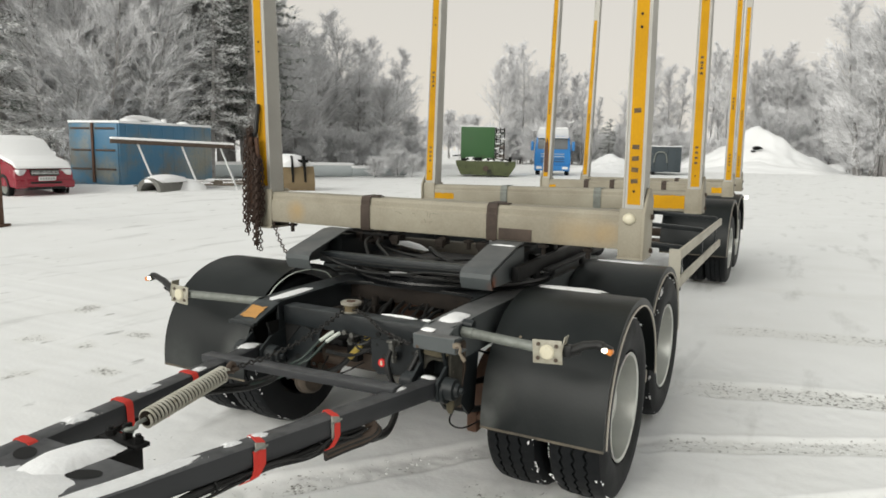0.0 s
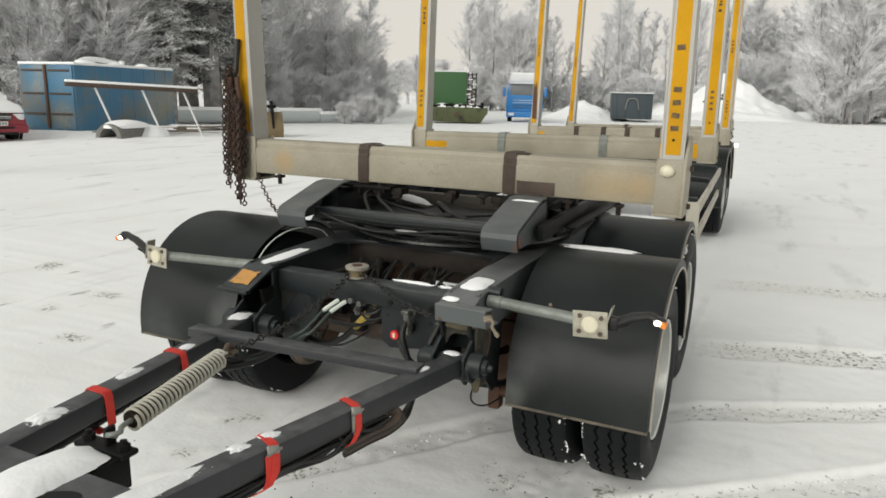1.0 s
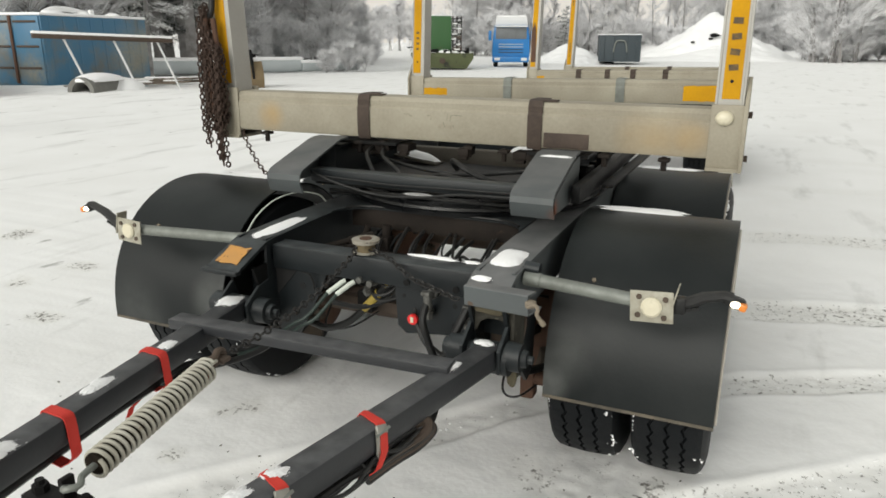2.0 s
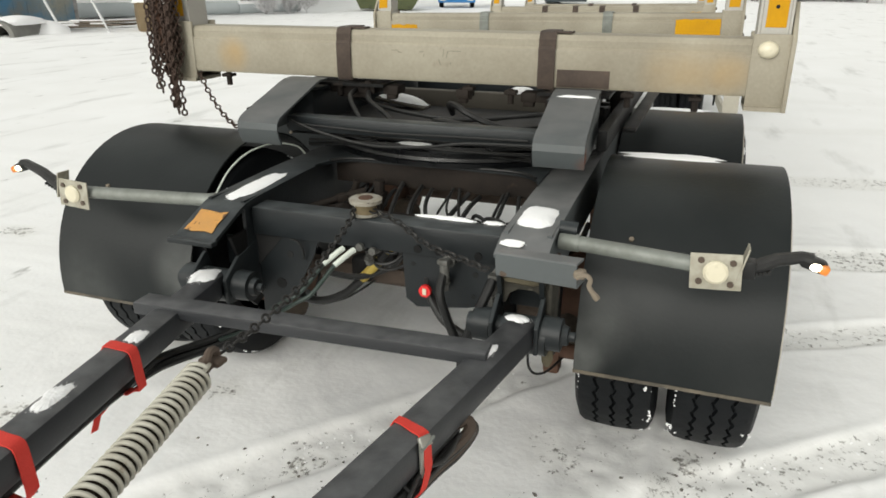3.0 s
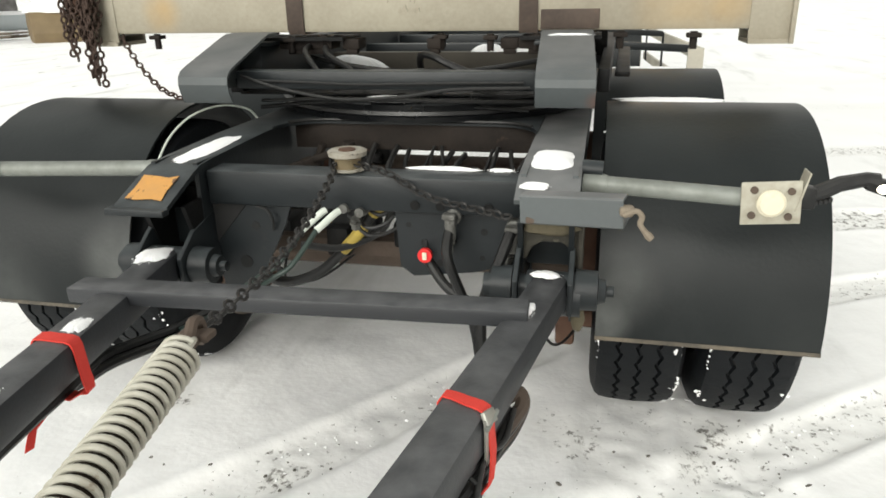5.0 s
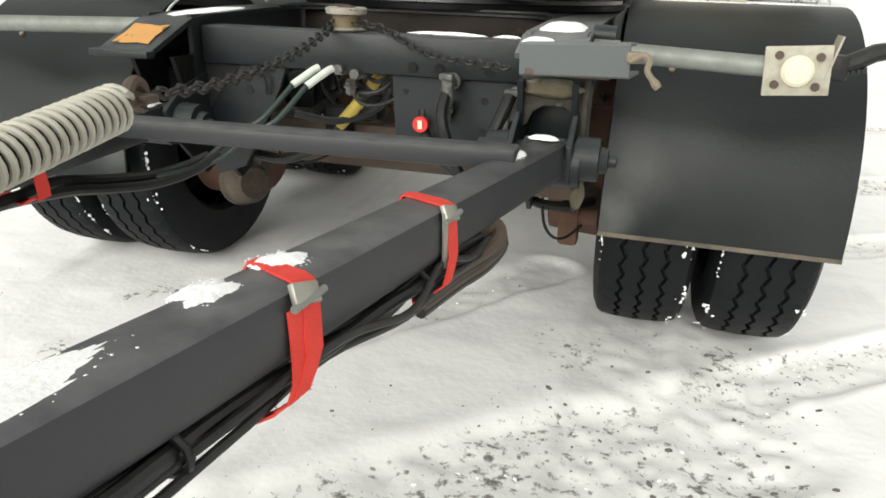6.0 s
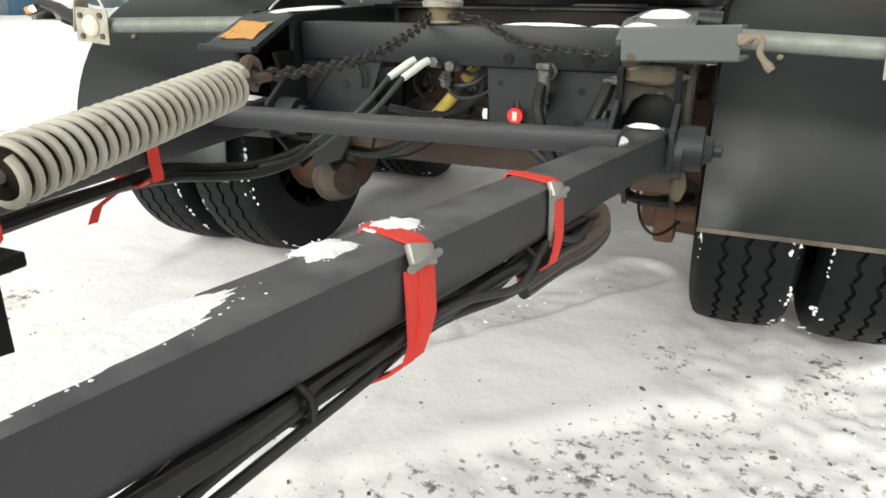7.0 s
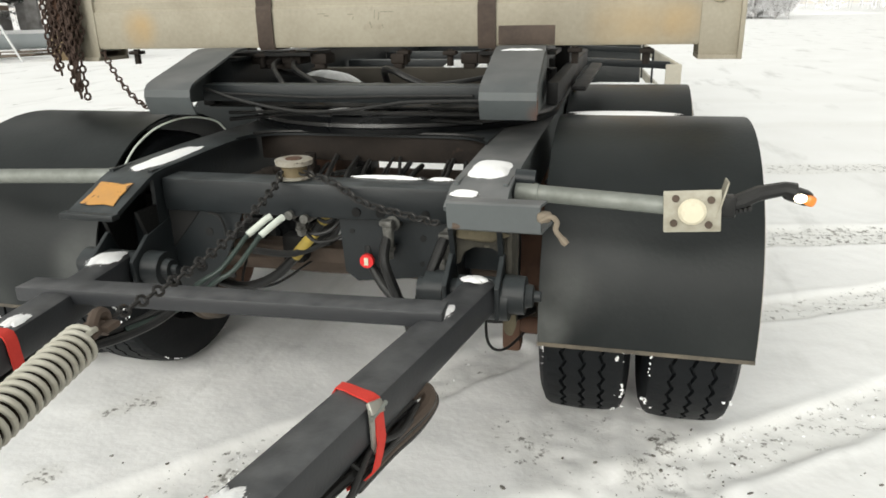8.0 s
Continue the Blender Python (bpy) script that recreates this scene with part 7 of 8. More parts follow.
for k in range(6):
    bm = B()
    box(bm, (rk.uniform(0.6, 1.1), -0.6, 1.15 + 0.3 * k), (0.3, 0.2, 0.07), bev=0.02)
    part("rack_snow", bm, M_SNOW, gv)
for k in range(7):
    bm = B()
    bar(bm, (0.55, -0.6, 1.1 + 0.3 * k), (1.12, -0.6, 1.15 + 0.3 * k), 0.05, 0.06, 0.004)
    part("rack_rung", bm, M_DARK, gv)
for x in (0.6, 0.85, 1.1):
    bm = B()
    rod(bm, (x, -0.6, 0.95), (x, -0.55, 3.05), 0.04, 8)
    part("rack_post", bm, M_DARK, gv)
for k in (1,):
    bm = B()
    lathe(bm, [(-0.04, 0.0), (-0.04, 0.16), (0.03, 0.18), (0.05, 0.08), (0.05, 0)], pose(-0.9 + 0.9 * k, -1.12, 0.5, 0, 0, -90), 16)
    part("road_wheel", bm, M_RUSTY, gv)

# ---- blue lorry cab with a white roof; front towards -Y of its own ----
lo = place("lorry", "blue lorry cab with a white roof spoiler, parked facing the yard", "lorry", -14.2, 43.67, 18)
bm = B()
plate(bm, [(-1.2, 0.5), (1.2, 0.5), (1.24, 1.0), (1.2, 1.9), (1.1, 2.65), (-1.1, 2.65), (-1.2, 1.9), (-1.24, 1.0)], Matrix(((1, 0, 0, 0), (0, 0, 1, 0), (0, 1, 0, 0), (0, 0, 0, 1))), 2.0, 0.06)
part("cab", bm, M_LORRY, lo, "blue cab")
bm = B()
plate(bm, [(-1.08, 2.62), (1.08, 2.62), (1.0, 3.2), (-1.0, 3.2)], Matrix(((1, 0, 0, 0), (0, 0, 1, 0.1), (0, 1, 0, 0), (0, 0, 0, 1))), 1.7, 0.08)
part("roof_spoiler", bm, M_WHITE, lo, "white roof spoiler")
bm = B()
box(bm, (0, 0.85, 3.22), (1.9, 1.5, 0.1), bev=0.04)
part("roof_snow", bm, M_SNOW, lo)
bm = B()
box(bm, (0, -0.012, 2.15), (2.0, 0.03, 0.72), bev=0.01)
part("windscreen", bm, M_FROSTGLASS, lo, "frosted grey windscreen")
bm = B()
box(bm, (0, -0.16, 2.58), (2.1, 0.25, 0.1), bev=0.02)
part("sun_visor", bm, M_WHITE, lo)
for k in range(4):
    bm = B()
    box(bm, (0, -0.015, 0.95 + 0.17 * k), (1.6, 0.03, 0.05), bev=0.01)
    part("grille_slat", bm, M_PIPE if k > 1 else M_SKIP, lo)
bm = B()
box(bm, (0, 0.0, 0.5), (2.4, 0.3, 0.36), bev=0.06)
part("bumper", bm, M_LORRY, lo)
for s in (-1, 1):
    bm = B()
    box(bm, (0.88 * s, -0.16, 0.52), (0.38, 0.03, 0.18), bev=0.02)
    part("headlight", bm, M_WHITE, lo)
    bm = B()
    box(bm, (1.38 * s, -0.05, 2.0), (0.2, 0.14, 0.62), bev=0.04)
    part("mirror", bm, M_LORRY, lo)
    w = new("wheel")
    w.parent = lo
    w.matrix_local = pose(1.0 * s, 0.9, 0.48, 0, 0, 0 if s > 0 else 180)
    bm = B()
    lathe(bm, [(-0.14, 0.28), (-0.15, 0.42), (-0.11, 0.48), (0.11, 0.48), (0.15, 0.42), (0.14, 0.28)], Matrix(), 24)
    part("tyre", bm, M_RUBBER, w)
bm = B()
box(bm, (0, 3.2, 0.75), (0.9, 4.5, 0.25), bev=0.02)
part("chassis", bm, M_DARK, lo)

# ---- slate roll-off skip ----
sk = place("skip", "dark slate roll-off skip with snow along its rim", "skip", -9.6, 56.5, 14)
bm = B()
box(bm, (0, 0, 0.22), (3.0, 5.0, 0.08))
part("floor", bm, M_SKIP, sk)
for c_, sz in (((1.5, 0, 1.15), (0.06, 5.0, 1.9)), ((-1.5, 0, 1.15), (0.06, 5.0, 1.9)), ((0, -2.5, 1.15), (3.0, 0.06, 1.9)), ((0, 2.5, 1.15), (3.0, 0.06, 1.9))):
    bm = B()
    box(bm, c_, sz, bev=0.01)
    part("wall", bm, M_SKIP, sk)
bm = B()
for s in (-1, 1):
    bar(bm, (1.5 * s, -2.55, 2.1), (1.5 * s, 2.5, 2.1), 0.12, 0.1, 0.02)
bar(bm, (-1.5, -2.52, 2.1), (1.5, -2.52, 2.1), 0.12, 0.1, 0.02)
part("rim", bm, M_SKIP, sk)
for x in (-1.2, -0.5, 0.5, 1.2):
    bm = B()
    box(bm, (x, -2.56, 1.1), (0.1, 0.08, 1.8), bev=0.015)
    part("rib", bm, M_SKIP, sk)
bm = B()
tube(bm, spline([(-0.5, -2.62, 0.9), (-0.4, -2.64, 1.5), (-0.2, -2.66, 1.72), (0.2, -2.66, 1.72), (0.4, -2.64, 1.5), (0.5, -2.62, 0.9)], 4), 0.05, 8)
part("hook_frame", bm, M_GALV, sk)
bm = B()
for s in (-1, 1):
    bar(bm, (1.5 * s, -2.55, 2.17), (1.5 * s, 2.5, 2.17), 0.12, 0.06, 0.02)
bar(bm, (-1.5, -2.52, 2.17), (1.5, -2.52, 2.17), 0.14, 0.06, 0.02)
part("snow_cover", bm, M_SNOW, sk)


# ---- heaps of cleared snow ----
def heap(x, y, rx, ry, h, seed, label):
    n = 70
    pts, faces = [], []
    for j in range(n + 1):
        for i in range(n + 1):
            u_, v_ = i / n * 2 - 1, j / n * 2 - 1
            r = math.hypot(u_, v_)
            base_ = max(0.0, 1 - r / (0.93 + 0.12 * noise.noise(Vector((u_ * 1.5, v_ * 1.5, seed)))))
            z = h * base_ ** 1.12 * (1 + 0.25 * noise.noise(Vector((u_ * 3, v_ * 3, seed + 5)))) + 0.05 * h * noise.noise(Vector((u_ * 9, v_ * 9, seed))) * min(1, base_ * 4)
            pts.append((x + u_ * rx, y + v_ * ry, z - 0.15))
    for j in range(n):
        for i in range(n):
            k = j * (n + 1) + i
            faces.append((k, k + 1, k + n + 2, k + n + 1))
    me_ = bpy.data.meshes.new("snow_mound")
    me_.from_pydata(pts, [], faces)
    me_.polygons.foreach_set("use_smooth", [True] * len(faces))
    me_.materials.append(M_SNOW)
    return tagged(new("snow_mound", me_), label, "snow mound", kind="thing")


heap(-4.2, 84, 9.4, 9, 4.95, 1, "tall ploughed heap of white snow")
heap(-11.5, 90, 8, 8, 3.0, 2, "broad shoulder of ploughed snow")
heap(-13.6, 57, 4.6, 4, 1.7, 3, "low rounded heap of ploughed snow")
heap(-3.0, 70, 9, 5, 1.2, 4, "low bank of ploughed snow")
heap(12, 95, 24, 6, 1.3, 5, "long low bank of snow at the field edge")
heap(-21.2, 10.9, 4.5, 2.4, 0.45, 6, "snow drift round the parked minivan")
for k, (x, y, s) in enumerate(((-3.95, 79.2, 0.4), (-4.35, 79.1, 0.22), (-6.0, 78.6, 0.2))):
    t_ = thing("clod", "dark clod of earth stuck in the snow heap", "clod", "clods", Matrix())
    bm = B()
    blob(bm, (x, y, 2.35 - 0.35 * k), (s, s * 0.6, s * 0.5), 60 + k, 0.9, 3, False)
    part("lump", bm, M_DARK, t_)

# ---- house beyond the field ----
ho = place("house", "yellow wooden house with a snow-covered roof, far off", "house", 14.6, 104, 8)
bm = B()
box(bm, (0, 0, 1.8), (9, 7, 3.6))
plate(bm, [(-4.5, 3.6), (4.5, 3.6), (0, 6.4)], Matrix(((1, 0, 0, 0), (0, 0, 1, -3.5), (0, 1, 0, 0), (0, 0, 0, 1))), 7)
part("wall", bm, M_HOUSE, ho, "yellow boarded wall")
for s in (-1, 1):
    bm = B()
    bar(bm, (0, 0, 6.6), (5.1 * s, 0, 3.4), 7.8, 0.3, 0.08, up=(0, 0, 1))
    part("roof", bm, M_SNOW, ho, "snow-covered roof slope")
for x in (-2.4, 0.3, 2.8):
    bm = B()
    box(bm, (x, -3.52, 1.9), (1.2, 0.08, 1.3), bev=0.02)
    wn_ = part("window", bm, M_WHITE, ho)
    bm = B()
    box(bm, (x, -3.57, 1.9), (1.0, 0.04, 1.1))
    part("pane", bm, M_GLASS, wn_)


# ---- frosted woods round the yard ----
def island_material(name, colours, rough=0.9):
    """Each small piece takes one of the colours (share, colour)."""
    m = bpy.data.materials.new(name)
    m.use_nodes = True
    n, l = m.node_tree.nodes, m.node_tree.links
    b = n["Principled BSDF"]
    b.inputs["Roughness"].default_value = rough
    b.inputs["Specular IOR Level"].default_value = 0.1
    g = n.new("ShaderNodeNewGeometry")
    r = n.new("ShaderNodeValToRGB")
    r.color_ramp.interpolation = "LINEAR"
    e = r.color_ramp.elements
    pos = 0.0
    for i, (share, col) in enumerate(colours):
        if i < 2:
            e[i].position, e[i].color = pos, (*col, 1)
        else:
            q = e.new(pos)
            q.color = (*col, 1)
        pos = min(1.0, pos + share)
    l.new(g.outputs["Random Per Island"], r.inputs[0])
    l.new(r.outputs[0], b.inputs["Base Color"])
    return m


M_TWIG = island_material("frosted_twigs", [(0.2, (0.36, 0.35, 0.35)), (0.35, (0.62, 0.615, 0.62)), (0.45, (0.9, 0.9, 0.912))])
M_NEEDLE = island_material("snowy_needles", [(0.34, (0.035, 0.045, 0.033)), (0.3, (0.11, 0.125, 0.105)), (0.2, (0.36, 0.37, 0.36)), (0.16, (0.75, 0.76, 0.77))])
M_FROSTNEEDLE = island_material("frosted_needles", [(0.16, (0.16, 0.165, 0.15)), (0.28, (0.42, 0.425, 0.415)), (0.34, (0.7, 0.705, 0.7)), (0.22, (0.92, 0.92, 0.93))])
M_BARK = material("frosted_bark", (0.17, 0.16, 0.153), 0.9, second=(0.42, 0.41, 0.405), amount=1.0, scale=2.5, bump=0.3)


class Soup:
    """Loose triangles and quads gathered into one mesh."""

    def __init__(self):
        self.v, self.f = [], []

    def blade(self, p, d, ln, w, rng_):
        s = Vector((rng_.uniform(-1, 1), rng_.uniform(-1, 1), rng_.uniform(-1, 1))).cross(d)
        s = s.normalized() * w if s.length > 1e-4 else Vector((w, 0, 0))
        k = len(self.v)
        self.v += [p - s * 0.5, p + s * 0.5, p + d * ln + Vector((0, 0, -0.14 * ln))]
        self.f += [(k, k + 1, k + 2)]

    def stick(self, p, q, r0, r1):
        d = (q - p).normalized()
        a = d.orthogonal().normalized()
        b = d.cross(a)
        k = len(self.v)
        for c, r in ((p, r0), (q, r1)):
            for t in (0.5, 2.6, 4.7):
                self.v.append(c + a * math.cos(t) * r + b * math.sin(t) * r)
        for i in range(3):
            j = (i + 1) % 3
            self.f.append((k + i, k + j, k + 3 + j, k + 3 + i))

    def mesh(self, name, mat):
        me_ = bpy.data.meshes.new(name)
        me_.from_pydata(self.v, [], self.f)
        me_.materials.append(mat)
        return me_


def swing(d, rng_, amount):
    return (d + Vector((rng_.uniform(-1, 1), rng_.uniform(-1, 1), rng_.uniform(-1, 1))) * amount).normalized()


def birch(seed, height, spread, stems=1, dense=1.0, low=0.18):
    rng_ = random.Random(seed)
    wood, twig = Soup(), Soup()
    for s in range(stems):
        base = Vector((rng_.uniform(-0.3, 0.3) * (stems - 1), rng_.uniform(-0.3, 0.3) * (stems - 1), -0.1))
        lean = Vector((rng_.uniform(-0.1, 0.1) * stems, rng_.uniform(-0.1, 0.1) * stems, 1))
        h = height * rng_.uniform(0.8, 1.0) if stems > 1 else height
        pts, p = [base], base
        for k in range(8):
            lean = (lean + Vector((rng_.uniform(-0.06, 0.06), rng_.uniform(-0.06, 0.06), 0.05))).normalized()
            p = p + lean * h / 8
            pts.append(p)
        r0 = 0.011 * h
        for k in range(8):
            wood.stick(pts[k], pts[k + 1], r0 * (1 - k / 8.2), r0 * (1 - (k + 1) / 8.2))
        limbs = int(52 * dense / stems ** 0.5)
        for k in range(limbs):
            t = low + (0.98 - low) * (k + rng_.random()) / limbs
            i = min(7, int(t * 8))
            o = pts[i].lerp(pts[i + 1], t * 8 - i)
            az = rng_.uniform(0, 2 * math.pi)
            f_ = (t - low) / (1 - low)
            reach = spread * (1.3 - 1.08 * f_ ** 1.6) * min(1, 0.55 + 1.6 * f_) * rng_.uniform(0.5, 1.1)
            d = Vector((math.cos(az), math.sin(az), rng_.uniform(0.55, 1.1) + 1.0 * t)).normalized()
            q = o
            for j in range(3):
                e = q + d * reach / 3
                wood.stick(q, e, 0.026 * (1 - j / 3.2) * reach / 2.5, 0.022 * (1 - (j + 1) / 3.2) * reach / 2.5)
                for m_ in range(int(7 * dense)):
                    f = q.lerp(e, rng_.random())
                    dd = swing(d, rng_, 0.6)
                    ln = reach * rng_.uniform(0.15, 0.36)
                    g = f + dd * ln
                    twig.blade(f, dd, ln * 1.15, 0.03, rng_)
                    for n_ in range(13):
                        w_ = f.lerp(g, rng_.random())
                        twig.blade(w_, swing(dd + Vector((0, 0, 0.1)), rng_, 0.55), rng_.uniform(0.25, 0.8), rng_.uniform(0.014, 0.028), rng_)
                d = (d + Vector((rng_.uniform(-0.15, 0.15), rng_.uniform(-0.15, 0.15), -0.1))).normalized()
                q = e
    return wood, twig


def pine(seed, height, spread, bare=0.25):
    rng_ = random.Random(seed)
    wood, needle = Soup(), Soup()
    pts = [Vector((0, 0, -0.1))]
    for k in range(8):
        pts.append(pts[-1] + Vector((rng_.uniform(-0.1, 0.1), rng_.uniform(-0.1, 0.1), height / 8)))
    for k in range(8):
        wood.stick(pts[k], pts[k + 1], 0.017 * height * (1 - k / 8.3), 0.017 * height * (1 - (k + 1) / 8.3))
    n = int(height * 6)
    for k in range(n):
        t = bare + (1 - bare) * (k + rng_.random()) / n
        i = min(7, int(t * 8))
        o = pts[i].lerp(pts[i + 1], t * 8 - i)
        az = rng_.uniform(0, 2 * math.pi)
        reach = spread * (1.08 - t) ** 0.7 * rng_.uniform(0.6, 1.1)
        d = Vector((math.cos(az), math.sin(az), rng_.uniform(-0.25, 0.25))).normalized()
        e = o + d * reach + Vector((0, 0, -0.1 * reach))
        wood.stick(o, e, 0.05, 0.015)
        for j in range(int(11 * reach) + 5):
            f = o.lerp(e, 0.2 + 0.8 * rng_.random()) + Vector((rng_.uniform(-0.28, 0.28), rng_.uniform(-0.28, 0.28), rng_.uniform(-0.07, 0.07)))
            for m_ in range(8):
                needle.blade(f, swing(d * 0.9 + Vector((0, 0, 0.25)), rng_, 0.75), rng_.uniform(0.12, 0.34), rng_.uniform(0.025, 0.06), rng_)
    return wood, needle


def tree(name, label, soups, mat):
    t = thing(name, label, "tree", "", Matrix())
    part("trunk", soups[0].mesh("trunk", M_BARK), None, t, "dark trunk and limbs")
    part("crown", soups[1].mesh("crown", mat), None, t)
    return t


BIRCHES = [tree("birch", "bare birch with white hoarfrost on its fine twigs", birch(11, 13, 3.4), M_TWIG), tree("birch", "bare birch with white hoarfrost on its fine twigs", birch(12, 15, 3.0, low=0.25), M_TWIG),
           tree("birch", "broad bare birch thick with hoarfrost", birch(13, 12, 4.0, 2, 1.15), M_TWIG), tree("birch", "slender bare birch with hoarfrost", birch(14, 14, 2.2, 1, 0.8, 0.3), M_TWIG),
           tree("birch", "broad frosted birch with twigs down to the ground", birch(15, 12.5, 3.4, 3, 1.35, 0.03), M_TWIG)]
BUSHES = [tree("shrub", "frosted bare shrub at the edge of the yard", birch(21, 3.6, 2.0, 4, 0.9, 0.05), M_TWIG), tree("shrub", "frosted bare shrub at the edge of the yard", birch(22, 4.6, 2.4, 5, 0.9, 0.05), M_TWIG)]
PINES = [tree("pine", "dark green pine with snow on its boughs", pine(31, 17, 3.4, 0.2), M_NEEDLE), tree("pine", "dark green pine with snow on its boughs", pine(32, 15, 3.0, 0.12), M_NEEDLE),
         tree("pine", "frosted grey-green pine with pale needles", pine(33, 14, 3.3, 0.15), M_FROSTNEEDLE)]
SPRUCE = tree("spruce", "small dark green spruce tree", pine(34, 6, 1.5, 0.05), M_NEEDLE)
CAM0 = Vector((1.96, -2.63, 0))
used = set()


def plant(kind, az, dist, scale, rng_, wide=1.0):
    """A tree seen from the walk's start at a bearing (degrees from +Y, to the right) and distance."""
    a = radians(az)
    m = Matrix.Translation(CAM0 + Vector((math.sin(a), math.cos(a), 0)) * dist) @ Matrix.Rotation(rng_.uniform(0, 6.28), 4, "Z") @ Matrix.Diagonal((scale * wide, scale * wide, scale, 1))
    if kind not in used:
        used.add(kind)
        kind.matrix_world = m
        return kind
    ob = kind.copy()
    scene.collection.objects.link(ob)
    for ch in kind.children:
        c2 = ch.copy()
        scene.collection.objects.link(c2)
        c2.parent = ob
    ob.matrix_world = m
    return ob


rng = random.Random(77)
# dark pines behind the container
for az, dist, sc in ((-63.5, 40, 1.1), (-61.5, 36, 1.0), (-59.8, 41, 1.15), (-66, 38, 1.0), (-47, 42, 1.1), (-45.3, 40, 1.15), (-43.6, 43, 1.2), (-43.3, 39, 1.05), (-44.6, 46, 1.2), (-69, 40, 1.1), (-58.6, 45, 1.1), (-42.9, 44, 0.95)):
    plant(PINES[rng.randrange(2)], az, dist, sc, rng)
for az, dist, sc in ((-57.2, 38, 0.95), (-55, 41, 1.05), (-53.2, 37, 0.95), (-51.2, 40, 1.1), (-49.2, 38, 1.0), (-56, 46, 1.2), (-52, 47, 1.2), (-48.2, 46, 1.15), (-60.5, 33, 0.8), (-50, 50, 1.3), (-54.2, 52, 1.3), (-46, 36, 0.7)):
    plant(PINES[2], az, dist, sc, rng)
for az in np.arange(-72, -42.5, 1.7):
    plant(BIRCHES[rng.randrange(4)], az + rng.uniform(-0.6, 0.6), rng.uniform(42, 58), rng.uniform(0.85, 1.15), rng)
for az in np.arange(-70, -43.5, 1.3):
    plant(PINES[rng.randrange(3)], az + rng.uniform(-0.6, 0.6), rng.uniform(56, 74), rng.uniform(0.95, 1.3), rng)
for az, dist, sc in ((-54.6, 35, 0.8), (-50.9, 36, 0.85), (-57.6, 36, 0.8), (-48.8, 38, 0.8), (-56.2, 37, 0.75), (-40.9, 46, 0.75), (-39.6, 48, 0.72)):
    plant(BIRCHES[(0, 1, 2, 4)[rng.randrange(4)]], az, dist, sc, rng)
# frosted birches between the pines and the carrier
for az, dist, top in ((-40.3, 55, 12.6), (-39, 60, 13.8), (-37.6, 57, 13.2), (-36.2, 62, 13.4), (-35, 58, 11.6), (-34, 61, 11.8), (-32.8, 57, 10.3), (-31.8, 60, 10.2), (-38.3, 68, 14.2), (-36.9, 70, 14), (-33.4, 70, 12.6), (-31, 66, 9.2), (-30.3, 58, 6.3)):
    plant(BIRCHES[rng.randrange(3)], az, dist, top / 15.6, rng, 1.3)
for az in np.arange(-40, -29.5, 0.9):
    plant(BUSHES[rng.randrange(2)], az + rng.uniform(-0.3, 0.3), rng.uniform(46, 54), rng.uniform(0.4, 0.75), rng)
for az, dist, sc in ((-33.2, 40, 0.32), (-31.9, 41.5, 0.42), (-30.8, 42, 0.36), (-32.6, 43, 0.3)):
    plant(BUSHES[rng.randrange(2)], az, dist, sc, rng)
for az, dist, top in ((-28.3, 135, 9), (-27.5, 140, 10.5), (-26.6, 138, 9.5), (-29.3, 120, 8), (-25.8, 130, 9)):
    plant(BIRCHES[2], az, dist, top / 12, rng, 1.2)
# group behind the lorry
for az, dist, top in ((-23.4, 88, 13.2), (-22.7, 92, 15.2), (-21.8, 90, 13.4), (-20.9, 95, 14.5), (-20.2, 88, 14.4), (-19.3, 92, 11.6), (-18.5, 90, 12.2), (-17.7, 94, 11.6), (-16.9, 90, 10.2), (-22.2, 98, 14), (-19.8, 100, 13), (-17.2, 102, 11), (-16.0, 96, 8.5)):
    plant(BIRCHES[rng.randrange(4)], az, dist, top / 13.6, rng, 0.95)
for az, dist, sc in ((-14.9, 88, 0.95), (-15.4, 92, 0.8)):
    plant(SPRUCE, az, dist, sc, rng)
# thin tall birches behind the skip
for az, dist, top in ((-14.0, 95, 8.5), (-13, 92, 12.5), (-12.2, 90, 15.5), (-11.6, 94, 14.5), (-10.6, 92, 12.8), (-9.9, 96, 12.4), (-8.4, 90, 11), (-7.5, 92, 14.8), (-6.9, 95, 15), (-6.2, 90, 13.6), (-5.2, 100, 11)):
    plant(BIRCHES[(3, 1, 3, 0)[rng.randrange(4)]], az, dist, top / 14, rng, 0.95)
for az in np.arange(-24, -4, 0.85):
    plant(BUSHES[rng.randrange(2)], az + rng.uniform(-0.3, 0.3), rng.uniform(86, 96), rng.uniform(0.8, 1.25), rng)
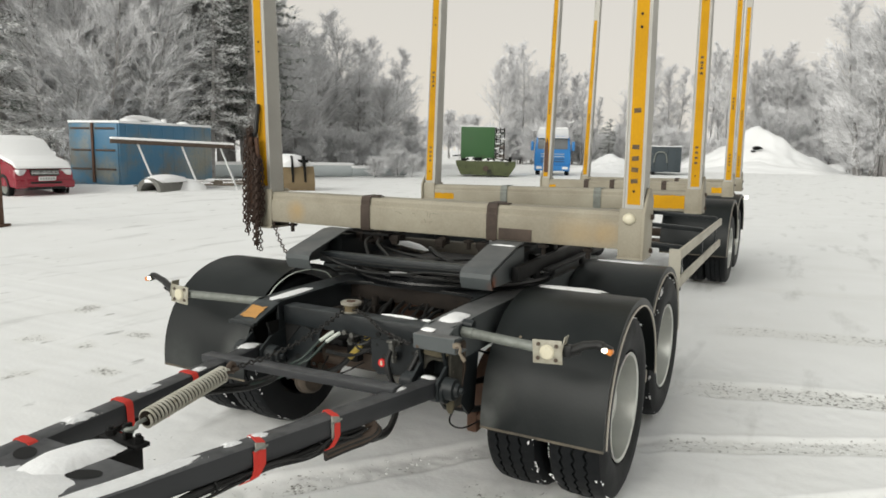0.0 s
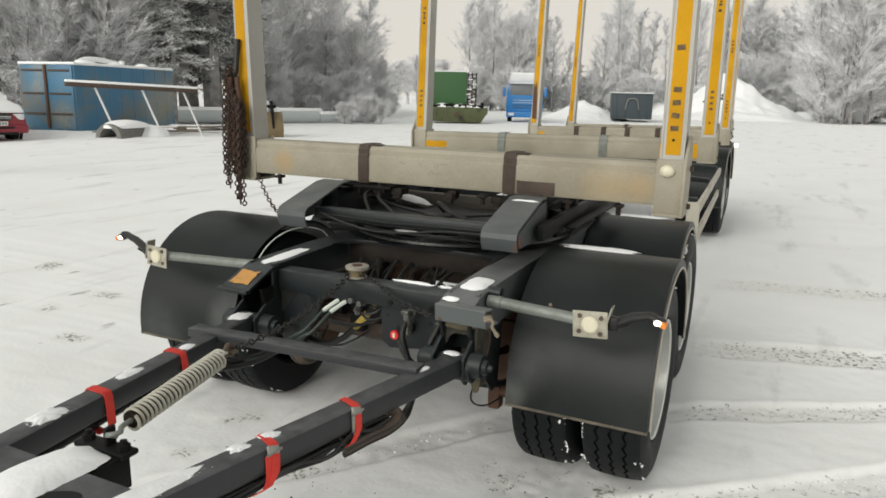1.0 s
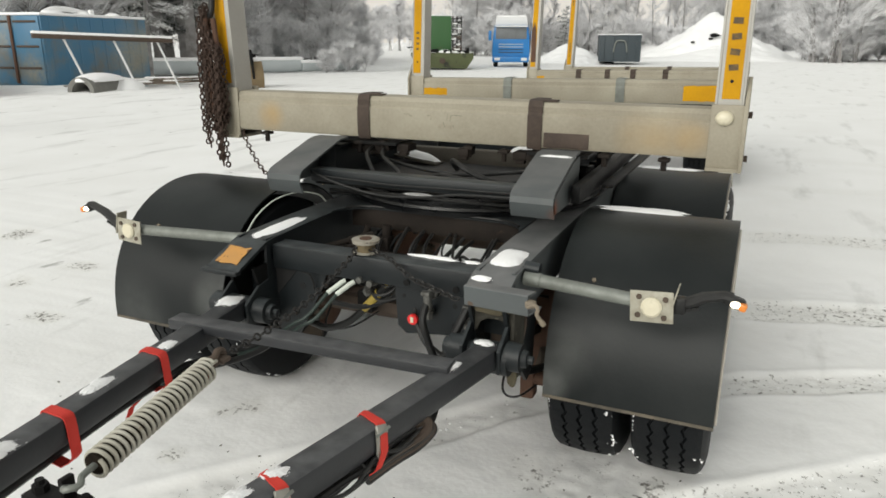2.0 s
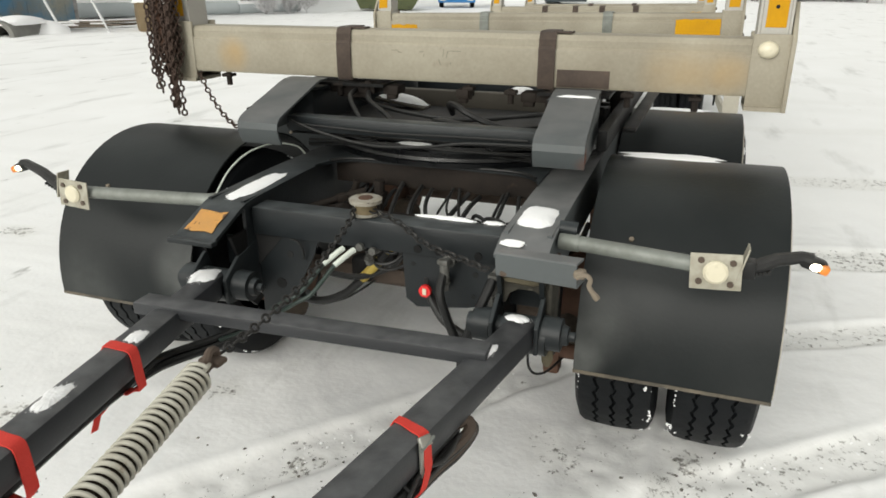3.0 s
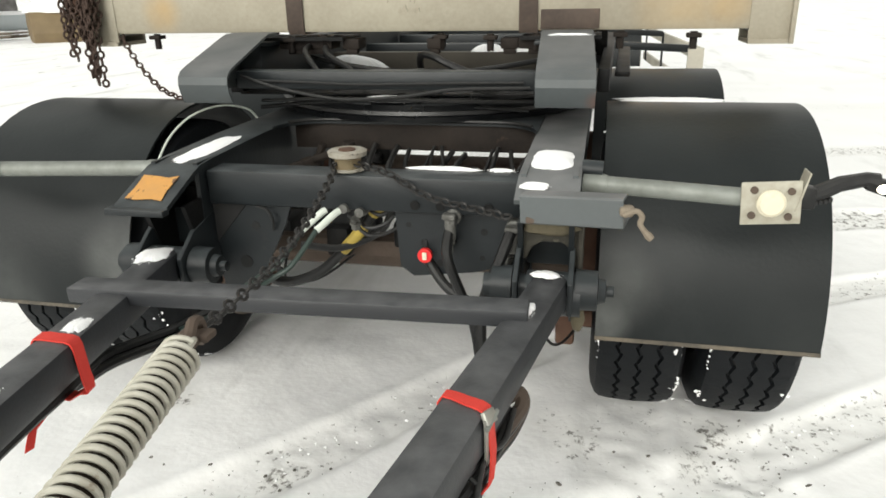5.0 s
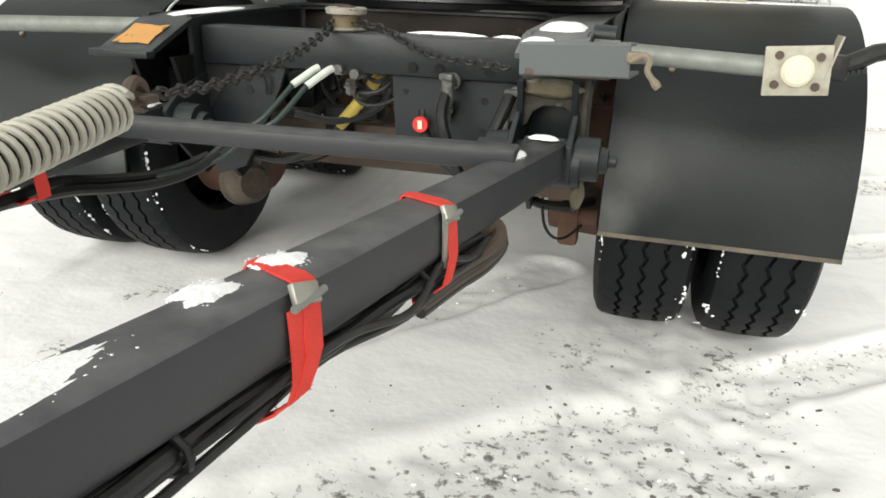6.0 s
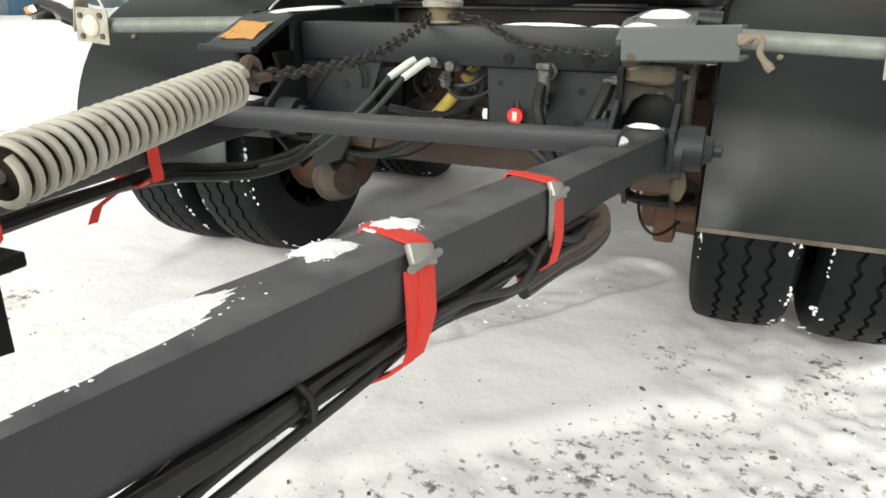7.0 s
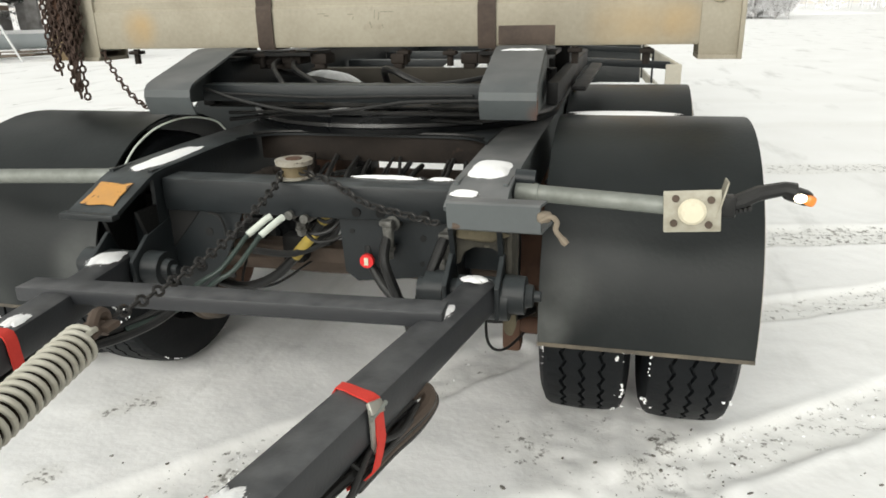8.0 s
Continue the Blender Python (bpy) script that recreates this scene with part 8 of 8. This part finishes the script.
# denser woods behind the snow heap and the field
for az, dist, top in ((-4.2, 108, 14.5), (-3.5, 110, 15.5), (-2.7, 106, 16.5), (-2.0, 109, 15), (-1.3, 110, 13.4), (-0.5, 106, 13.6), (0.2, 104, 12.8), (1.0, 104, 13), (1.7, 98, 13.5), (-3.1, 116, 15), (-0.9, 114, 13.5), (0.6, 112, 13), (2.4, 72, 13.0), (3.2, 70, 15.5), (4.0, 71, 16), (4.8, 74, 15), (5.6, 80, 13), (7.5, 120, 12), (9.5, 118, 13), (6.6, 125, 12)):
    plant(BIRCHES[(4, 2, 4, 4)[rng.randrange(4)]], az, dist, top / 13, rng, 1.1)
for az in np.arange(2.0, 10.0, 0.7):
    plant(BUSHES[rng.randrange(2)], az + rng.uniform(-0.3, 0.3), rng.uniform(72, 84), rng.uniform(0.8, 1.3), rng)
for az in np.arange(-4.5, 8.0, 0.5):
    plant(BUSHES[rng.randrange(2)], az + rng.uniform(-0.2, 0.2), rng.uniform(99, 106), rng.uniform(1.0, 1.8), rng)
# woods all round the yard, out of the walk's sight
for az in np.arange(12, 282, 6.0):
    plant(BIRCHES[rng.randrange(4)] if rng.random() < 0.7 else PINES[rng.randrange(3)], az + rng.uniform(-2, 2), rng.uniform(95, 125), rng.uniform(0.9, 1.2), rng, 1.3)


def far_woods():
    """A far belt of frosted trees all round, too fine to count."""
    rng_ = random.Random(8)
    s = Soup()
    for k in range(2600):
        a = rng_.uniform(0, 2 * math.pi)
        d = rng_.uniform(150, 190)
        h = 7.5 + 3.0 * noise.noise(Vector((math.cos(a) * 9, math.sin(a) * 9, 2))) + rng_.uniform(-1, 2)
        p = Vector((math.cos(a) * d, math.sin(a) * d, 0))
        s.stick(p, p + Vector((rng_.uniform(-0.4, 0.4), rng_.uniform(-0.4, 0.4), h)), 0.1, 0.02)
        for j in range(16):
            t = rng_.uniform(0.0, 1)
            s.blade(p + Vector((0, 0, h * t)), Vector((rng_.uniform(-1, 1), rng_.uniform(-1, 1), rng_.uniform(0.1, 0.9))).normalized(), 2.4 * (1.1 - t * 0.8) * rng_.uniform(0.5, 1.1), rng_.uniform(0.12, 0.3), rng_)
    return s


tagged(new("far_woods", far_woods().mesh("far_woods", M_TWIG)), "far belt of frosted grey woods", "woods", kind="stuff")
